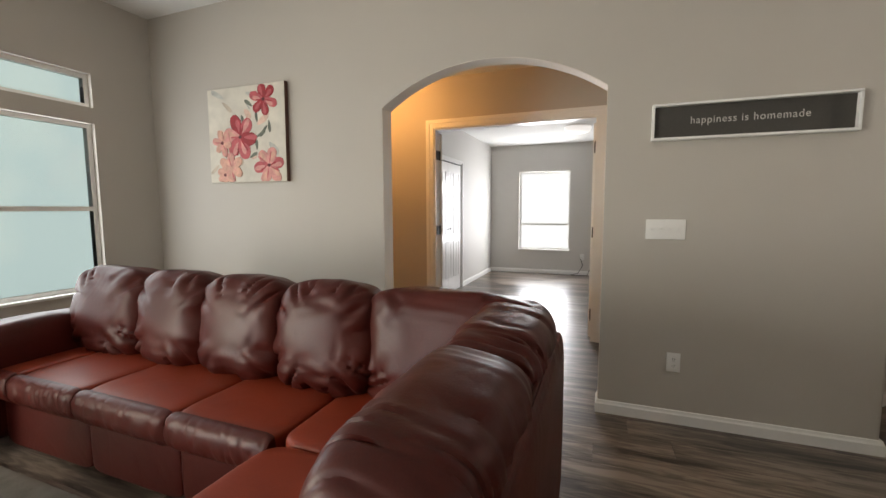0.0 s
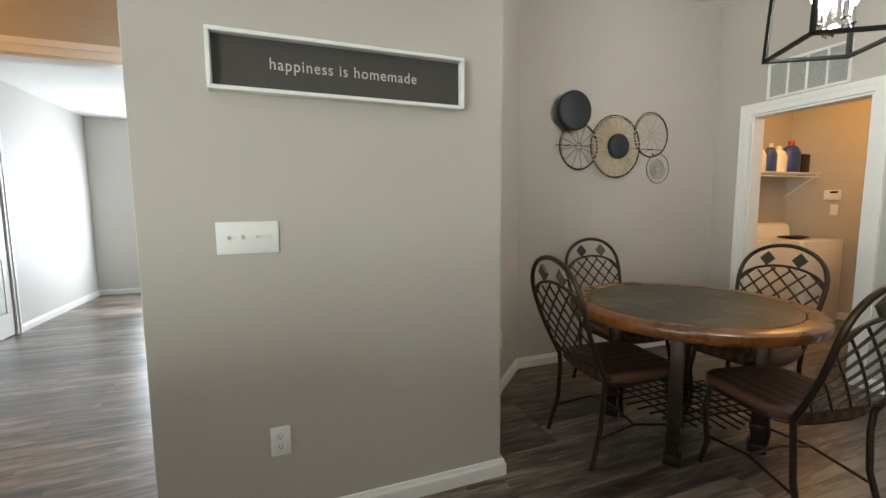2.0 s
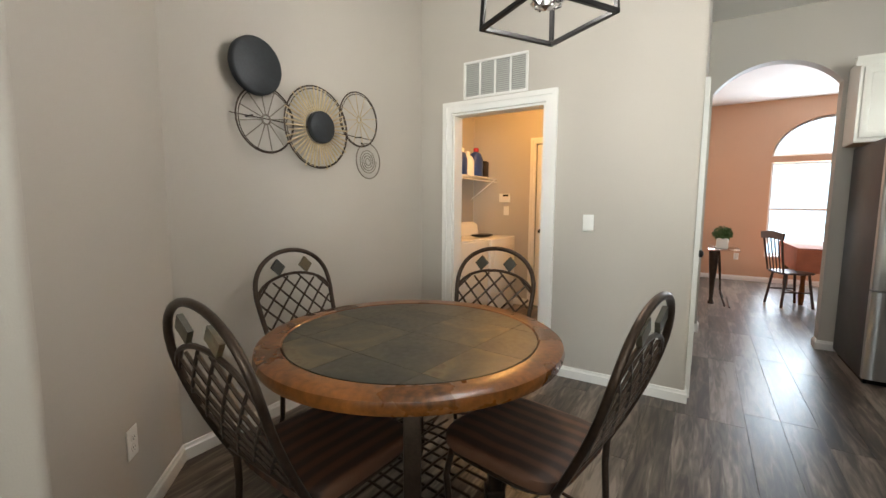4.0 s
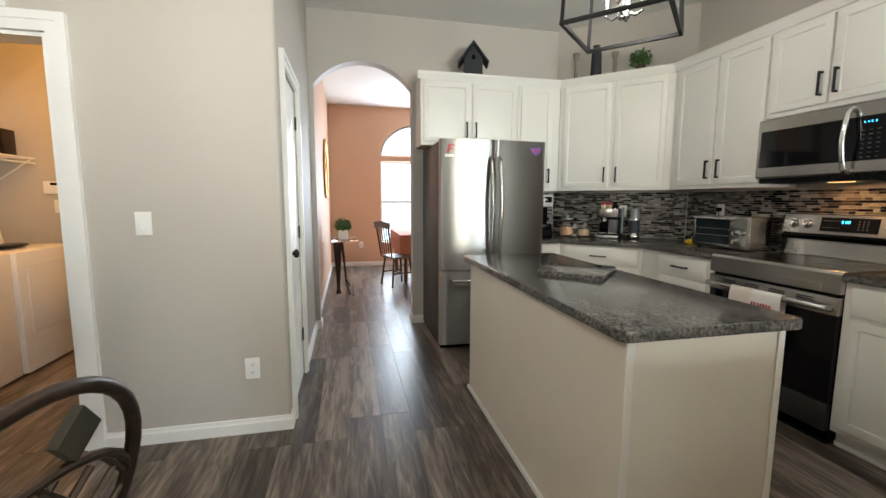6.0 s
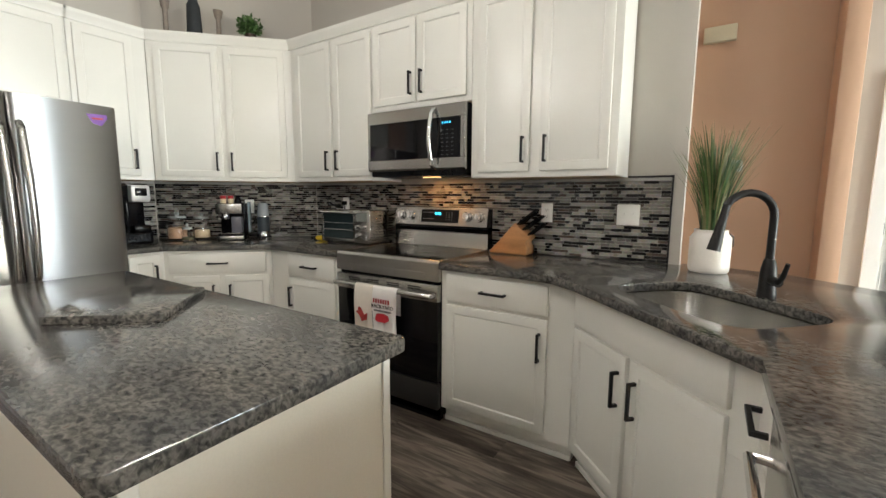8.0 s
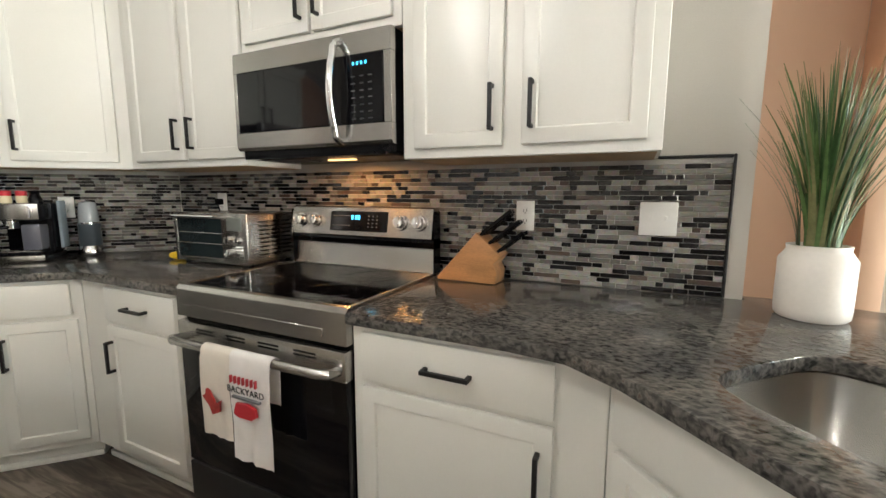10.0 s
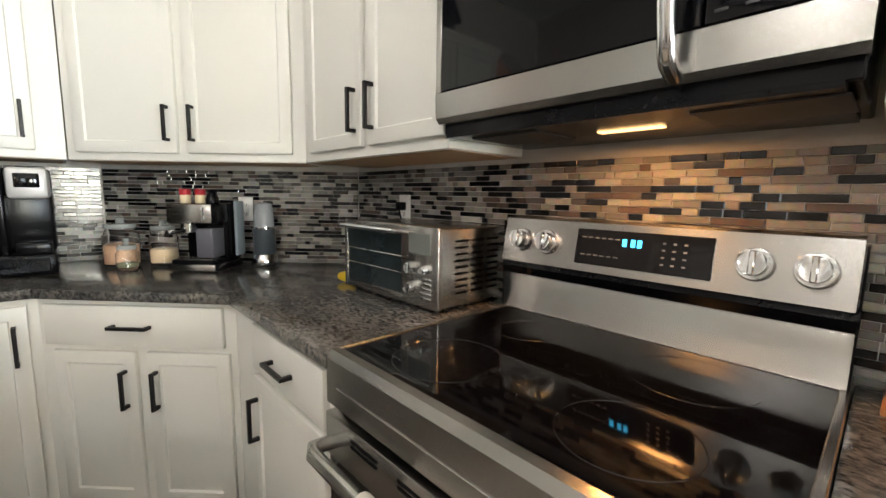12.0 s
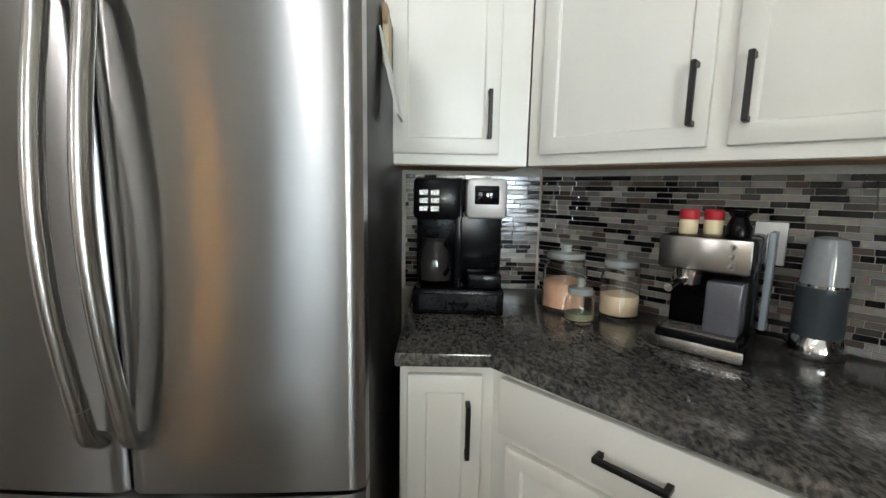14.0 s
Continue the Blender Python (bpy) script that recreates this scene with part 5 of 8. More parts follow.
part("water_tank", bm, material("blue_grey_plastic", (0.25, 0.30, 0.34), 0.2, bump=0), es)
for x, y, red in ((0.05, 0.06, True), (0.10, 0.09, True)):
    sh = thing("spice_jar", "small spice jar with a red lid on the espresso machine", "spice jar", es.matrix_basis @ pose(x, y, 0.2905), "spice jars")
    bm = B()
    lathe(bm, [(0.020, 0), (0.022, 0.003), (0.022, 0.032), (0.019, 0.036)])
    part("body", bm, material("cream_label", (0.72, 0.62, 0.40), 0.4), sh)
    bm = B()
    lathe(bm, [(0.022, 0.036), (0.023, 0.038), (0.023, 0.058), (0.020, 0.061)])
    part("lid", bm, M_RED, sh, "red lid")
bm = B()
lathe(bm, [(0.028, 0), (0.03, 0.02), (0.024, 0.03), (0.018, 0.045), (0.026, 0.055), (0.022, 0.062)])
solid("coffee_tamper", bm, M_BLKPLASTIC, "black coffee tamper on the espresso machine", "tamper", m=es.matrix_basis @ pose(0.155, 0.09, 0.2905))

# ---- blender, jars, lemon, knife block ----
bl = thing("personal_blender", "grey personal blender with a clear cup", "blender", pose(5.493, -1.370, 0.922) @ Matrix.Diagonal((0.95, 0.95, 0.89, 1.0)))
bm = B()
lathe(bm, [(0.062, 0), (0.066, 0.01), (0.060, 0.04), (0.052, 0.058)])
part("base", bm, M_CHROME, bl, "silver foot")
bm = B()
lathe(bm, [(0.050, 0.055), (0.054, 0.07), (0.052, 0.17), (0.054, 0.175), (0.054, 0.195)])
part("motor_body", bm, material("gunmetal_plastic", (0.07, 0.085, 0.10), 0.3, 0.4), bl)
bm = B()
lathe(bm, [(0.051, 0.195), (0.051, 0.203)])
part("ring", bm, M_CHROME, bl)
bm = B()
lathe(bm, [(0.049, 0.203), (0.046, 0.27), (0.042, 0.31), (0.036, 0.325), (0.015, 0.332)])
part("cup", bm, material("clear_cup", (0.27, 0.29, 0.31), 0.06, vary=0.1, bump=0), bl, "clear plastic cup")


def jar(x, y, r, h, fill, lid, label, colour):
    ob = thing("storage_jar", label, "jar", pose(x, y, 0.922), "glass storage jars")
    bm = B()
    lathe(bm, [(r * 0.94, 0), (r, 0.006), (r, h * 0.78), (r * 0.82, h * 0.9), (r * 0.82, h), (r * 0.80, h), (r * 0.80, h * 0.9), (r * 0.96, h * 0.77), (r * 0.96, 0.008), (r * 0.9, 0.006)])
    part("glass", bm, M_GLASS, ob).visible_shadow = False
    bm = B()
    lathe(bm, [(r * 0.90, 0.0085), (r * 0.945, 0.012), (r * 0.945, fill * 0.92), (r * 0.6, fill)])
    part("contents", bm, material("jar_contents", colour, 0.9, vary=0.25, scale=40, fine=150, bump=0.6), ob)
    bm = B()
    lathe(bm, [(r * 0.86, h + 0.001), (r * 0.88, h + 0.006), (r * 0.85, h + 0.018), (r * 0.25, h + 0.022), (r * 0.22, h + 0.035), (r * 0.3, h + 0.045), (r * 0.1, h + 0.05)])
    part("lid", bm, lid, ob, "glass lid")
    return ob


M_LID = material("pale_glass_lid", (0.30, 0.32, 0.31), 0.1, vary=0.1, bump=0)
jar(5.885, -0.862, 0.072, 0.17, 0.10, M_LID, "large glass jar of brown sugar", (0.42, 0.26, 0.16))
jar(5.735, -0.865, 0.042, 0.085, 0.03, M_LID, "small clip-top glass jar", (0.12, 0.12, 0.07))
jar(5.805, -1.015, 0.060, 0.16, 0.075, M_LID, "glass jar of coffee pods", (0.50, 0.40, 0.26))
bm = B()
pillow(bm, (0, 0, 0.022), (0.110, 0.044, 0.042), 0.85, 24, 14, 0.004, 1.0)
solid("lemon", bm, material("lemon_peel", (0.75, 0.50, 0.02), 0.45, vary=0.1, fine=300, bump=0.3), "bright yellow lemon on the counter", "lemon", m=pose(4.885, -1.475, 0.921, 0, 0, 30))
kb = thing("knife_block", "tilted wooden knife block with black knives", "knife block", pose(3.452, -1.600, 0.922, 0, 0, 178))
M_BLOCK = material("knife_block_wood", (0.42, 0.20, 0.075), 0.42, vary=0.28, scale=5, fine=50, bump=0.08, stretch=(1.5, 6, 6))
bm = B()
prism(bm, [(0.0, 0.0), (0.0, 0.012), (0.165, 0.195), (0.262, 0.11), (0.235, 0.075), (0.25, 0.045), (0.245, 0.0)], lambda u, v, d: (u, d, v), 0.0, 0.11)
bmesh.ops.recalc_face_normals(bm, faces=bm.faces)
bmesh.ops.bevel(bm, geom=[ed for ed in bm.edges], offset=0.003, segments=2, profile=0.5, affect="EDGES")
part("block", bm, M_BLOCK, kb)
dv = Vector((0.78, 0, 0.62)).normalized()
slant = Vector((0.097, 0, -0.085))
rk = random.Random(2)
for j in range(3):
    for k in range(3):
        p = Vector((0.165, 0.022 + 0.033 * k, 0.195)) + slant * (0.12 + 0.36 * j)
        L = 0.145 - 0.012 * j + rk.uniform(-0.01, 0.01)
        bm = B()
        tube(bm, [p - dv * 0.005, p + dv * 0.02, p + dv * L * 0.6, p + dv * L], 0.0085 - 0.0008 * j, 8, taper=lambda u: 0.85 + 0.25 * u)
        part("knife_handle", bm, M_BLKPLASTIC, kb, "black knife handle")


# ---- wall plates ----
def plate(m, w, h, kind, label, n=1):
    ob = thing("switch_plate" if kind == "switch" else "wall_outlet", label, "switch plate" if kind == "switch" else "outlet", m)
    bm = B()
    box(bm, -w / 2, -0.006, -h / 2, w / 2, 0, h / 2, 0.003)
    part("cover", bm, M_WHITE, ob)
    for k in range(n):
        x = (k - (n - 1) / 2) * 0.046
        if kind == "switch":
            bm = B()
            box(bm, x - 0.005, -0.016, -0.004, x + 0.005, -0.005, 0.010, 0.001, 1)
            part("toggle", bm, M_WHITE, ob)
        elif kind == "rocker":
            bm = B()
            box(bm, x - 0.016, -0.009, -0.033, x + 0.016, -0.005, 0.033, 0.002, 1)
            part("rocker", bm, M_WHITE, ob)
        else:
            for z in (-0.02, 0.02):
                bm = B()
                cyl(bm, x, z, -0.0085, -0.005, 0.017, None, 20, "y", 0.001)
                s = part("socket", bm, M_WHITE, ob)
                bm = B()
                for d in (-0.006, 0.006):
                    box(bm, x + d - 0.001, -0.0092, z - 0.004, x + d + 0.001, -0.0084, z + 0.006)
                cyl(bm, x, z - 0.009, -0.0092, -0.0084, 0.0022, None, 8, "y")
                part("slots", bm, M_BLKPLASTIC, s, smooth=False)
    return ob


TS = 0.010
o1 = plate(pose(3.13, Y_RANGE + TS, 1.18, 0, 0, 180), 0.072, 0.116, "outlet", "white double outlet on the tiled backsplash")
plate(pose(2.665, Y_RANGE + TS, 1.18, 0, 0, 180), 0.118, 0.116, "switch", "white two-switch plate on the tiled backsplash", 2)
o2 = plate(pose(4.865, Y_RANGE + TS, 1.205, 0, 0, 180), 0.072, 0.116, "outlet", "white outlet with a black plug above the toaster")
bm = B()
box(bm, -0.018, -0.04, -0.006, 0.018, -0.0088, 0.028, 0.005)
tube(bm, [(0, -0.035, 0.01), (0.02, -0.045, -0.02), (0.03, -0.03, -0.08)], 0.004, 8)
solid("power_plug", bm, M_BLKPLASTIC, "black power plug in the backsplash outlet", "plug", m=pose(4.865, Y_RANGE + TS, 1.205, 0, 0, 180))
plate(pose(5.632, -1.338, 1.182, 0, 0, -135), 0.072, 0.116, "outlet", "white outlet on the corner backsplash")
plate(pose(0.392, Y_MAIN - 0.0005, 1.182), 0.21, 0.118, "switch", "white four-switch plate on the greige wall", 4)
plate(pose(0.468, Y_MAIN - 0.0005, 0.385 - 0.005), 0.074, 0.118, "outlet", "white outlet low on the greige wall")
plate(pose(X_LAUN - 0.0005, 2.37, 1.165, 0, 0, -90), 0.075, 0.118, "rocker", "white rocker switch beside the laundry door")
plate(pose(X_LAUN - 0.0005, 1.90, 0.37, 0, 0, -90), 0.075, 0.118, "outlet", "white outlet low on the corridor wall")
plate(pose(1.86, 3.4885, 0.37, 0, 0, 45), 0.075, 0.118, "outlet", "white outlet low on the slanted nook wall")
plate(pose(-0.3, 8.539, 0.36), 0.075, 0.118, "outlet", "white outlet low on the bedroom wall")
plate(pose(10.149, 1.15, 0.42, 0, 0, -90), 0.075, 0.118, "outlet", "white outlet low on the dining room wall")


# ---- sectional sofa ----
sofa = thing("sectional_sofa", "oxblood leather sectional sofa with plump back cushions", "sofa", pose(0, 0, 0))
bm = B()
box(bm, -3.0, 1.16, 0.03, -0.12, 1.78, 0.30, 0.03, 3)
part("base", bm, M_LEATHER, sofa)
bm = B()
box(bm, -1.0, 0.02, 0.03, -0.12, 1.12, 0.30, 0.03, 3)
part("base", bm, M_LEATHER, sofa)


def seat_cushion(x0, x1, y0, y1, seed, lip=True):
    """A flat seat in the lighter, lit tone; its front lip, left in the dark tone as shade, is ruched and rolls down
    over the apron.
    """
    bm = B()
    y2 = y0 + (0.035 if lip else 0.0)
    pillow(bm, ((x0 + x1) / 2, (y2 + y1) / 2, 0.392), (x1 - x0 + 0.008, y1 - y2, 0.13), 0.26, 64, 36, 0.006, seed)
    seat = part("seat_cushion", bm, M_SEATLEATHER, sofa, "leather seat cushion in a lighter, lit tone")
    if lip:
        bm = B()
        nx, na = 72, 14
        rows = []
        for i in range(nx + 1):
            u = i / nx
            x = x0 + 0.003 + (x1 - x0 - 0.006) * u
            end = min(1.0, min(u, 1 - u) * 14) ** 0.5
            row = []
            for j in range(na + 1):
                a = math.radians(100 - 215 * j / na)
                crease = max(0.0, 1 - 3.5 * abs(noise.noise(Vector((x * 17 + seed, j * 0.22, seed))))) ** 1.4
                r = 0.062 * (0.80 + 0.20 * end) - 0.007 * crease * math.sin(math.pi * j / na)
                row.append(bm.verts.new((x, y0 + 0.045 - r * math.cos(a) * 0.85, 0.398 + r * math.sin(a) - (0.045 if a < 0 else 0.0) * (j / na))))
            rows.append(row)
        for p, q in zip(rows, rows[1:]):
            for j in range(na):
                bm.faces.new((p[j], q[j], q[j + 1], p[j + 1]))
        bm.faces.new(rows[0])
        bm.faces.new(list(reversed(rows[-1])))
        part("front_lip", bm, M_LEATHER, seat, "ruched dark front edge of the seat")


for k, (x0, x1) in enumerate(((-3.0, -2.80), (-2.80, -2.26), (-2.26, -1.64), (-1.64, -1.09))):
    seat_cushion(x0, x1, 1.05, 1.70, 3.1 * k)
seat_cushion(-1.08, -0.40, 1.09, 1.68, 21.0, False)
seat_cushion(-1.09, -0.40, 0.36, 1.085, 27.0, False)
# front apron under the seats
for k, (x0, x1) in enumerate(((-3.0, -2.26), (-2.26, -1.64), (-1.64, -1.03))):
    bm = B()
    pillow(bm, ((x0 + x1) / 2, 1.145, 0.165), (x1 - x0, 0.06, 0.27), 0.22, 36, 16, 0.004, 9.0 + k)
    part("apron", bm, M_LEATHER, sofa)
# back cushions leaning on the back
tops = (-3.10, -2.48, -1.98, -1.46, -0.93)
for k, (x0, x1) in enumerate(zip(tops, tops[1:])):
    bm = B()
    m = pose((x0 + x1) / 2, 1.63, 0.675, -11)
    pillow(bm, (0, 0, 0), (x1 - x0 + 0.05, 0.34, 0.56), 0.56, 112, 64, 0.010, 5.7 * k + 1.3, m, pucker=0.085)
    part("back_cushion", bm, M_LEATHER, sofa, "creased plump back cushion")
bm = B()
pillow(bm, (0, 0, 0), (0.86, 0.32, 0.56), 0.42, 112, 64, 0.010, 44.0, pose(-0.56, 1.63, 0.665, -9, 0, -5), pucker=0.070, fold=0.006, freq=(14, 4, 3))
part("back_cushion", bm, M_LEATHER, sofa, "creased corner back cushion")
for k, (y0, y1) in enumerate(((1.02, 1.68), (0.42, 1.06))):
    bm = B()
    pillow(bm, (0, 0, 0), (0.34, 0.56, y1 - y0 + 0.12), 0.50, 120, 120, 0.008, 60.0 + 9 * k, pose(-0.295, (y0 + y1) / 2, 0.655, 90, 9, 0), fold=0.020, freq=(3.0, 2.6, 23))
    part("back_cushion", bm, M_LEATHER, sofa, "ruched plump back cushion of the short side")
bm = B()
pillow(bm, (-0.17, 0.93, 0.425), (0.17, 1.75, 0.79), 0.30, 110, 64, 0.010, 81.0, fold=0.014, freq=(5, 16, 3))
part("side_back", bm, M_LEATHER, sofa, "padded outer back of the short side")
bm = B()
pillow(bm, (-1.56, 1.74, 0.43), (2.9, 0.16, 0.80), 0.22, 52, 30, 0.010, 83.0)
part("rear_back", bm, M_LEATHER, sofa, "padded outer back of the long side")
bm = B()
pillow(bm, (0, 0, 0), (0.72, 0.36, 0.60), 0.55, 110, 64, 0.010, 91.0, pose(-0.52, 0.20, 0.33), fold=0.018, freq=(15, 4, 7))
part("armrest", bm, M_LEATHER, sofa, "rolled leather armrest")
bm = B()
pillow(bm, (-3.13, 1.22, 0.36), (0.30, 0.98, 0.64), 0.45, 44, 28, 0.016, 95.0)
part("armrest", bm, M_LEATHER, sofa, "rolled leather armrest")

# rug and round ottoman before the sofa
bm = B()
box(bm, -3.3, -1.2, 0.0, -1.05, 1.0, 0.012, 0.005, 2)
solid("area_rug", bm, material("grey_rug", (0.24, 0.225, 0.20), 0.95, vary=0.35, scale=9, fine=300, bump=0.6), "grey mottled area rug before the sofa", "rug")
ot = thing("coffee_table", "round cream-topped coffee table on the rug", "coffee table", pose(-2.42, 0.42, 0.013))
bm = B()
lathe(bm, [(0.36, 0.36), (0.40, 0.375), (0.40, 0.42), (0.37, 0.44)], n=48)
part("tabletop", bm, material("cream_stone", (0.62, 0.56, 0.47), 0.4, vary=0.15, scale=12), ot)
for k in range(4):
    bm = B()
    a = math.tau * (k + 0.5) / 4
    tube(bm, [(0.28 * math.cos(a), 0.28 * math.sin(a), 0.36), (0.33 * math.cos(a), 0.33 * math.sin(a), 0.0)], 0.018, 10)
    part("leg", bm, M_IRON, ot)

# ---- dining set ----
TX, TY = 2.582, 2.68
tb = thing("dining_table", "round copper-rimmed dining table with slate tile inlay", "dining table", pose(TX, TY, 0, 0, 0, -5) @ Matrix.Diagonal((1.0, 1.0, 1.004, 1.0)))
bm = B()
prof = [(0.512, 0.700), (0.588, 0.690), (0.607, 0.700), (0.614, 0.720), (0.609, 0.742), (0.592, 0.752), (0.519, 0.752), (0.512, 0.745)]
n = 80
rg_ = [[bm.verts.new((r * math.cos(math.tau * k / n), r * math.sin(math.tau * k / n), z)) for k in range(n)] for r, z in prof]
for i in range(len(rg_)):
    a, b = rg_[i], rg_[(i + 1) % len(rg_)]
    for k in range(n):
        bm.faces.new((a[k], a[(k + 1) % n], b[(k + 1) % n], b[k]))
part("rim", bm, M_RIM, tb, "copper-brown rounded wooden rim")
bm = B()
cyl(bm, 0, 0, 0.70, 0.7465, 0.511, None, 64)
bed = part("inlay_bed", bm, M_SLATE, tb)
# slate tiles clipped to the circle
S = 0.305
for i in range(-2, 2):
    for j in range(-2, 2):
        poly = []
        x0, y0 = i * S, j * S
        g = 0.0008
        for (ax, ay), (bx, by) in zip(((x0 + g, y0 + g), (x0 + S - g, y0 + g), (x0 + S - g, y0 + S - g), (x0 + g, y0 + S - g)), ((x0 + S - g, y0 + g), (x0 + S - g, y0 + S - g), (x0 + g, y0 + S - g), (x0 + g, y0 + g))):
            for q in range(12):
                u = q / 12
                px, py = ax + (bx - ax) * u, ay + (by - ay) * u
                if px * px + py * py <= 0.5095 ** 2:
                    poly.append((px, py))
                else:
                    dd = math.hypot(px, py)
                    cx, cy = px * 0.5095 / dd, py * 0.5095 / dd
                    if x0 + g - 1e-6 <= cx <= x0 + S - g + 1e-6 and y0 + g - 1e-6 <= cy <= y0 + S - g + 1e-6:
                        poly.append((cx, cy))
        clean = []
        for p in poly:
            if not clean or (abs(p[0] - clean[-1][0]) + abs(p[1] - clean[-1][1])) > 1e-4:
                clean.append(p)
        if len(clean) > 3:
            bm = B()
            prism(bm, clean, lambda u, v, d: (u, v, d), 0.7468, 0.7505)
            part("slate_tile", bm, M_SLATE, tb, smooth=False)
for k in range(4):
    a = math.radians(45 + 90 * k - 4)
    c, s = math.cos(a), math.sin(a)
    bm = B()
    m = pose(0.36 * c, 0.36 * s, 0, 0, 0, math.degrees(a))
    b2 = B()
    box(b2, -0.030, -0.030, 0.03, 0.030, 0.030, 0.698, 0.006)
    box(b2, -0.042, -0.042, 0.0, 0.042, 0.042, 0.05, 0.008)
    box(b2, -0.036, -0.036, 0.12, 0.036, 0.036, 0.15, 0.005)
    bmesh.ops.transform(b2, matrix=m, verts=b2.verts)
    leg = part("leg", b2, M_IRON, tb, "square bronzed table leg")
    bm = B()
    sp = [(0.055 + 0.055 * (1 - q / 20) * math.cos(q * 0.55), 0, 0.62 + 0.055 * (1 - q / 20) * math.sin(q * 0.55)) for q in range(18)]
    tube(bm, [(-0.16, 0, 0.30), (-0.09, 0, 0.40), (-0.05, 0, 0.52), (-0.055, 0, 0.60)] + [(-0.11 - 0.045 * (1 - q / 18) * math.cos(q * 0.5 + 2.8), 0, 0.60 + 0.045 * (1 - q / 18) * math.sin(q * 0.5)) for q in range(16)], 0.007, 8)
    bmesh.ops.transform(bm, matrix=m, verts=bm.verts)
    part("scroll", bm, M_IRON, leg)
for k in range(9):
    u = -0.24 + 0.06 * k
    L = 0.26 + 0.10 * (1 - abs(u) / 0.24)
    bm = B()
    tube(bm, [(u, -L, 0.20), (u, 0, 0.215), (u, L, 0.20)], 0.006, 6)
    part("stretcher_bar", bm, M_IRON, tb)
    bm = B()
    tube(bm, [(-L, u, 0.206), (0, u, 0.221), (L, u, 0.206)], 0.006, 6)
    part("stretcher_bar", bm, M_IRON, tb)


def chair(m):
    """Iron lattice-backed chair; the seat's middle over the origin, facing +x."""
    ob = thing("dining_chair", "bronzed iron dining chair with lattice back and striped seat", "chair", m, "chairs round the dining table")

    def back(u, z):
        lean = -0.20 - 0.20 * max(0, (z - 0.44)) / 0.58 - 0.03 * math.sin(max(0, z - 0.44) / 0.58 * math.pi)
        return (lean, u, z)
    W, zs, zt = 0.230, 0.44, 1.032
    hoop = [back(-W * 0.86, zs)] + [back(-W * (0.86 + 0.14 * k / 6), zs + 0.36 * k / 6) for k in range(1, 7)]
    arc = [back(-W * math.cos(math.pi * k / 20), 0.80 + (zt - 0.80) * math.sin(math.pi * k / 20) ** 0.8) for k in range(1, 20)]
    hoop += arc + [back(W * (1.0 - 0.14 * k / 6), 0.80 - 0.36 * k / 6) for k in range(0, 7)]
    bm = B()
    tube(bm, hoop, 0.0125, 10)
    part("back_frame", bm, M_IRON, ob)
    bm = B()
    inner = [back(-W * 0.98 * math.cos(math.pi * k / 16), 0.78 + 0.125 * math.sin(math.pi * k / 16)) for k in range(17)]
    tube(bm, inner, 0.0085, 8)
    part("inner_arch", bm, M_IRON, ob)
    bm = B()
    tube(bm, [back(-W * 0.87, 0.49), back(0, 0.485), back(W * 0.87, 0.49)], 0.0085, 8)
    part("lower_rail", bm, M_IRON, ob)

    def limit(u):
        return 0.78 + 0.125 * math.sqrt(max(0, 1 - (u / (W * 0.98)) ** 2))
    for sgn in (-1, 1):
        for k in range(-3, 6):
            seg = []
            for q in range(41):
                u = -W + 2 * W * q / 40
                z = 0.49 + 0.097 * k + sgn * u * 1.05 + 0.05
                side = W * (0.87 + 0.13 * min(1, max(0, (z - 0.44) / 0.36)))
                if 0.487 <= z <= limit(u) and abs(u) <= side:
                    seg.append(back(u, z))
            if len(seg) > 3:
                bm = B()
                tube(bm, seg[::2] if len(seg) > 6 else seg, 0.0058, 6)
                part("lattice_bar", bm, M_IRON, ob)
    for u in (-0.085, 0.085):
        c = Vector(back(u, 0.945))
        bm = B()
        prism(bm, [(0, 0.044), (0.040, 0), (0, -0.044), (-0.040, 0)], lambda a, b, d: (c.x + d - b * 0.2, c.y + a, c.z + b), -0.008, 0.008)
        part("diamond", bm, M_SLATE, ob, "slate diamond inlay")
    bm = B()
    pillow(bm, (0.02, 0, 0.455), (0.47, 0.46, 0.065), 0.42, 40, 16, 0.004, 5.0)
    part("seat", bm, M_SEATWOOD, ob, "striped brown upholstered seat")
    bm = B()
    tube(bm, [(0.02 + 0.215 * math.copysign(abs(math.cos(a)) ** 0.5, math.cos(a)), 0.215 * math.copysign(abs(math.sin(a)) ** 0.5, math.sin(a)), 0.425) for a in [math.tau * k / 32 for k in range(32)]], 0.010, 8, True)
    part("seat_frame", bm, M_IRON, ob)
    for sy in (-1, 1):
        bm = B()
        tube(bm, [back(sy * W * 0.86, 0.45), (-0.205, sy * 0.19, 0.36), (-0.215, sy * 0.19, 0.20), (-0.27, sy * 0.20, 0.005)], 0.0125, 10)
        part("leg", bm, M_IRON, ob)
        bm = B()
        tube(bm, [(0.21, sy * 0.17, 0.425), (0.235, sy * 0.18, 0.30), (0.21, sy * 0.18, 0.12), (0.235, sy * 0.19, 0.005)], 0.0125, 10)
        part("leg", bm, M_IRON, ob)
        bm = B()
        tube(bm, [(0.215, sy * 0.18, 0.15), (0, sy * 0.17, 0.18), (-0.22, sy * 0.19, 0.15)], 0.007, 6)
        part("side_stretcher", bm, M_IRON, ob)
    bm = B()
    tube(bm, [(0.0, -0.17, 0.18), (0, 0, 0.20), (0.0, 0.17, 0.18)], 0.007, 6)
    part("cross_stretcher", bm, M_IRON, ob)
    return ob


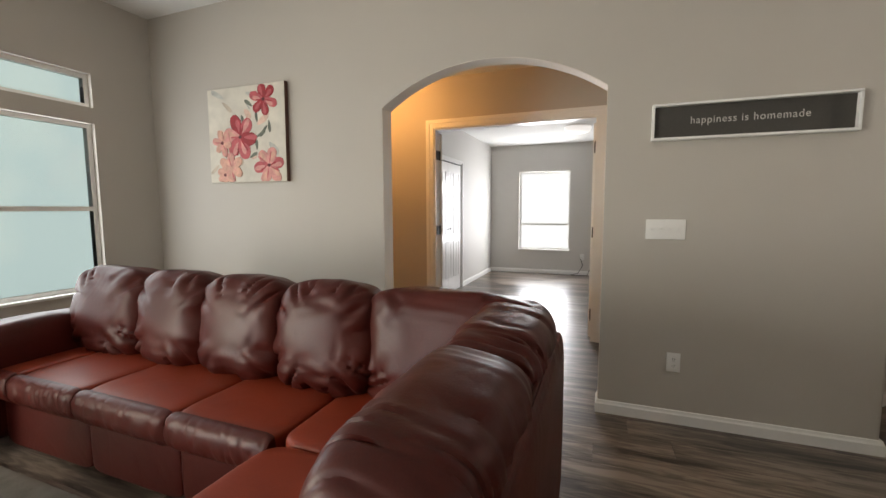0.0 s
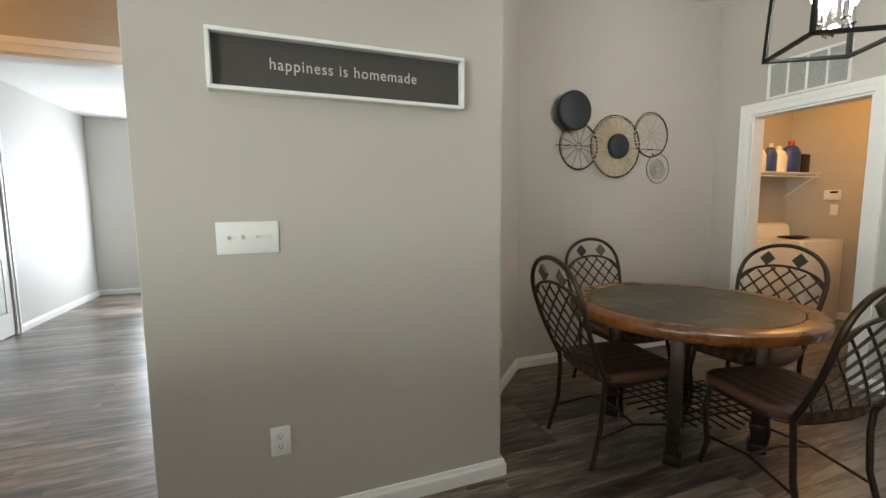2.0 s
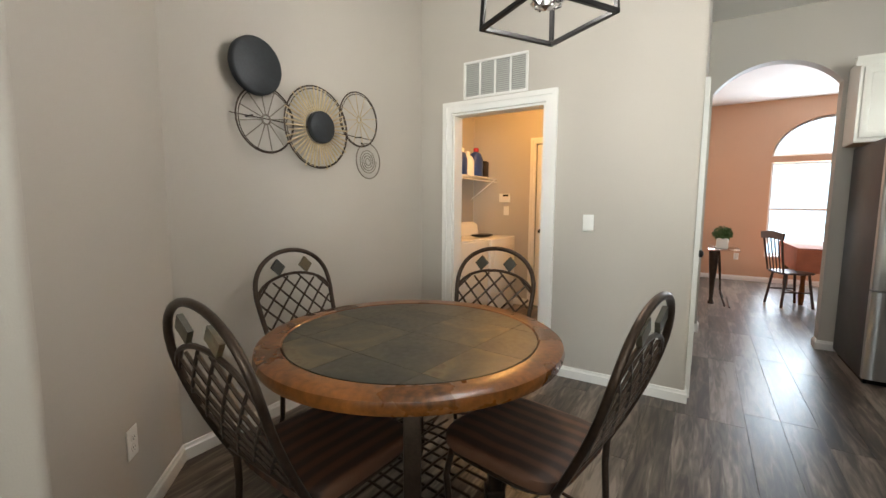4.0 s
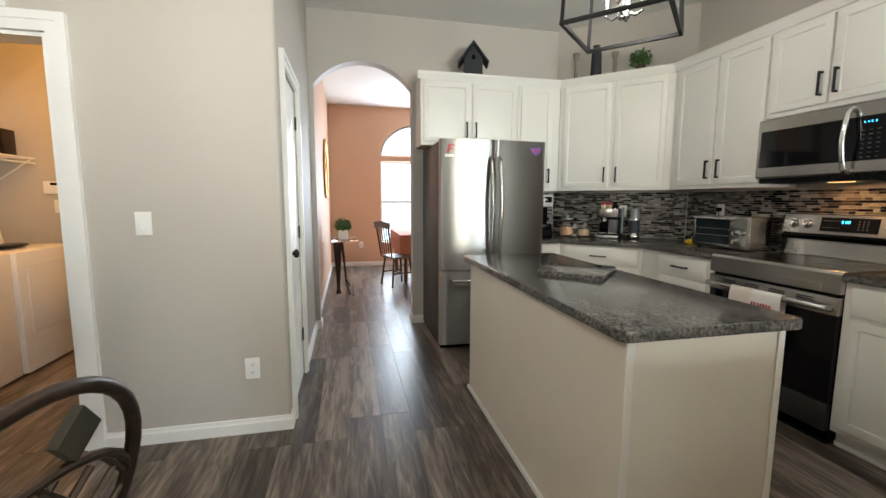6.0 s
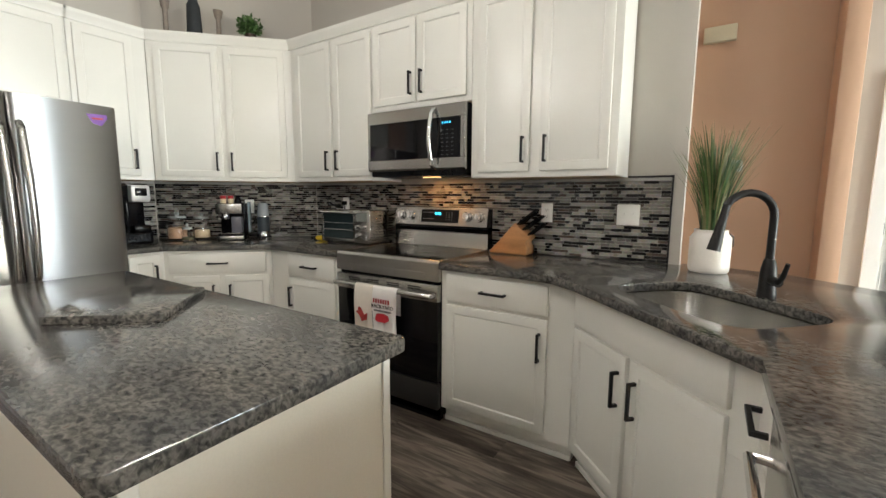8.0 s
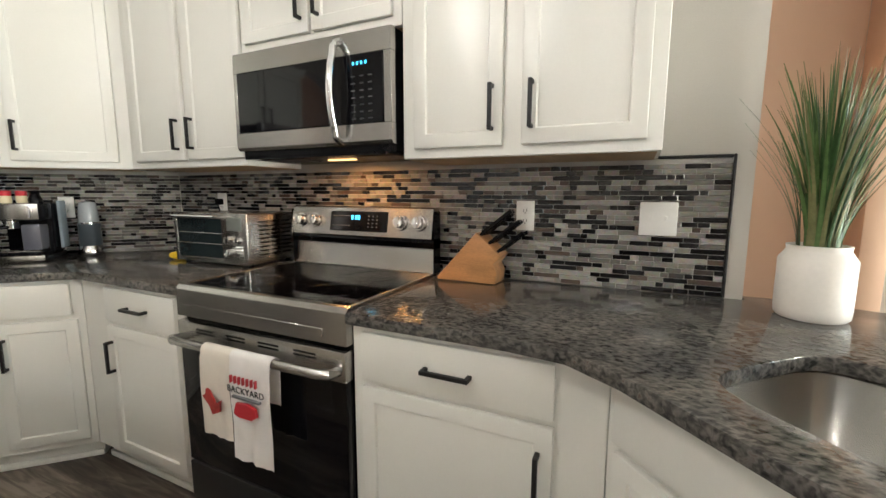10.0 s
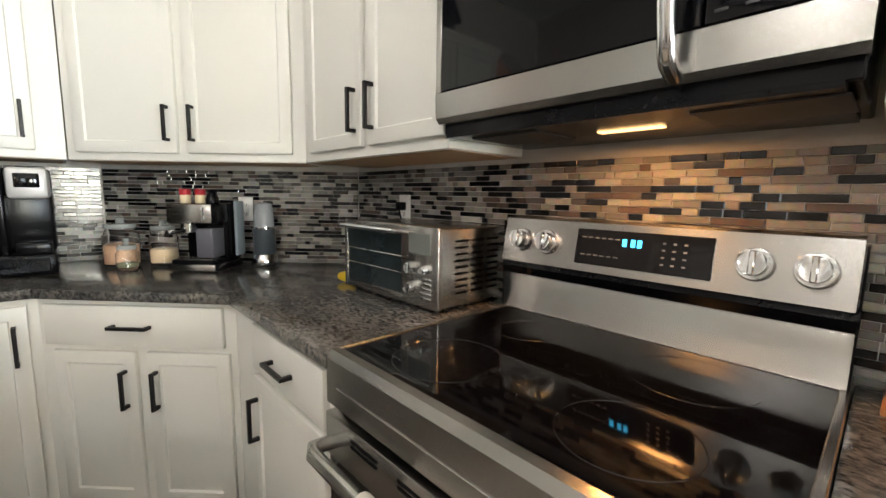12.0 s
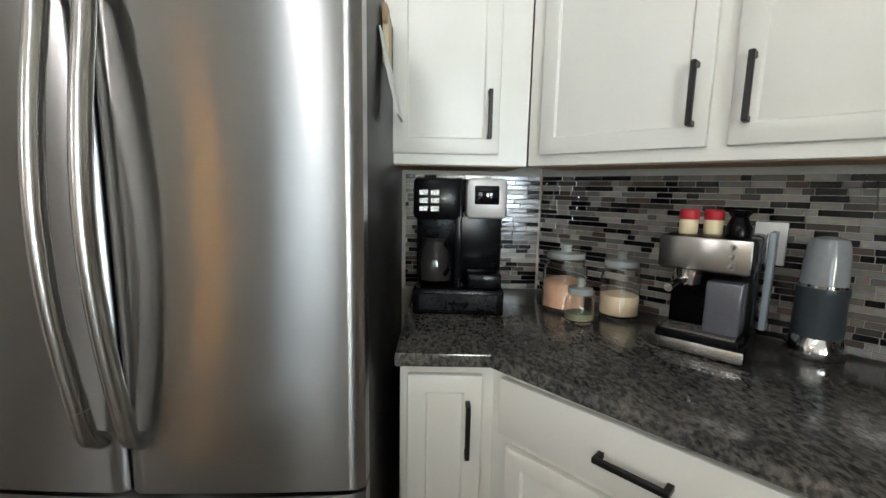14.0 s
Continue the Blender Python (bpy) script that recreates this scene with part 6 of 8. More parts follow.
c1 = chair(pose(2.15, 2.74, 0, 0, 0, -4))
copy_thing(c1, pose(2.672, 3.215, 0, 0, 0, -95))
copy_thing(c1, pose(3.045, 2.640, 0, 0, 0, 188))
copy_thing(c1, pose(2.575, 2.159, 0, 0, 0, 80))


# ---- lantern pendants ----
def lantern(x, y, z0, side, turn, label, watts):
    ob = thing("lantern_pendant", label, "pendant lamp", pose(x, y, z0, 0, 0, turn), "lantern pendants")
    hgt = side * 1.02
    s = side / 2
    t = 0.009
    M_FR = M_BLACK
    for z, nm in ((0, "lower_bar"), (hgt, "upper_bar")):
        k_ = s if z == 0 else s * 0.92
        for a in range(4):
            bm = B()
            b2 = box(bm, -k_ - t, -k_ - t, z - t, k_ + t, -k_ + t, z + t, 0.002, 1)
            bmesh.ops.transform(bm, matrix=pose(0, 0, 0, 0, 0, 90 * a), verts=bm.verts)
            part(nm, bm, M_FR, ob)
    for a in range(4):
        sx, sy = (1, 1, -1, -1)[a], (1, -1, -1, 1)[a]
        bm = B()
        tube(bm, [(sx * s, sy * s, 0), (sx * s * 0.92, sy * s * 0.92, hgt)], 0.0115, 4)
        part("post", bm, M_FR, ob)
        bm = B()
        tube(bm, [(sx * s * 0.92, sy * s * 0.92, hgt), (0, 0, hgt + 0.14)], 0.008, 6)
        part("roof_bar", bm, M_FR, ob)
    bm = B()
    tube(bm, [(0, 0, 0.05), (0, 0, hgt + 0.14), (0, 0, H - z0 - 0.02)], 0.008, 10)
    part("stem", bm, M_CHROME, ob, "polished nickel stem")
    bm = B()
    lathe(bm, [(0.065, H - z0 - 0.025), (0.065, H - z0 - 0.002), (0.03, H - z0 - 0.001)])
    part("canopy", bm, M_FR, ob)
    bm = B()
    lathe(bm, [(0.008, 0.035), (0.028, 0.045), (0.032, 0.065), (0.02, 0.085), (0.01, 0.09)])
    part("hub", bm, M_CHROME, ob, "polished nickel hub")
    for a in range(4):
        c, sn_ = math.cos(math.tau * a / 4), math.sin(math.tau * a / 4)
        bm = B()
        R = side * 0.19
        tube(bm, [(0.02 * c, 0.02 * sn_, 0.065), (R * 0.6 * c, R * 0.6 * sn_, 0.05), (R * c, R * sn_, 0.065), (R * c, R * sn_, 0.085)], 0.006, 8)
        arm = part("arm", bm, M_CHROME, ob, "curved nickel arm")
        bm = B()
        lathe(bm, [(0.018, 0.085), (0.020, 0.09), (0.012, 0.095), (0.012, 0.16)], R * c, R * sn_, 0, 14)
        part("candle_sleeve", bm, M_CHROME, arm)
        bm = B()
        lathe(bm, [(0.010, 0.161), (0.022, 0.19), (0.026, 0.215), (0.018, 0.25), (0.006, 0.275)], R * c, R * sn_, 0, 14)
        b_ = part("bulb", bm, M_BULB, arm, "glowing white bulb")
        b_.visible_shadow = False
    bulb_lamp("lantern_bulb", x, y, z0 + 0.215, watts, (1.0, 0.97, 0.92), 0.09)
    return ob


M_BULB = material("lit_bulb", (1, 0.97, 0.92), 0.4, bump=0, glow=22, glow_colour=(1.0, 0.95, 0.88))
lantern(2.86, 2.24, 2.0, 0.36, -32, "black iron lantern pendant over the dining nook", LANTERN_W * 1.9)
lantern(3.74, 0.09, 2.09, 0.44, 43, "black iron lantern pendant over the island", LANTERN_W)


# ---- wall art ----
art = thing("metal_wall_art", "cluster of dark metal wheels and discs on the wall", "wall art", pose(0, Y_NOOK, 0))
M_TWIG = material("pale_twig", (0.48, 0.38, 0.24), 0.7, vary=0.3, scale=20, bump=0.2)
M_DISC = material("dark_slate_metal", (0.022, 0.026, 0.031), 0.5, 0.3, vary=0.25, scale=10)


def ring(bm, x, z, r, t, y=-0.05, n=40):
    return tube(bm, [(x + r * math.cos(math.tau * k / n), y, z + r * math.sin(math.tau * k / n)) for k in range(n)], t, 6, True)


def disc(x, z, r, y, name="disc"):
    bm = B()
    prof = [(0.001, -0.018), (r * 0.9, -0.016), (r * 0.97, -0.012), (r, -0.004), (r, 0.02), (r * 0.96, 0.022), (0.001, 0.022)]
    n = 48
    rr = [[bm.verts.new((x + q * math.cos(math.tau * k / n), y + d, z + q * math.sin(math.tau * k / n))) for k in range(n)] for q, d in prof]
    for a, b in zip(rr, rr[1:]):
        for k in range(n):
            bm.faces.new((a[k], a[(k + 1) % n], b[(k + 1) % n], b[k]))
    return part(name, bm, M_DISC, art)


disc(2.637, 2.018, 0.150, -0.075)
disc(3.068, 1.765, 0.098, -0.085)


def spoked(x, z, r, n, hub, mat, twig=0.003, rim2=0.010, rough=0.0):
    bm = B()
    ring(bm, x, z, r, 0.0048)
    ring(bm, x + 0.004, z - 0.004, r - rim2, 0.0028)
    part("rim", bm, M_IRON, art)
    bm = B()
    ring(bm, x, z, hub, 0.005, n=20)
    part("hub_ring", bm, mat, art)
    for k in range(n):
        a = math.tau * (k + 0.3) / n
        bm = B()
        j = 0.012 * math.sin(k * 2.3)
        j += rough * math.sin(k * 5.1 + 1.3)
        tube(bm, [(x + hub * math.cos(a), -0.052, z + hub * math.sin(a)), (x + (r - 0.004 + j) * math.cos(a + 0.02), -0.05, z + (r - 0.004 + j) * math.sin(a + 0.02))], twig, 5)
        part("spoke", bm, mat, art)


M_GREYROD = material("weathered_grey_rod", (0.20, 0.17, 0.14), 0.55, 0.3, vary=0.35, scale=25)
spoked(2.70, 1.752, 0.18, 12, 0.026, M_GREYROD)
spoked(3.44, 1.878, 0.185, 12, 0.02, M_TWIG)
spoked(3.068, 1.765, 0.250, 46, 0.105, M_TWIG, 0.0058, 0.012, 0.014)
bm = B()
ring(bm, 3.53, 1.60, 0.125, 0.0042)
part("rim", bm, M_GREYROD, art)
bm = B()
tube(bm, [(3.53 + (0.015 + 0.075 * k / 90) * math.cos(k * 0.28), -0.045, 1.60 + (0.015 + 0.075 * k / 90) * math.sin(k * 0.28)) for k in range(91)], 0.003, 5)
part("spiral", bm, M_GREYROD, art)
bm = B()
tube(bm, [(2.5, -0.03, 1.76), (3.6, -0.03, 1.76)], 0.003, 6)
for x in (2.61, 3.05, 3.45):
    tube(bm, [(x, -0.06, 1.76), (x, 0.0, 1.76)], 0.004, 6)
tube(bm, [(2.61, -0.06, 2.03), (2.61, 0.0, 2.03)], 0.004, 6)
tube(bm, [(2.61, -0.055, 2.0), (2.64, -0.05, 1.90)], 0.004, 6)
tube(bm, [(3.46, -0.05, 1.72), (3.49, -0.045, 1.71)], 0.006, 6)
part("mounting_bar", bm, M_IRON, art)

# ---- framed sign ----
sg = thing("framed_sign", "white-framed dark sign reading happiness is homemade", "sign", pose(0.766, Y_MAIN, 1.796, 0, 0.2, 0))
bm = B()
for a in ((-0.472, -0.102, 0.472, -0.088), (-0.472, 0.088, 0.472, 0.102)):
    box(bm, a[0], -0.045, a[1], a[2], -0.001, a[3], 0.002, 1)
for a in ((-0.472, -0.458), (0.458, 0.472)):
    box(bm, a[0], -0.045, -0.0875, a[1], -0.001, 0.0875, 0.002, 1)
part("frame", bm, M_TRIM, sg, "white wooden frame")
bm = B()
box(bm, -0.4575, -0.014, -0.0875, 0.4575, -0.002, 0.0875)
part("board", bm, material("charcoal_board", (0.055, 0.05, 0.043), 0.65, vary=0.15, scale=9), sg, "charcoal board")
cu = bpy.data.curves.new("lettering", "FONT")
cu.body, cu.size, cu.align_x, cu.align_y, cu.extrude, cu.space_character = "happiness is homemade", 0.057, "CENTER", "CENTER", 0.001, 1.12
tmp = new("lettering_source", cu)
bpy.context.view_layer.update()
lm = bpy.data.meshes.new_from_object(tmp.evaluated_get(bpy.context.evaluated_depsgraph_get()))
bpy.data.objects.remove(tmp)
lm.materials.append(material("chalk_grey", (0.52, 0.50, 0.46), 0.7, vary=0.1))
lt = new("lettering", lm)
lt.parent = sg
lt.matrix_basis = pose(0.0, -0.0155, 0.004, 90) @ Matrix.Diagonal((0.90, 1, 1, 1))
lt["label"] = "white typewriter lettering"

# ---- floral canvas ----
cv = thing("floral_canvas", "canvas painting of red and pink blossoms", "painting", pose(-2.765, Y_MAIN, 1.935, 0, 0.4, 0))
bm = B()
box(bm, -0.415, -0.04, -0.395, 0.415, -0.001, 0.395, 0.003, 1)
part("canvas", bm, material("painted_canvas", (0.62, 0.58, 0.50), 0.75, vary=0.22, scale=7, fine=400, bump=0.3), cv)
rf = random.Random(11)
PINKS = [material("petal_" + n_, c, 0.7, vary=0.35, scale=18, bump=0.1) for n_, c in (("crimson", (0.30, 0.022, 0.03)), ("rose", (0.45, 0.09, 0.10)), ("blush", (0.58, 0.26, 0.23)), ("salmon", (0.60, 0.33, 0.25)))]
M_LEAF = material("painted_leaf", (0.13, 0.14, 0.11), 0.7, vary=0.4, scale=20)
M_CORE = material("painted_core", (0.12, 0.015, 0.02), 0.7, vary=0.3)
level = [0]
bm = B()
box(bm, 0.4152, -0.0402, -0.395, 0.418, -0.001, 0.395, 0.001, 1)
part("canvas_edge", bm, material("painted_edge", (0.10, 0.045, 0.030), 0.75, vary=0.4, scale=9), cv, "dark brown painted side of the canvas")
M_WASH = [material("wash_" + n_, c, 0.75, vary=0.3, scale=16) for n_, c in (("grey", (0.42, 0.42, 0.38)), ("peach", (0.64, 0.45, 0.36)), ("sand", (0.50, 0.42, 0.33)))]


def blob(x, z, L, W2, ang, mat, name):
    level[0] += 1
    y = -0.0405 - 0.00006 * level[0]
    pts = []
    for k in range(14):
        a = math.tau * k / 14
        u = L * (0.5 + 0.5 * math.cos(a))
        v = W2 * math.sin(a) * (0.75 + 0.25 * math.cos(a)) * rf.uniform(0.85, 1.15)
        pu, pv = x + u * math.cos(ang) - v * math.sin(ang), z + u * math.sin(ang) + v * math.cos(ang)
        pts.append((max(-0.41, min(0.41, pu)), max(-0.39, min(0.39, pv))))
    bm = B()
    prism(bm, pts, lambda p, q, d: (p, d, q), y, -0.0399)
    part(name, bm, mat, cv, smooth=False)


for k in range(22):
    blob(rf.uniform(-0.36, 0.3), rf.uniform(-0.3, 0.34), rf.uniform(0.07, 0.17), rf.uniform(0.012, 0.04), rf.uniform(0, 6.28), M_WASH[k % 3], "brush_stroke")
for k in range(14):
    blob(rf.uniform(-0.32, 0.25), rf.uniform(-0.25, 0.3), rf.uniform(0.06, 0.12), 0.018, rf.uniform(0, 6.28), M_LEAF, "leaf")
for x, z, r, pal in ((0.20, 0.27, 0.14, (0, 0, 1)), (-0.06, -0.02, 0.20, (1, 0, 2, 1)), (0.24, -0.26, 0.17, (1, 2, 2)), (-0.26, -0.06, 0.11, (2, 3)), (-0.17, -0.27, 0.14, (3, 2, 3)), (-0.24, -0.33, 0.10, (3,))):
    a0 = rf.uniform(0, 1)
    for k in range(6):
        blob(x, z, r * rf.uniform(0.85, 1.1), r * 0.36, a0 + math.tau * k / 6, PINKS[pal[k % len(pal)]], "petal")
        a1 = a0 + math.tau * k / 6 + rf.uniform(-0.2, 0.2)
        blob(x + r * 0.22 * math.cos(a1), z + r * 0.22 * math.sin(a1), r * rf.uniform(0.5, 0.7), r * 0.15, a1, PINKS[min(3, pal[k % len(pal)] + 1)], "petal_light")
        blob(x + r * 0.06 * math.cos(a1), z + r * 0.06 * math.sin(a1), r * rf.uniform(0.4, 0.75), r * 0.05, a1 + 0.28, PINKS[max(0, pal[k % len(pal)] - 1)], "petal_shade")
    blob(x - 0.018, z, 0.036, 0.018, 0, M_CORE, "blossom_core")


# ---- doors ----
def panel_door(w, h, rows, mat=None, cols=2, t=0.035):
    """A moulded panel door leaf from x=0, thickness centred on y=0, both faces panelled. rows: (z0, z1)."""
    bm = B()
    box(bm, 0, -t / 2 + 0.006, 0, w, t / 2 - 0.006, h)
    st = 0.11 * min(1, w / 0.7)
    xs = [st]
    pw = (w - st * (cols + 1)) / cols
    for sgn in (-1, 1):
        ya, yb = sgn * (t / 2 - 0.006), sgn * (t / 2)
        lo, hi = min(ya, yb), max(ya, yb)
        edges = [0] + [z for r in rows for z in r] + [h]
        for k in range(0, len(edges), 2):
            box(bm, 0, lo, edges[k], w, hi, edges[k + 1], 0.002, 1)
        for z0, z1 in rows:
            for c in range(cols + 1):
                x0 = c * (pw + st)
                box(bm, x0, lo, z0, x0 + st, hi, z1, 0.002, 1)
            for c in range(cols):
                x0 = st + c * (pw + st)
                m_ = min(0.03, pw * 0.2)
                box(bm, x0 + m_, lo, z0 + m_, x0 + pw - m_, hi - 0.001 if sgn > 0 else hi, z1 - m_, 0.004, 1)
    return bm


SIX = lambda h: [(0.12 * h, 0.40 * h), (0.46 * h, 0.78 * h), (0.83 * h, 0.93 * h)]


def door_leaf(name, m, w, h, label, knob_x=None, cols=2, hinges=None, lever=True):
    ob = thing(name, label, "door", m)
    tagged(ob, kind="structure")
    part("leaf", panel_door(w, h, SIX(h), cols=cols), M_TRIM, ob)
    if knob_x is not None:
        for sgn in (-1, 1):
            bm = B()
            cyl(bm, knob_x, 0.96, min(sgn * 0.0175, sgn * 0.026), max(sgn * 0.0175, sgn * 0.026), 0.030, None, 20, "y", 0.002)
            cyl(bm, knob_x, 0.96, min(sgn * 0.026, sgn * 0.05), max(sgn * 0.026, sgn * 0.05), 0.011, None, 14, "y")
            pillow(bm, (knob_x, sgn * 0.062, 0.96), (0.052, 0.034, 0.052), 0.9, 20, 12)
            part("knob", bm, M_BLACK, ob, "matte black door knob")
    for x, z in hinges or ():
        bm = B()
        cyl(bm, x, -0.022, z - 0.045, z + 0.045, 0.007, None, 10)
        box(bm, x - 0.018, -0.0215, z - 0.044, x + 0.018, -0.0165, z + 0.044, 0.001, 1)
        part("hinge", bm, M_BLACK, ob, "black hinge")
    return ob


door_leaf("door_pantry", pose(4.438, Y_HALL + 0.024, 0.008), 0.594, 2.01, "white six-panel pantry door, closed", 0.06, hinges=[(0.592, 0.30), (0.592, 1.05), (0.592, 1.80)])
door_leaf("door_garage", pose(6.31, 3.472, 0.008, 0, 0, -90), 0.744, 2.03, "white panel door in the laundry, closed", 0.07)
door_leaf("door_hall", pose(-3.342, 4.24, 0.008), 0.784, 2.12, "white six-panel hallway door, closed", 0.72)
door_leaf("door_bedroom_left", pose(-1.665, 4.325, 0.008, 0, 0, 119), 0.80, 2.13, "white panel door leaf standing open", 0.74)
door_leaf("door_bedroom_right", pose(-0.045, 4.325, 0.008, 0, 0, 68), 0.80, 2.13, "white panel door leaf standing open", 0.74)
for x in (-1.673, -0.037):
    for z in (0.25, 1.075, 1.90):
        bm = B()
        s_ = 1 if x < -1 else -1
        box(bm, x - 0.0005, 4.22, z - 0.05, x + s_ * 0.006, 4.305, z + 0.05, 0.001, 1)
        cyl(bm, x + s_ * 0.006, 4.315, z - 0.05, z + 0.05, 0.007, None, 10)
        part("hinge", bm, M_BLACK, bpy.data.objects["trim_bedroom_jamb"], "black butt hinge")
door_leaf("door_back_bedroom", pose(1.245, Y_SOUTH - T, 0.008, 0, 0, -114), 0.77, 2.03, "white panel door standing open", 0.70, hinges=[(0.0, 0.30), (0.0, 1.05), (0.0, 1.80)])
cl = thing("closet_doors", "white bifold closet doors, closed", "closet door", pose(-2.165, 5.29, 0.01, 0, 0, 90))
tagged(cl, kind="structure")
for k in range(2):
    lf = part("bifold_leaf", panel_door(0.596, 2.0, SIX(2.0), cols=2), M_TRIM, cl)
    lf.location = (0.60 * k, 0, 0)
    bm = B()
    pillow(bm, (0.54 if k == 0 else 0.055, -0.03, 1.0), (0.03, 0.03, 0.03), 0.9, 14, 8)
    part("knob", bm, M_CHROME, lf)
bm = B()
box(bm, -2.20, 5.29, 2.011, -2.152, 6.49, 2.029)
solid("closet_track", bm, M_BLACK, "dark track above the bifold doors", "door track", "structure", smooth=False)


# ---- windows ----
def window(name, put, u0, u1, z0, z1, bars, label, glow, strength, sill=True, arch=0.0, frame_mat=None):
    """Frame, meeting rails, a pane, a stool, and daylight beyond. bars: heights of cross bars."""
    ob = thing(name, label, "window")
    tagged(ob, kind="structure")
    w = 0.035
    bm = B()
    if not arch:
        for a, b, c, d in ((u0, u0 + w, z0, z1), (u1 - w, u1, z0, z1), (u0 + w, u1 - w, z0, z0 + w), (u0 + w, u1 - w, z1 - w, z1)):
            prism(bm, [(a, c), (b, c), (b, d), (a, d)], put, 0.045, 0.10)
    else:
        c, hw = (u0 + u1) / 2, (u1 - u0) / 2
        o = [(c - hw * math.cos(math.pi * k / 24), z0 + arch * math.sin(math.pi * k / 24)) for k in range(25)]
        i = [(c - (hw - w) * math.cos(math.pi * k / 24), z0 + (arch - w) * math.sin(math.pi * k / 24)) for k in range(25)]
        for k in range(24):
            prism(bm, [o[k], o[k + 1], i[k + 1], i[k]], put, 0.045, 0.10)
        prism(bm, [(u0 + w, z0), (u1 - w, z0), (u1 - w, z0 + w), (u0 + w, z0 + w)], put, 0.045, 0.10)
    part("window_frame", bm, frame_mat or M_TRIM, ob)
    for z in bars:
        bm = B()
        prism(bm, [(u0 + w, z - 0.02), (u1 - w, z - 0.02), (u1 - w, z + 0.02), (u0 + w, z + 0.02)], put, 0.04, 0.09)
        part("meeting_rail", bm, frame_mat or M_TRIM, ob)
    bm = B()
    if arch:
        prism(bm, i, put, 0.068, 0.072)
    else:
        prism(bm, [(u0 + w, z0 + w), (u1 - w, z0 + w), (u1 - w, z1 - w), (u0 + w, z1 - w)], put, 0.068, 0.072)
    p = part("pane", bm, M_PANE, ob, smooth=False)
    p.visible_shadow = False
    if sill:
        bm = B()
        prism(bm, [(u0 - 0.0, z0 - 0.018), (u1 + 0.0, z0 - 0.018), (u1 + 0.0, z0 + 0.002), (u0 - 0.0, z0 + 0.002)], put, -0.025, 0.04)
        part("window_sill", bm, M_TRIM, ob)
    return ob


lw = lambda u, v, d: (X_LEFT - d, u, v)
window("window_living", lw, 0.66, 2.20, 0.64, 2.02, [1.32], "tall white sash window over the sofa", 0, 0)
window("window_living_transom", lw, 0.66, 2.20, 2.15, 2.42, [], "white transom window above the sash", 0, 0, sill=False)
pt = window("window_patio", lw, -2.85, -0.65, 0.02, 2.07, [], "white sliding patio door", 0, 0, sill=False)
bm = B()
prism(bm, [(-1.79, 0.055), (-1.71, 0.055), (-1.71, 2.035), (-1.79, 2.035)], lw, 0.04, 0.06)
part("meeting_stile", bm, M_TRIM, pt)
window("window_bedroom", lambda u, v, d: (u, 8.54 + d, v), -1.56, -0.55, 0.49, 2.06, [1.0], "bright white bedroom sash window", 0, 0)
dwp = lambda u, v, d: (10.15 + d, u, v)
window("window_dining", dwp, -0.75, 0.76, 0.46, 2.03, [1.25], "tall bright dining room window", 0, 0)
window("window_dining_arch", dwp, -0.75, 0.76, 2.13, 2.13, [], "half-round window above the dining window", 0, 0, sill=False, arch=0.62)


def backdrop(name, x0, y0, z0, x1, y1, z1, colour, strength, low=None):
    bm = B()
    box(bm, x0, y0, z0, x1, y1, z1)
    m = bpy.data.materials.new(name + "_daylight")
    m.use_nodes = True
    nodes, links = m.node_tree.nodes, m.node_tree.links
    b = nodes["Principled BSDF"]
    b.inputs["Base Color"].default_value = (0, 0, 0, 1)
    b.inputs["Emission Strength"].default_value = strength
    geo, n = nodes.new("ShaderNodeNewGeometry"), nodes.new("ShaderNodeTexNoise")
    n.inputs["Scale"].default_value = 0.9
    links.new(geo.outputs["Position"], n.inputs["Vector"])
    r = ramp_node(nodes, [(0.42, low or colour), (0.58, colour)])
    links.new(n.outputs[0], r.inputs[0])
    links.new(r.outputs[0], b.inputs["Emission Color"])
    return solid(name, bm, m, "hazy bright daylight outside the window", "backdrop", "structure", smooth=False)


backdrop("backdrop_living", -5.6, 0.35, -0.2, -5.5, 3.2, 3.4, (0.74, 0.93, 0.90), 1.35, (0.66, 0.86, 0.86))
backdrop("backdrop_patio", -6.6, -4.4, -0.2, -6.5, 0.2, 3.4, (0.80, 0.93, 1.0), 3.4, (0.42, 0.66, 0.28))
backdrop("backdrop_bedroom", -2.6, 10.0, -0.2, 0.8, 10.1, 3.4, (0.95, 0.98, 1.0), 2.2)
backdrop("backdrop_dining", 11.6, -2.2, -0.2, 11.7, 2.2, 3.8, (0.66, 0.84, 1.0), 2.6)

# ---- return grille over the laundry door ----
vt = thing("return_air_grille", "white return-air grille above the laundry doorway", "vent", pose(X_LAUN, 3.395, 2.14, 0, 0, -90))
bm = B()
for a in ((0, 0, 0.55, 0.02), (0, 0.27, 0.55, 0.29), (0, 0.0205, 0.02, 0.2695), (0.53, 0.0205, 0.55, 0.2695)):
    box(bm, a[0], -0.014, a[1], a[2], 0, a[3], 0.002, 1)
part("frame", bm, M_TRIM, vt)
for k in range(3):
    bm = B()
    box(bm, 0.14 + 0.13 * k, -0.013, 0.0205, 0.155 + 0.13 * k, -0.002, 0.2695, 0.002, 1)
    part("divider", bm, M_TRIM, vt)
bm = B()
for k in range(16):
    prism(bm, [(-0.003, 0.026 + 0.0152 * k), (-0.0085, 0.033 + 0.0152 * k), (-0.0075, 0.0345 + 0.0152 * k), (-0.002, 0.0275 + 0.0152 * k)], lambda u, v, d: (d, u, v), 0.0205, 0.5295)
part("louvres", bm, material("grey_louvre", (0.50, 0.50, 0.47), 0.5, vary=0.05), vt)
bm = B()
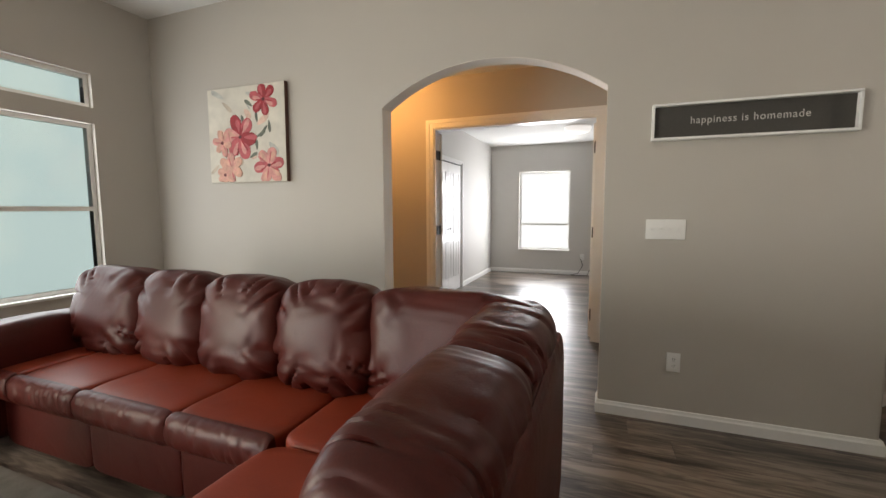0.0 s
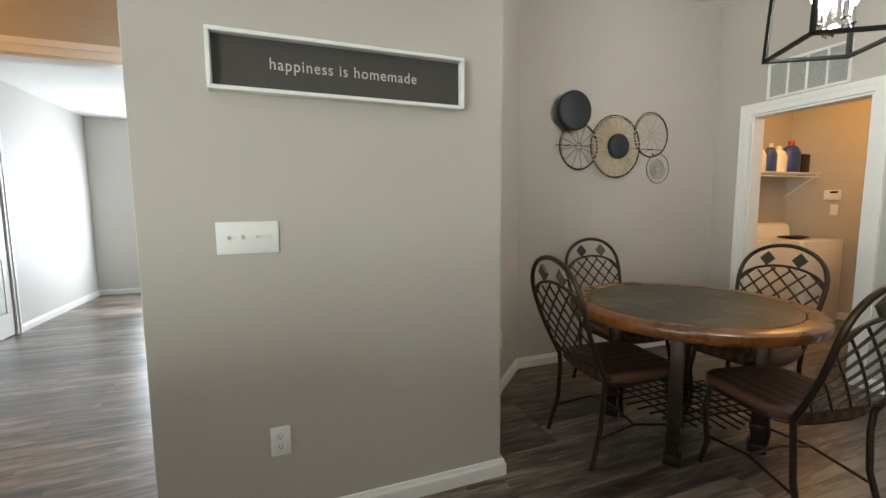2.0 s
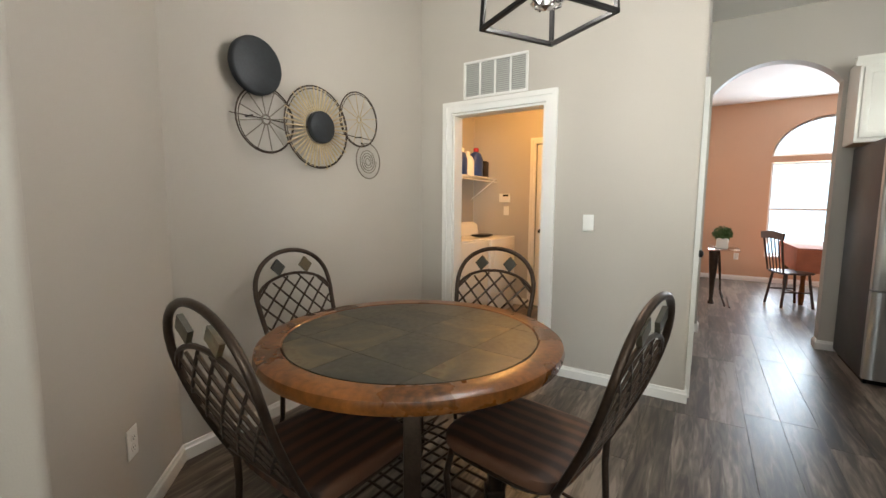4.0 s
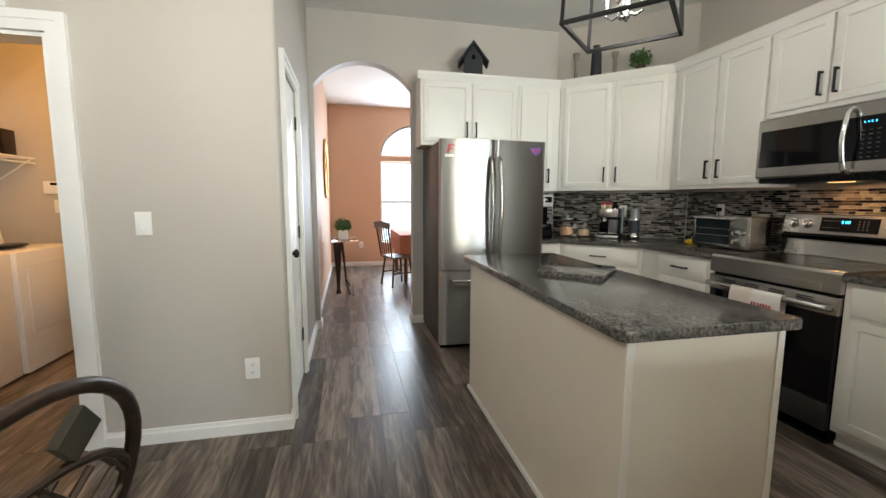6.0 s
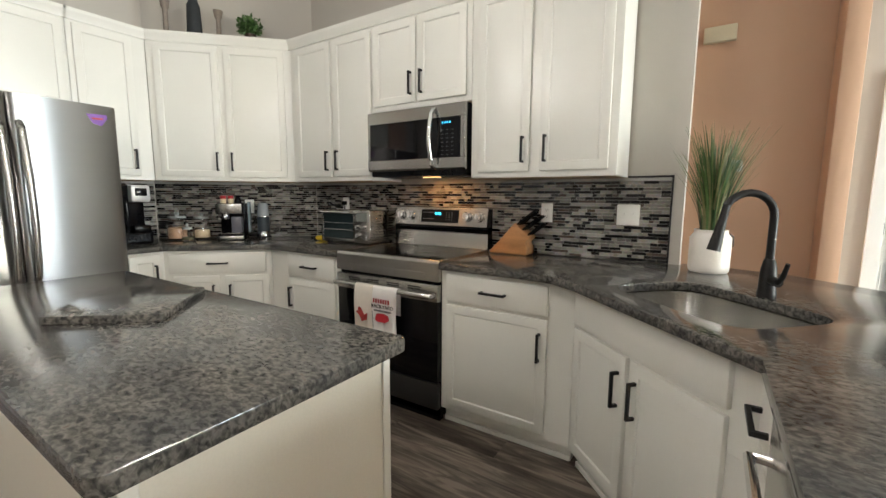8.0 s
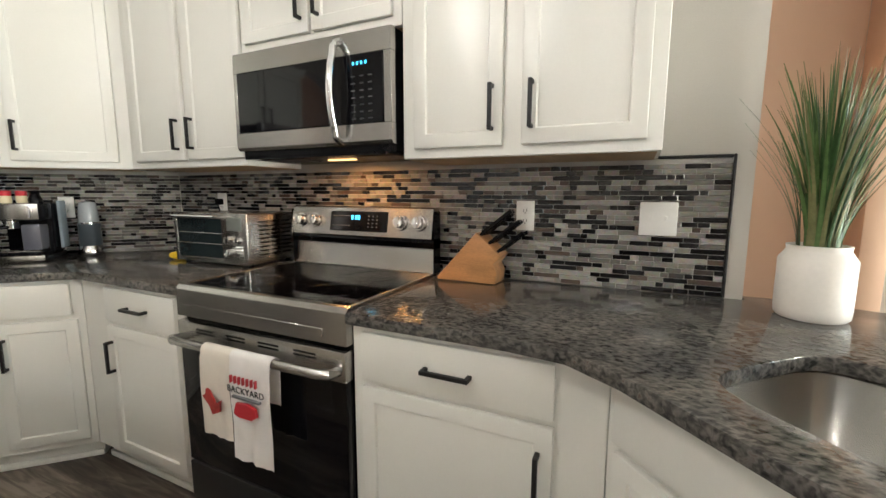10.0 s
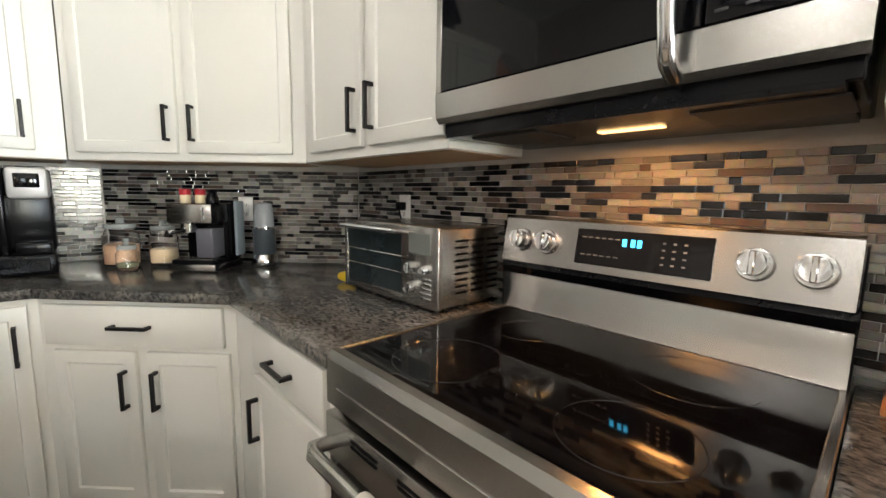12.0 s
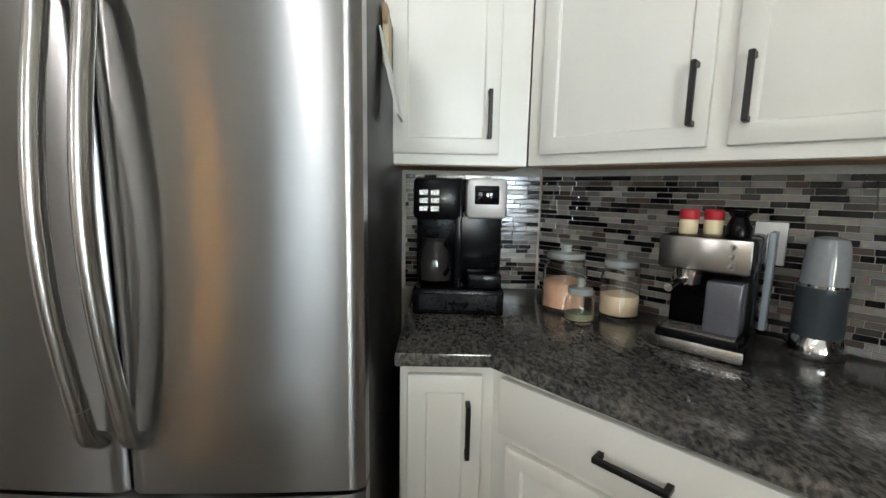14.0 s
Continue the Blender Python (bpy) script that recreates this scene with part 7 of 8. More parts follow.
box(bm, 0.0205, -0.0015, 0.0205, 0.5295, -0.0005, 0.2695)
part("backing", bm, material("grille_backing", (0.28, 0.28, 0.265), 0.7), vt)

# ---- sink plant, shelf-top things ----


def grass_plant(m, label):
    ob = thing("potted_grass", label, "potted plant", m)
    bm = B()
    lathe(bm, [(0.078, 0), (0.085, 0.008), (0.087, 0.03), (0.087, 0.165), (0.074, 0.185), (0.070, 0.192), (0.072, 0.205), (0.064, 0.205), (0.062, 0.18)], n=36)
    part("pot", bm, material("white_crock", (0.78, 0.74, 0.68), 0.3, vary=0.05, scale=10), ob, "white ceramic crock")
    bm = B()
    tube(bm, [(0.075, 0, 0.188), (0.098, 0, 0.17), (0.10, 0.004, 0.13), (0.088, 0.01, 0.11)], 0.004, 6)
    part("wire_clasp", bm, M_IRON, ob)
    r = random.Random(6)
    greens = [material("blade_" + n_, c, 0.5, vary=0.35, scale=20) for n_, c in (("deep", (0.035, 0.085, 0.022)), ("fresh", (0.08, 0.15, 0.04)), ("straw", (0.17, 0.17, 0.07)))]
    for g in range(3):
        bm = B()
        for k in range(80):
            a = r.uniform(0, math.tau)
            r0 = r.uniform(0, 0.045)
            L = r.uniform(0.25, 0.54)
            sp = r.uniform(0.02, 0.17) * (L / 0.4)
            w = r.uniform(0.004, 0.0075)
            side = Vector((-math.sin(a), math.cos(a), 0))
            prev = None
            for q in range(7):
                u = q / 6
                p = Vector((r0 * math.cos(a), r0 * math.sin(a), 0.17)) + Vector((math.cos(a) * sp * u ** 1.8, math.sin(a) * sp * u ** 1.8, L * u - 0.12 * sp * u ** 3))
                ww = w * (1 - u) ** 0.7 + 0.0004
                row = (bm.verts.new(p - side * ww), bm.verts.new(p + Vector((0.0015 * math.cos(a), 0.0015 * math.sin(a), 0.001))), bm.verts.new(p + side * ww))
                if prev:
                    bm.faces.new((prev[0], prev[1], row[1], row[0]))
                    bm.faces.new((prev[1], prev[2], row[2], row[1]))
                prev = row
        tagged(part("blades", bm, greens[g], ob), kind="stuff")
    return ob


grass_plant(pose(2.27, -1.585, 0.922, 0, 0, 200), "tall grass plant in a white crock by the sink")


def bush(ob, cx, cz, r, n, seed, size=0.022):
    rr = random.Random(seed)
    bm = B()
    for k in range(n):
        v = Vector((rr.gauss(0, 1), rr.gauss(0, 1), rr.gauss(0, 1))).normalized() * r * rr.uniform(0.35, 1.05)
        v.z *= 0.8
        c = Vector((cx, 0, cz)) + v
        a, b = Vector((rr.gauss(0, 1), rr.gauss(0, 1), rr.gauss(0, 1))).normalized(), Vector((rr.gauss(0, 1), rr.gauss(0, 1), rr.gauss(0, 1)))
        b = (b - a * b.dot(a)).normalized()
        s = size * rr.uniform(0.6, 1.3)
        q = [bm.verts.new(c + p) for p in (-a * s, b * s * 0.45, a * s, -b * s * 0.45)]
        bm.faces.new((q[0], q[1], q[2]))
        bm.faces.new((q[0], q[2], q[3]))
    return tagged(part("leaves", bm, M_GREEN, ob), kind="stuff")


M_GREEN = material("green_leaf", (0.055, 0.12, 0.03), 0.5, vary=0.5, scale=25)
pl = thing("potted_plant", "small leafy plant in a pot above the cabinets", "potted plant", pose(5.42, -1.285, UT + 0.013))
bm = B()
lathe(bm, [(0.035, 0), (0.045, 0.06), (0.047, 0.065)])
part("pot", bm, M_IRON, pl)
bush(pl, 0, 0.13, 0.095, 420, 3)
bh = thing("birdhouse", "dark wooden birdhouse on top of the cabinets", "birdhouse", pose(5.93, 0.17, UT + 0.013, 0, 0, -104) @ Matrix.Diagonal((1.1, 1.0, 1.33, 1.0)))
M_BIRD = material("black_stained_wood", (0.016, 0.019, 0.022), 0.7, vary=0.3, scale=12, bump=0.2)
bm = B()
prism(bm, [(-0.08, 0), (0.08, 0), (0.08, 0.12), (0, 0.215), (-0.08, 0.12)], lambda u, v, d: (u, d, v), -0.07, 0.07)
part("box", bm, M_BIRD, bh)
for s_ in (-1, 1):
    bm = B()
    prism(bm, [(0, 0.222), (s_ * 0.125, 0.085), (s_ * 0.135, 0.095), (0, 0.24)], lambda u, v, d: (u, d, v), -0.10, 0.10)
    part("roof_board", bm, M_BIRD, bh)
bm = B()
cyl(bm, 0, 0.13, -0.0712, -0.0695, 0.018, None, 18, "y")
part("entrance_hole", bm, M_BLKPLASTIC, bh)
bm = B()
cyl(bm, 0, 0.085, -0.10, -0.07, 0.005, None, 8, "y")
part("perch", bm, M_BIRD, bh)
bm = B()
lathe(bm, [(0.05, 0), (0.055, 0.02), (0.05, 0.10), (0.045, 0.24), (0.032, 0.27), (0.03, 0.30), (0.036, 0.31)])
solid("vase", bm, M_BIRD, "tall black vase on top of the cabinets", "vase", m=pose(5.69, -1.0, UT + 0.013))
for x, y, h_ in ((5.80, -0.85, 0.26), (5.57, -1.12, 0.22)):
    bm = B()
    lathe(bm, [(0.032, 0), (0.035, 0.015), (0.018, 0.03), (0.016, h_ * 0.7), (0.026, h_ * 0.78), (0.034, h_), (0.02, h_ + 0.004)])
    solid("candle_holder", bm, material("weathered_wood", (0.22, 0.18, 0.15), 0.8, vary=0.3, scale=15), "weathered turned candle holder above the cabinets", "candle holder", m=pose(x, y, UT + 0.013), group="candle holders")

# ---- laundry room ----
ws = thing("washing_machine", "white top-loading washing machine in the laundry", "washing machine", pose(4.70, 4.34, 0, 0, 0, 0))
bm = B()
box(bm, 0, -0.66, 0.02, 0.685, -0.02, 0.91, 0.012)
part("cabinet", bm, M_APPL, ws)
bm = B()
prism(bm, [(-0.17, 0.91), (-0.15, 1.03), (-0.12, 1.06), (-0.03, 1.07), (-0.02, 0.91)], lambda u, v, d: (d, u, v), 0.01, 0.675)
part("console", bm, M_APPL, ws)
bm = B()
box(bm, 0.04, -0.64, 0.911, 0.645, -0.20, 0.925, 0.006)
part("lid", bm, M_APPL, ws)
dr = thing("dryer", "white clothes dryer beside the washing machine", "dryer", pose(5.40, 4.34, 0))
bm = B()
box(bm, 0, -0.68, 0.02, 0.685, -0.02, 0.91, 0.012)
part("cabinet", bm, M_APPL, dr)
bm = B()
prism(bm, [(-0.17, 0.91), (-0.15, 1.03), (-0.12, 1.06), (-0.03, 1.07), (-0.02, 0.91)], lambda u, v, d: (d, u, v), 0.01, 0.675)
part("console", bm, M_APPL, dr)
bm = B()
box(bm, 0.08, -0.692, 0.30, 0.60, -0.678, 0.80, 0.01)
part("door", bm, M_APPL, dr)
bm = B()
pillow(bm, (0.12, 0.05, 0.008), (0.36, 0.22, 0.035), 0.8, 28, 10, 0.012, 4.0)
solid("dark_cloth", bm, M_BLKPLASTIC, "dark crumpled cloth on the washing machine", "cloth", m=pose(5.55, 3.86, 0.925))
sh = thing("laundry_shelf", "white wire shelf over the washing machine", "shelf", pose(4.6, 4.355, 1.62))
bm = B()
for k in range(9):
    tube(bm, [(0.0, -0.02 - 0.04 * k, 0.01), (1.66, -0.02 - 0.04 * k, 0.01)], 0.004, 6)
for k in range(12):
    tube(bm, [(0.02 + 0.148 * k, -0.34, 0.01), (0.02 + 0.148 * k, -0.01, 0.01)], 0.004, 6)
tube(bm, [(0.0, -0.345, -0.03), (1.66, -0.345, -0.03)], 0.006, 6)
tube(bm, [(0.0, -0.345, 0.012), (1.66, -0.345, 0.012)], 0.006, 6)
part("wire_deck", bm, M_TRIM, sh)
for x in (0.3, 1.62):
    bm = B()
    tube(bm, [(x, -0.34, 0.0), (x, 0.0, -0.25)], 0.006, 6)
    part("bracket", bm, M_TRIM, sh)


def bottle(x, y, z, r, h, mat, lid, label, wide=1.5):
    ob = thing("detergent_bottle", label, "bottle", pose(x, y, z), "laundry bottles")
    bm = B()
    lathe(bm, [(r * 0.95, 0), (r, 0.01), (r, h * 0.62), (r * 0.7, h * 0.8), (r * 0.35, h * 0.86)], n=20)
    for v in bm.verts:
        v.co.x *= wide
    part("body", bm, mat, ob)
    bm = B()
    lathe(bm, [(r * 0.4, h * 0.86), (r * 0.42, h * 0.98), (r * 0.3, h)], n=16)
    part("cap", bm, lid, ob)


M_BLUE = material("blue_plastic", (0.02, 0.05, 0.20), 0.35, vary=0.15)
bottle(5.40, 4.16, 1.637, 0.066, 0.30, M_WHITE, M_RED, "white detergent bottle with a red cap on the wire shelf")
bottle(5.57, 4.14, 1.637, 0.056, 0.32, M_BLUE, M_WHITE, "navy softener bottle with a white cap")
bottle(5.74, 4.16, 1.637, 0.073, 0.30, M_WHITE, M_WHITE, "white bleach jug on the wire shelf")
bottle(5.94, 4.15, 1.637, 0.080, 0.365, M_BLUE, M_RED, "large blue detergent jug with a red cap")
bm = B()
box(bm, -0.07, -0.05, 0, 0.07, 0.05, 0.22, 0.004)
solid("storage_basket", bm, M_IRON, "dark basket at the shelf end", "basket", m=pose(6.155, 4.16, 1.637))
al = thing("alarm_keypad", "white alarm keypad on the laundry wall", "keypad", pose(6.279, 3.89, 1.385, 0, 0, -90))
bm = B()
box(bm, -0.075, -0.028, -0.055, 0.075, 0, 0.055, 0.006)
part("body", bm, M_WHITE, al)
bm = B()
box(bm, -0.02, -0.030, 0.02, 0.055, -0.027, 0.042, 0.001, 1)
part("screen", bm, M_GLOSSBLK, al)
plate(pose(6.279, 3.87, 1.22, 0, 0, -90), 0.075, 0.118, "rocker", "white switch under the alarm keypad")

# ---- dining room beyond the arch ----
cs = thing("console_table", "glass-topped iron console table in the corridor", "console table", pose(7.9, 1.43, 0))
bm = B()
box(bm, -0.45, -0.17, 0.735, 0.45, 0.17, 0.747, 0.003)
part("glass_top", bm, M_GLASS, cs)
for s_ in (-1, 1):
    bm = B()
    tube(bm, [(s_ * 0.30, 0.05, 0.735), (s_ * 0.20, 0.02, 0.45), (s_ * 0.10, 0, 0.15), (s_ * 0.30, -0.05, 0.012)], 0.012, 8)
    part("leg", bm, M_IRON, cs)
bm = B()
lathe(bm, [(0.035, 0), (0.04, 0.01), (0.022, 0.06), (0.034, 0.30), (0.056, 0.62), (0.060, 0.70), (0.045, 0.734)], -0.16, 0.10, 0)
part("pedestal", bm, M_IRON, cs)
bm = B()
tube(bm, [(-0.35, -0.1, 0.01), (0.35, -0.1, 0.01)], 0.01, 6)
part("foot_bar", bm, M_IRON, cs)
pp = thing("potted_plant", "round green plant in a white square pot", "potted plant", pose(7.75, 1.45, 0.748))
bm = B()
box(bm, -0.065, -0.065, 0, 0.065, 0.065, 0.13, 0.008)
part("pot", bm, M_WHITE, pp)
bush(pp, 0, 0.19, 0.115, 900, 8, 0.018)
mi = thing("wall_mirror", "oval gold-framed mirror on the corridor wall", "mirror", pose(8.5, Y_HALL - 0.001, 1.75) @ Matrix.Diagonal((1.5, 1.0, 1.1, 1.0)))
bm = B()
tube(bm, [(0.22 * math.cos(a), -0.02, 0.38 * math.sin(a)) for a in [math.tau * k / 36 for k in range(36)]], 0.022, 8, True)
part("frame", bm, material("gold_leaf", (0.55, 0.33, 0.10), 0.35, 0.9, vary=0.2, scale=20), mi, "gold frame")
bm = B()
prism(bm, [(0.21 * math.cos(math.tau * k / 36), 0.37 * math.sin(math.tau * k / 36)) for k in range(36)], lambda u, v, d: (u, d, v), -0.014, -0.002)
part("glass", bm, material("mirror", (0.85, 0.85, 0.85), 0.03, 1.0, vary=0.0, bump=0), mi, smooth=False)
dt = thing("formal_table", "dining table under a peach cloth by the window", "dining table", pose(8.95, 0.10, 0))
bm = B()
box(bm, -0.75, -0.5, 0.72, 0.75, 0.5, 0.75, 0.01)
part("tabletop", bm, M_RIM, dt)
for sx in (-1, 1):
    for sy in (-1, 1):
        bm = B()
        lathe(bm, [(0.025, 0), (0.035, 0.1), (0.025, 0.3), (0.04, 0.6), (0.04, 0.72)], sx * 0.65, sy * 0.42, 0, 12)
        part("leg", bm, M_RIM, dt)
cloth = B()
box(cloth, -0.77, -0.52, 0.752, 0.77, 0.52, 0.757, 0.002, 1)
for s_ in (-1, 1):
    box(cloth, s_ * 0.768 - 0.003, -0.52, 0.44, s_ * 0.768 + 0.003, 0.52, 0.755, 0.002, 1)
    box(cloth, -0.77, s_ * 0.518 - 0.003, 0.44, 0.77, s_ * 0.518 + 0.003, 0.755, 0.002, 1)
solid("tablecloth", cloth, material("rust_cloth", (0.42, 0.16, 0.10), 0.9, vary=0.2, scale=8), "rust-coloured tablecloth over the dining table", "tablecloth", m=pose(8.95, 0.10, 0))


def windsor(m):
    ob = thing("windsor_chair", "dark spindle-back windsor chair", "chair", m, "chairs in the dining room")
    M_W = material("dark_walnut", (0.045, 0.022, 0.012), 0.35, vary=0.3) if "dark_walnut" not in bpy.data.materials else bpy.data.materials["dark_walnut"]
    bm = B()
    pillow(bm, (0, 0, 0.445), (0.42, 0.44, 0.04), 0.6, 28, 10)
    part("seat", bm, M_W, ob)
    for sx in (-1, 1):
        for sy in (-1, 1):
            bm = B()
            tube(bm, [(sx * 0.13, sy * 0.14, 0.435), (sx * 0.18, sy * 0.18, 0.0)], 0.016, 8)
            part("leg", bm, M_W, ob)
    for k in range(6):
        u = -0.17 + 0.068 * k
        bm = B()
        tube(bm, [(-0.18, u, 0.45), (-0.25, u * 1.15, 0.92)], 0.008 if 0 < k < 5 else 0.013, 6)
        part("spindle", bm, M_W, ob)
    bm = B()
    prism(bm, [(-0.23, 0.87), (-0.25, 0.96), (0, 0.985), (0.25, 0.96), (0.23, 0.87), (0, 0.885)], lambda u, v, d: (d, u, v), -0.262, -0.24)
    part("top_rail", bm, M_W, ob)
    bm = B()
    tube(bm, [(0, -0.16, 0.2), (0, 0.16, 0.2)], 0.01, 6)
    tube(bm, [(-0.155, -0.16, 0.2), (0.155, -0.16, 0.2)], 0.01, 6)
    tube(bm, [(-0.155, 0.16, 0.2), (0.155, 0.16, 0.2)], 0.01, 6)
    part("stretcher", bm, M_W, ob)
    return ob


w1 = windsor(pose(8.16, 0.67, 0, 0, 0, -68))
copy_thing(w1, pose(9.2, -0.72, 0, 0, 0, 90))

# ---- far room and bedroom ----
ch = thing("door_chime", "cream door chime box high on the peach wall", "door chime", pose(2.32, Y_SOUTH + 0.001, 2.56, 0, 0, 180))
bm = B()
box(bm, -0.11, -0.05, -0.06, 0.11, 0, 0.06, 0.008)
part("cover", bm, material("cream_plastic", (0.66, 0.58, 0.42), 0.5), ch)
th = thing("thermostat", "white thermostat on the peach wall", "thermostat", pose(2.16, Y_SOUTH + 0.001, 1.53, 0, 0, 180))
bm = B()
box(bm, -0.065, -0.025, -0.045, 0.065, 0, 0.045, 0.006)
part("cover", bm, M_WHITE, th)
bm = B()
box(bm, -0.04, -0.027, -0.01, 0.04, -0.024, 0.03, 0.001, 1)
part("screen", bm, material("lcd_green", (0.20, 0.22, 0.18), 0.3, bump=0), th)
ds = thing("dresser", "dark wooden dresser in the unlit bedroom", "dresser", pose(0.2, -5.9, 0))
M_DARKWOOD = material("dark_stained_wood", (0.02, 0.013, 0.011), 0.4, vary=0.3, scale=5)
bm = B()
box(bm, 0, 0, 0.06, 1.3, 0.5, 1.1, 0.01)
part("carcass", bm, M_DARKWOOD, ds)
for j in range(3):
    bm = B()
    box(bm, 0.04, 0.5, 0.12 + 0.32 * j, 1.26, 0.52, 0.42 + 0.32 * j, 0.005)
    part("drawer_front", bm, M_DARKWOOD, ds)
cll = thing("ceiling_light", "round frosted ceiling light in the bedroom", "ceiling light", pose(-0.35, 6.9, 2.60))
bm = B()
lathe(bm, [(0.10, -0.11), (0.17, -0.085), (0.20, -0.04), (0.20, -0.025)], n=32)
part("bowl", bm, material("frosted_bowl", (0.85, 0.85, 0.83), 0.4, bump=0, glow=1.2, glow_colour=(1, 1, 0.98)), cll, "frosted glass bowl")
bm = B()
lathe(bm, [(0.18, -0.0245), (0.18, -0.001)], n=32)
part("pan", bm, M_TRIM, cll)
bm = B()
tube(bm, [(-0.33, 8.52, 0.33), (-0.28, 8.50, 0.2), (-0.36, 8.47, 0.05), (-0.5, 8.42, 0.012), (-0.2, 8.40, 0.012), (-0.1, 8.45, 0.25), (-0.05, 8.5, 0.3)], 0.006, 6)
solid("cable", bm, M_BLKPLASTIC, "black loose cable by the bedroom outlet", "cable")
# lamp fixtures that light the hall and the laundry
for nm, x, y, z in (("hall", -2.35, 3.5, 2.70), ("laundry", 5.3, 3.3, 2.62)):
    lf_ = thing("ceiling_light", "small round ceiling light in the " + nm, "ceiling light", pose(x, y, z))
    bm = B()
    lathe(bm, [(0.15, -0.03), (0.15, -0.001)], n=28)
    part("pan", bm, M_TRIM, lf_)


# ---- backsplash mosaic ----
ROW, GAP = 0.0178, 0.0020
splash = {}


def run(name, origin, direction, normal, length, z0, z1, label, parts, near):
    """A strip mosaic along a wall: grout bed and tile strips; near(u): pieces that become parts."""
    d, nrm = Vector((*direction, 0)), Vector((*normal, 0))
    o = Vector((*origin, 0))
    bm = B()
    prism(bm, [(0, z0), (length, z0), (length, z1), (0, z1)], lambda u, v, k: o + d * u + nrm * k + Vector((0, 0, v)), 0.0005, 0.005)
    bed_ = solid(name, bm, M_GROUT, label, "backsplash", "structure", smooth=False)
    rr = random.Random(len(name))
    vs, fs = [], []
    z = z0 + 0.001
    made = 0
    while z + ROW - GAP <= z1 + 1e-6:
        u = 0.0
        while u < length - 0.008:
            L = rr.choice((0.026, 0.036, 0.048, 0.048, 0.060, 0.075, 0.10))
            e_ = min(u + L - GAP, length)
            h0, t_ = z, 0.0085 + rr.uniform(0, 0.0015)
            if parts and made < parts and near(u, z):
                q = new("tile", strip_mesh(round(e_ - u, 3)))
                a = o + d * u + nrm * 0.005 + Vector((0, 0, z))
                q.matrix_basis = Matrix(((d.x, nrm.x, 0, a.x), (d.y, nrm.y, 0, a.y), (0, 0, 1, a.z), (0, 0, 0, 1)))
                q.parent = bed_
                made += 1
            else:
                i = len(vs)
                for dep, g in ((0.005, 0.0), (t_ - 0.001, 0.0), (t_, 0.0012)):
                    for uu, zz in ((u + g, z + g), (e_ - g, z + g), (e_ - g, z + ROW - GAP - g), (u + g, z + ROW - GAP - g)):
                        vs.append(tuple(o + d * uu + nrm * dep + Vector((0, 0, zz))))
                fs.append((i + 8, i + 9, i + 10, i + 11))
                for b_ in (0, 4):
                    for k in range(4):
                        fs.append((i + b_ + k, i + b_ + (k + 1) % 4, i + b_ + 4 + (k + 1) % 4, i + b_ + 4 + k))
            u = e_ + GAP
        z += ROW
    me = bpy.data.meshes.new("tile_strips")
    me.from_pydata(vs, [], fs)
    me.materials.append(M_TILE)
    bmf = B()
    bmf.from_mesh(me)
    bmesh.ops.recalc_face_normals(bmf, faces=bmf.faces)
    bmf.to_mesh(me)
    bmf.free()
    rest = new("tile_strips", me)
    rest.parent = bed_
    tagged(rest, "grey and black glass mosaic strips", "", "", "stuff")
    return bed_


def strip_mesh(L):
    if L not in splash:
        bm = B()
        vs = []
        for dep, g in ((0.0, 0.0), (0.0032, 0.0), (0.0042, 0.0012)):
            vs.append([bm.verts.new(p) for p in ((g, dep, g), (L - g, dep, g), (L - g, dep, ROW - GAP - g), (g, dep, ROW - GAP - g))])
        bm.faces.new(vs[2])
        for a, b in zip(vs, vs[1:]):
            for k in range(4):
                bm.faces.new((a[k], a[(k + 1) % 4], b[(k + 1) % 4], b[k]))
        bmesh.ops.recalc_face_normals(bm, faces=bm.faces)
        me = bpy.data.meshes.new("tile")
        bm.to_mesh(me)
        bm.free()
        me.materials.append(M_TILE)
        splash[L] = me
    return splash[L]


run("backsplash_range", (2.462, Y_RANGE), (1, 0), (0, 1), 2.772, 0.922, UB - 0.002, "grey and black strip mosaic behind the range", 300, lambda u, z: 0.3 < u < 1.9 and z > 1.0)
run("backsplash_corner", (5.246, Y_RANGE + 0.004), (0.7071, 0.7071), (-0.7071, 0.7071), 1.272, 0.922, UB - 0.002, "grey and black strip mosaic across the corner", 0, None)
run("backsplash_side", (X_FR, -0.822), (0, 1), (-1, 0), 0.52, 0.922, UB - 0.002, "grey and black strip mosaic beside the fridge", 0, None)
bm = B()
box(bm, 2.452, Y_RANGE + 0.0005, 0.922, 2.461, Y_RANGE + 0.012, UB + 0.01, 0.002, 1)
box(bm, 2.461, Y_RANGE + 0.0005, UB - 0.001, 2.678, Y_RANGE + 0.012, UB + 0.009, 0.002, 1)
solid("trim_backsplash_edge", bm, M_BLACK, "black metal edge trim of the backsplash", "trim", "structure")

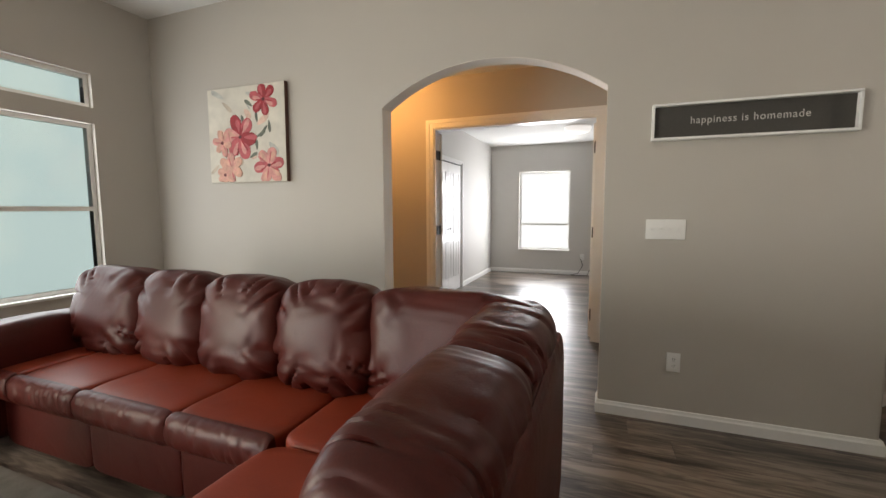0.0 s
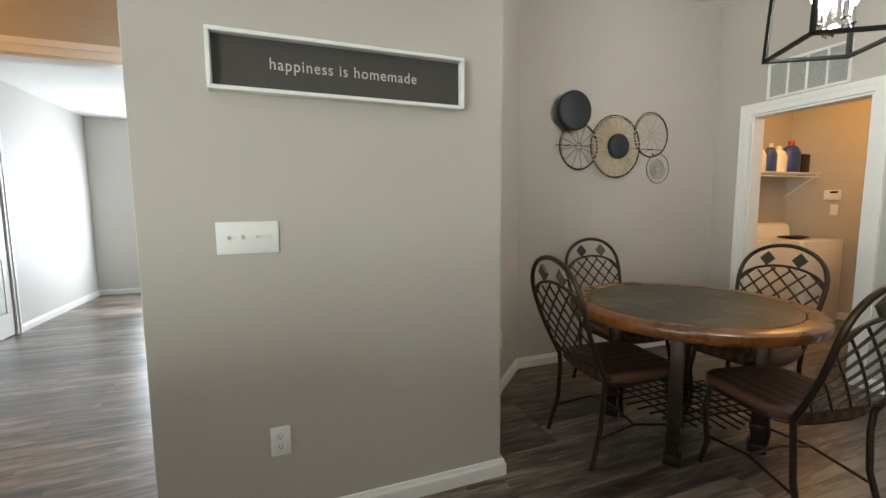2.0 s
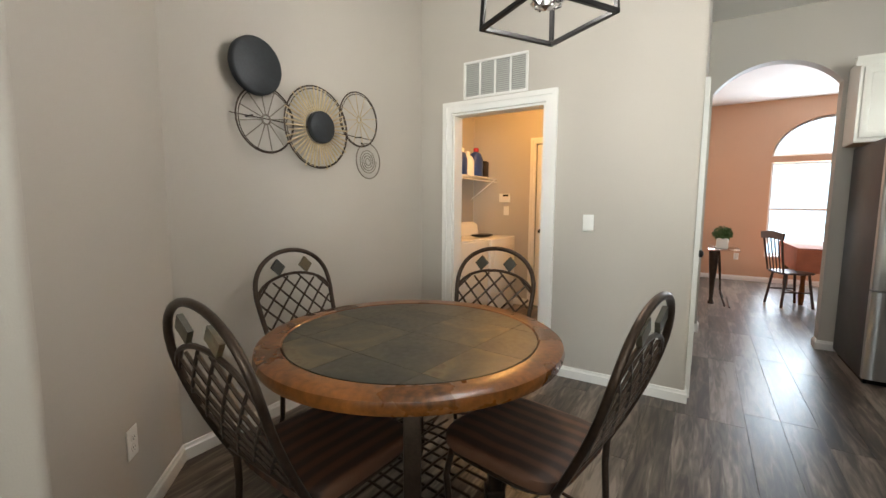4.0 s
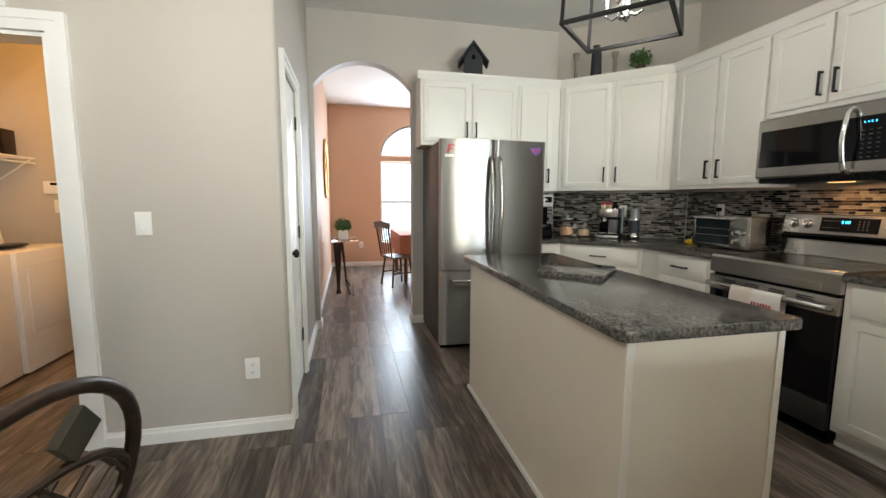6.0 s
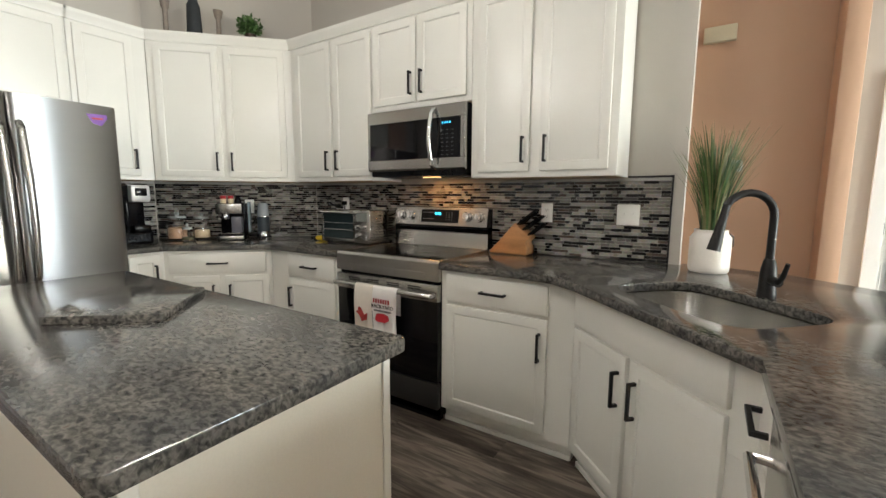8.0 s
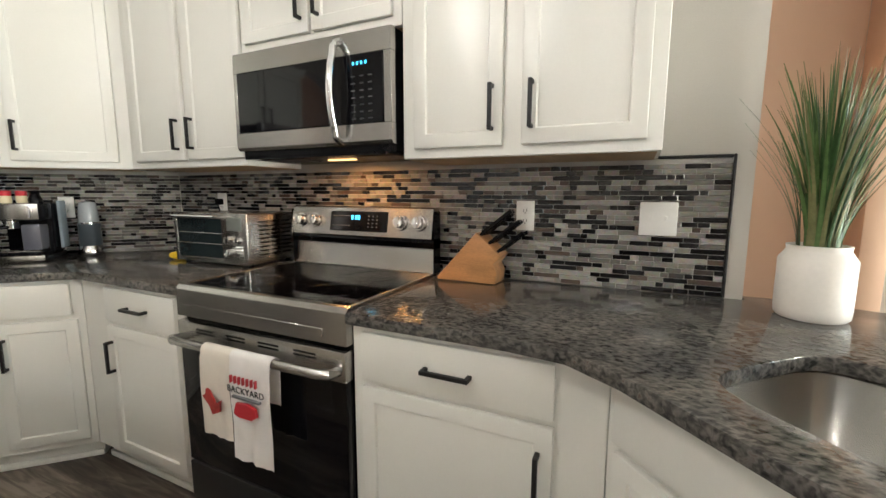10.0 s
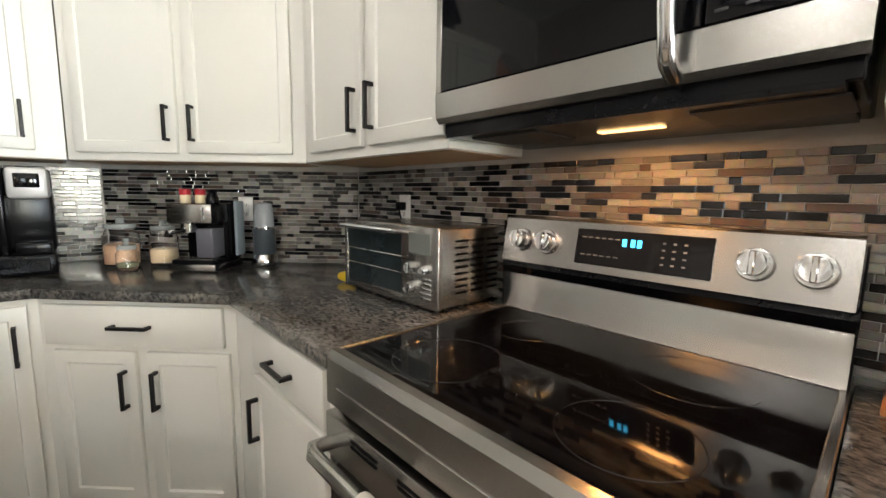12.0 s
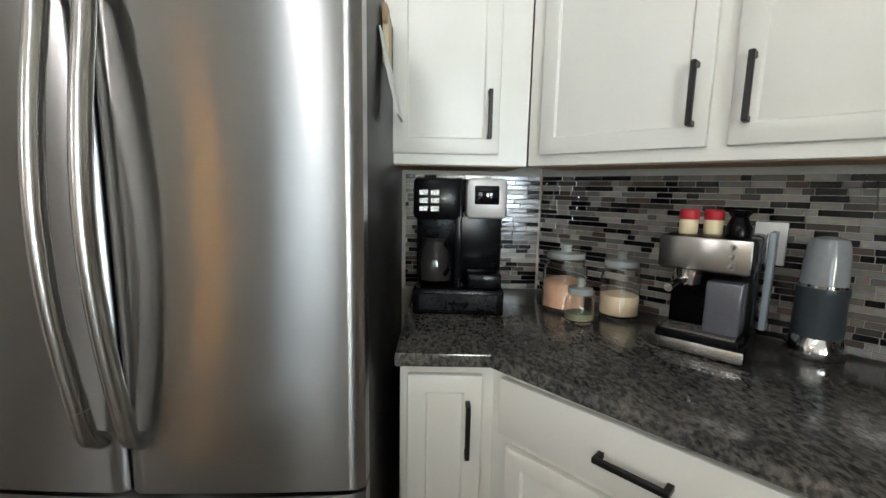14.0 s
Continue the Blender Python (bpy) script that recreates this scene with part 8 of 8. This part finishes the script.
# ---- floor planks ----
bm = B()
for a in [(X_LEFT - 0.14, Y_SOUTH - T, X_FR + 0.14, 3.94), (X_FR + 0.14, -2.4, 10.3, 1.9), (-3.72, 3.94, 0.25, 4.32), (-2.95, 4.32, 1.42, 8.66), (X_LAUN + T, 3.94, 6.4, 4.72), (-0.9, -6.2, 2.6, Y_SOUTH - T)]:
    box(bm, a[0], a[1], -0.12, a[2], a[3], -0.004)
floor = solid("floor", bm, material("plank_joint", (0.03, 0.025, 0.02), 0.8), "grey-brown vinyl plank floor", "floor", "structure", smooth=False)
PL, PW = 1.22, 0.18
rest_v, rest_f = [], []
rnd = random.Random(4)
unit = {}


def plank_mesh(L):
    key = round(L, 2)
    if key not in unit:
        bm = B()
        box(bm, 0, 0, -0.004, key - 0.0007, PW - 0.0007, 0.0, 0.0008, 1)
        finish(bm, False)
        me = bpy.data.meshes.new("plank")
        bm.to_mesh(me)
        bm.free()
        me.materials.append(M_PLANK)
        unit[key] = me
    return unit[key]


count = 0
rooms = [(X_LEFT, Y_SOUTH - T, X_FR + 0.14, 3.94), (X_FR + 0.14, -2.4, 10.15, 1.715), (-3.6, 3.94, 0.25, 4.32), (-2.85, 4.32, 1.3, 8.54), (X_LAUN + T, 3.94, 6.28, 4.6), (-0.8, -6.1, 2.5, Y_SOUTH - T)]
for x0, y0, x1, y1 in rooms:
    row = 0
    y = y0
    while y < y1 - 0.01:
        x = x0 - rnd.choice((0.0, 0.31, 0.52, 0.74, 0.93))
        while x < x1 - 0.01:
            a, b = max(x, x0), min(x + PL, x1)
            near = -1.6 < (a + b) / 2 < 6.2 and -0.2 < y < 3.0 and count < 300
            if b - a > 0.02:
                if near:
                    ob = new("plank", plank_mesh(b - a))
                    ob.location = (a, y, 0)
                    ob.parent = floor
                    count += 1
                else:
                    i = len(rest_v)
                    w = min(PW - 0.0007, y1 - y)
                    for z in (-0.004, 0.0):
                        rest_v += [(a, y, z), (b - 0.0007, y, z), (b - 0.0007, y + w, z), (a, y + w, z)]
                    rest_f += [(i + 4, i + 5, i + 6, i + 7), (i, i + 1, i + 5, i + 4), (i + 1, i + 2, i + 6, i + 5), (i + 2, i + 3, i + 7, i + 6), (i + 3, i, i + 4, i + 7)]
            x += PL
        y += PW
me = bpy.data.meshes.new("planks")
me.from_pydata(rest_v, [], rest_f)
me.materials.append(M_PLANK)
planks = new("planks", me)
planks.parent = floor
tagged(planks, "grey-brown vinyl planks of the further floor", "", "", "stuff")
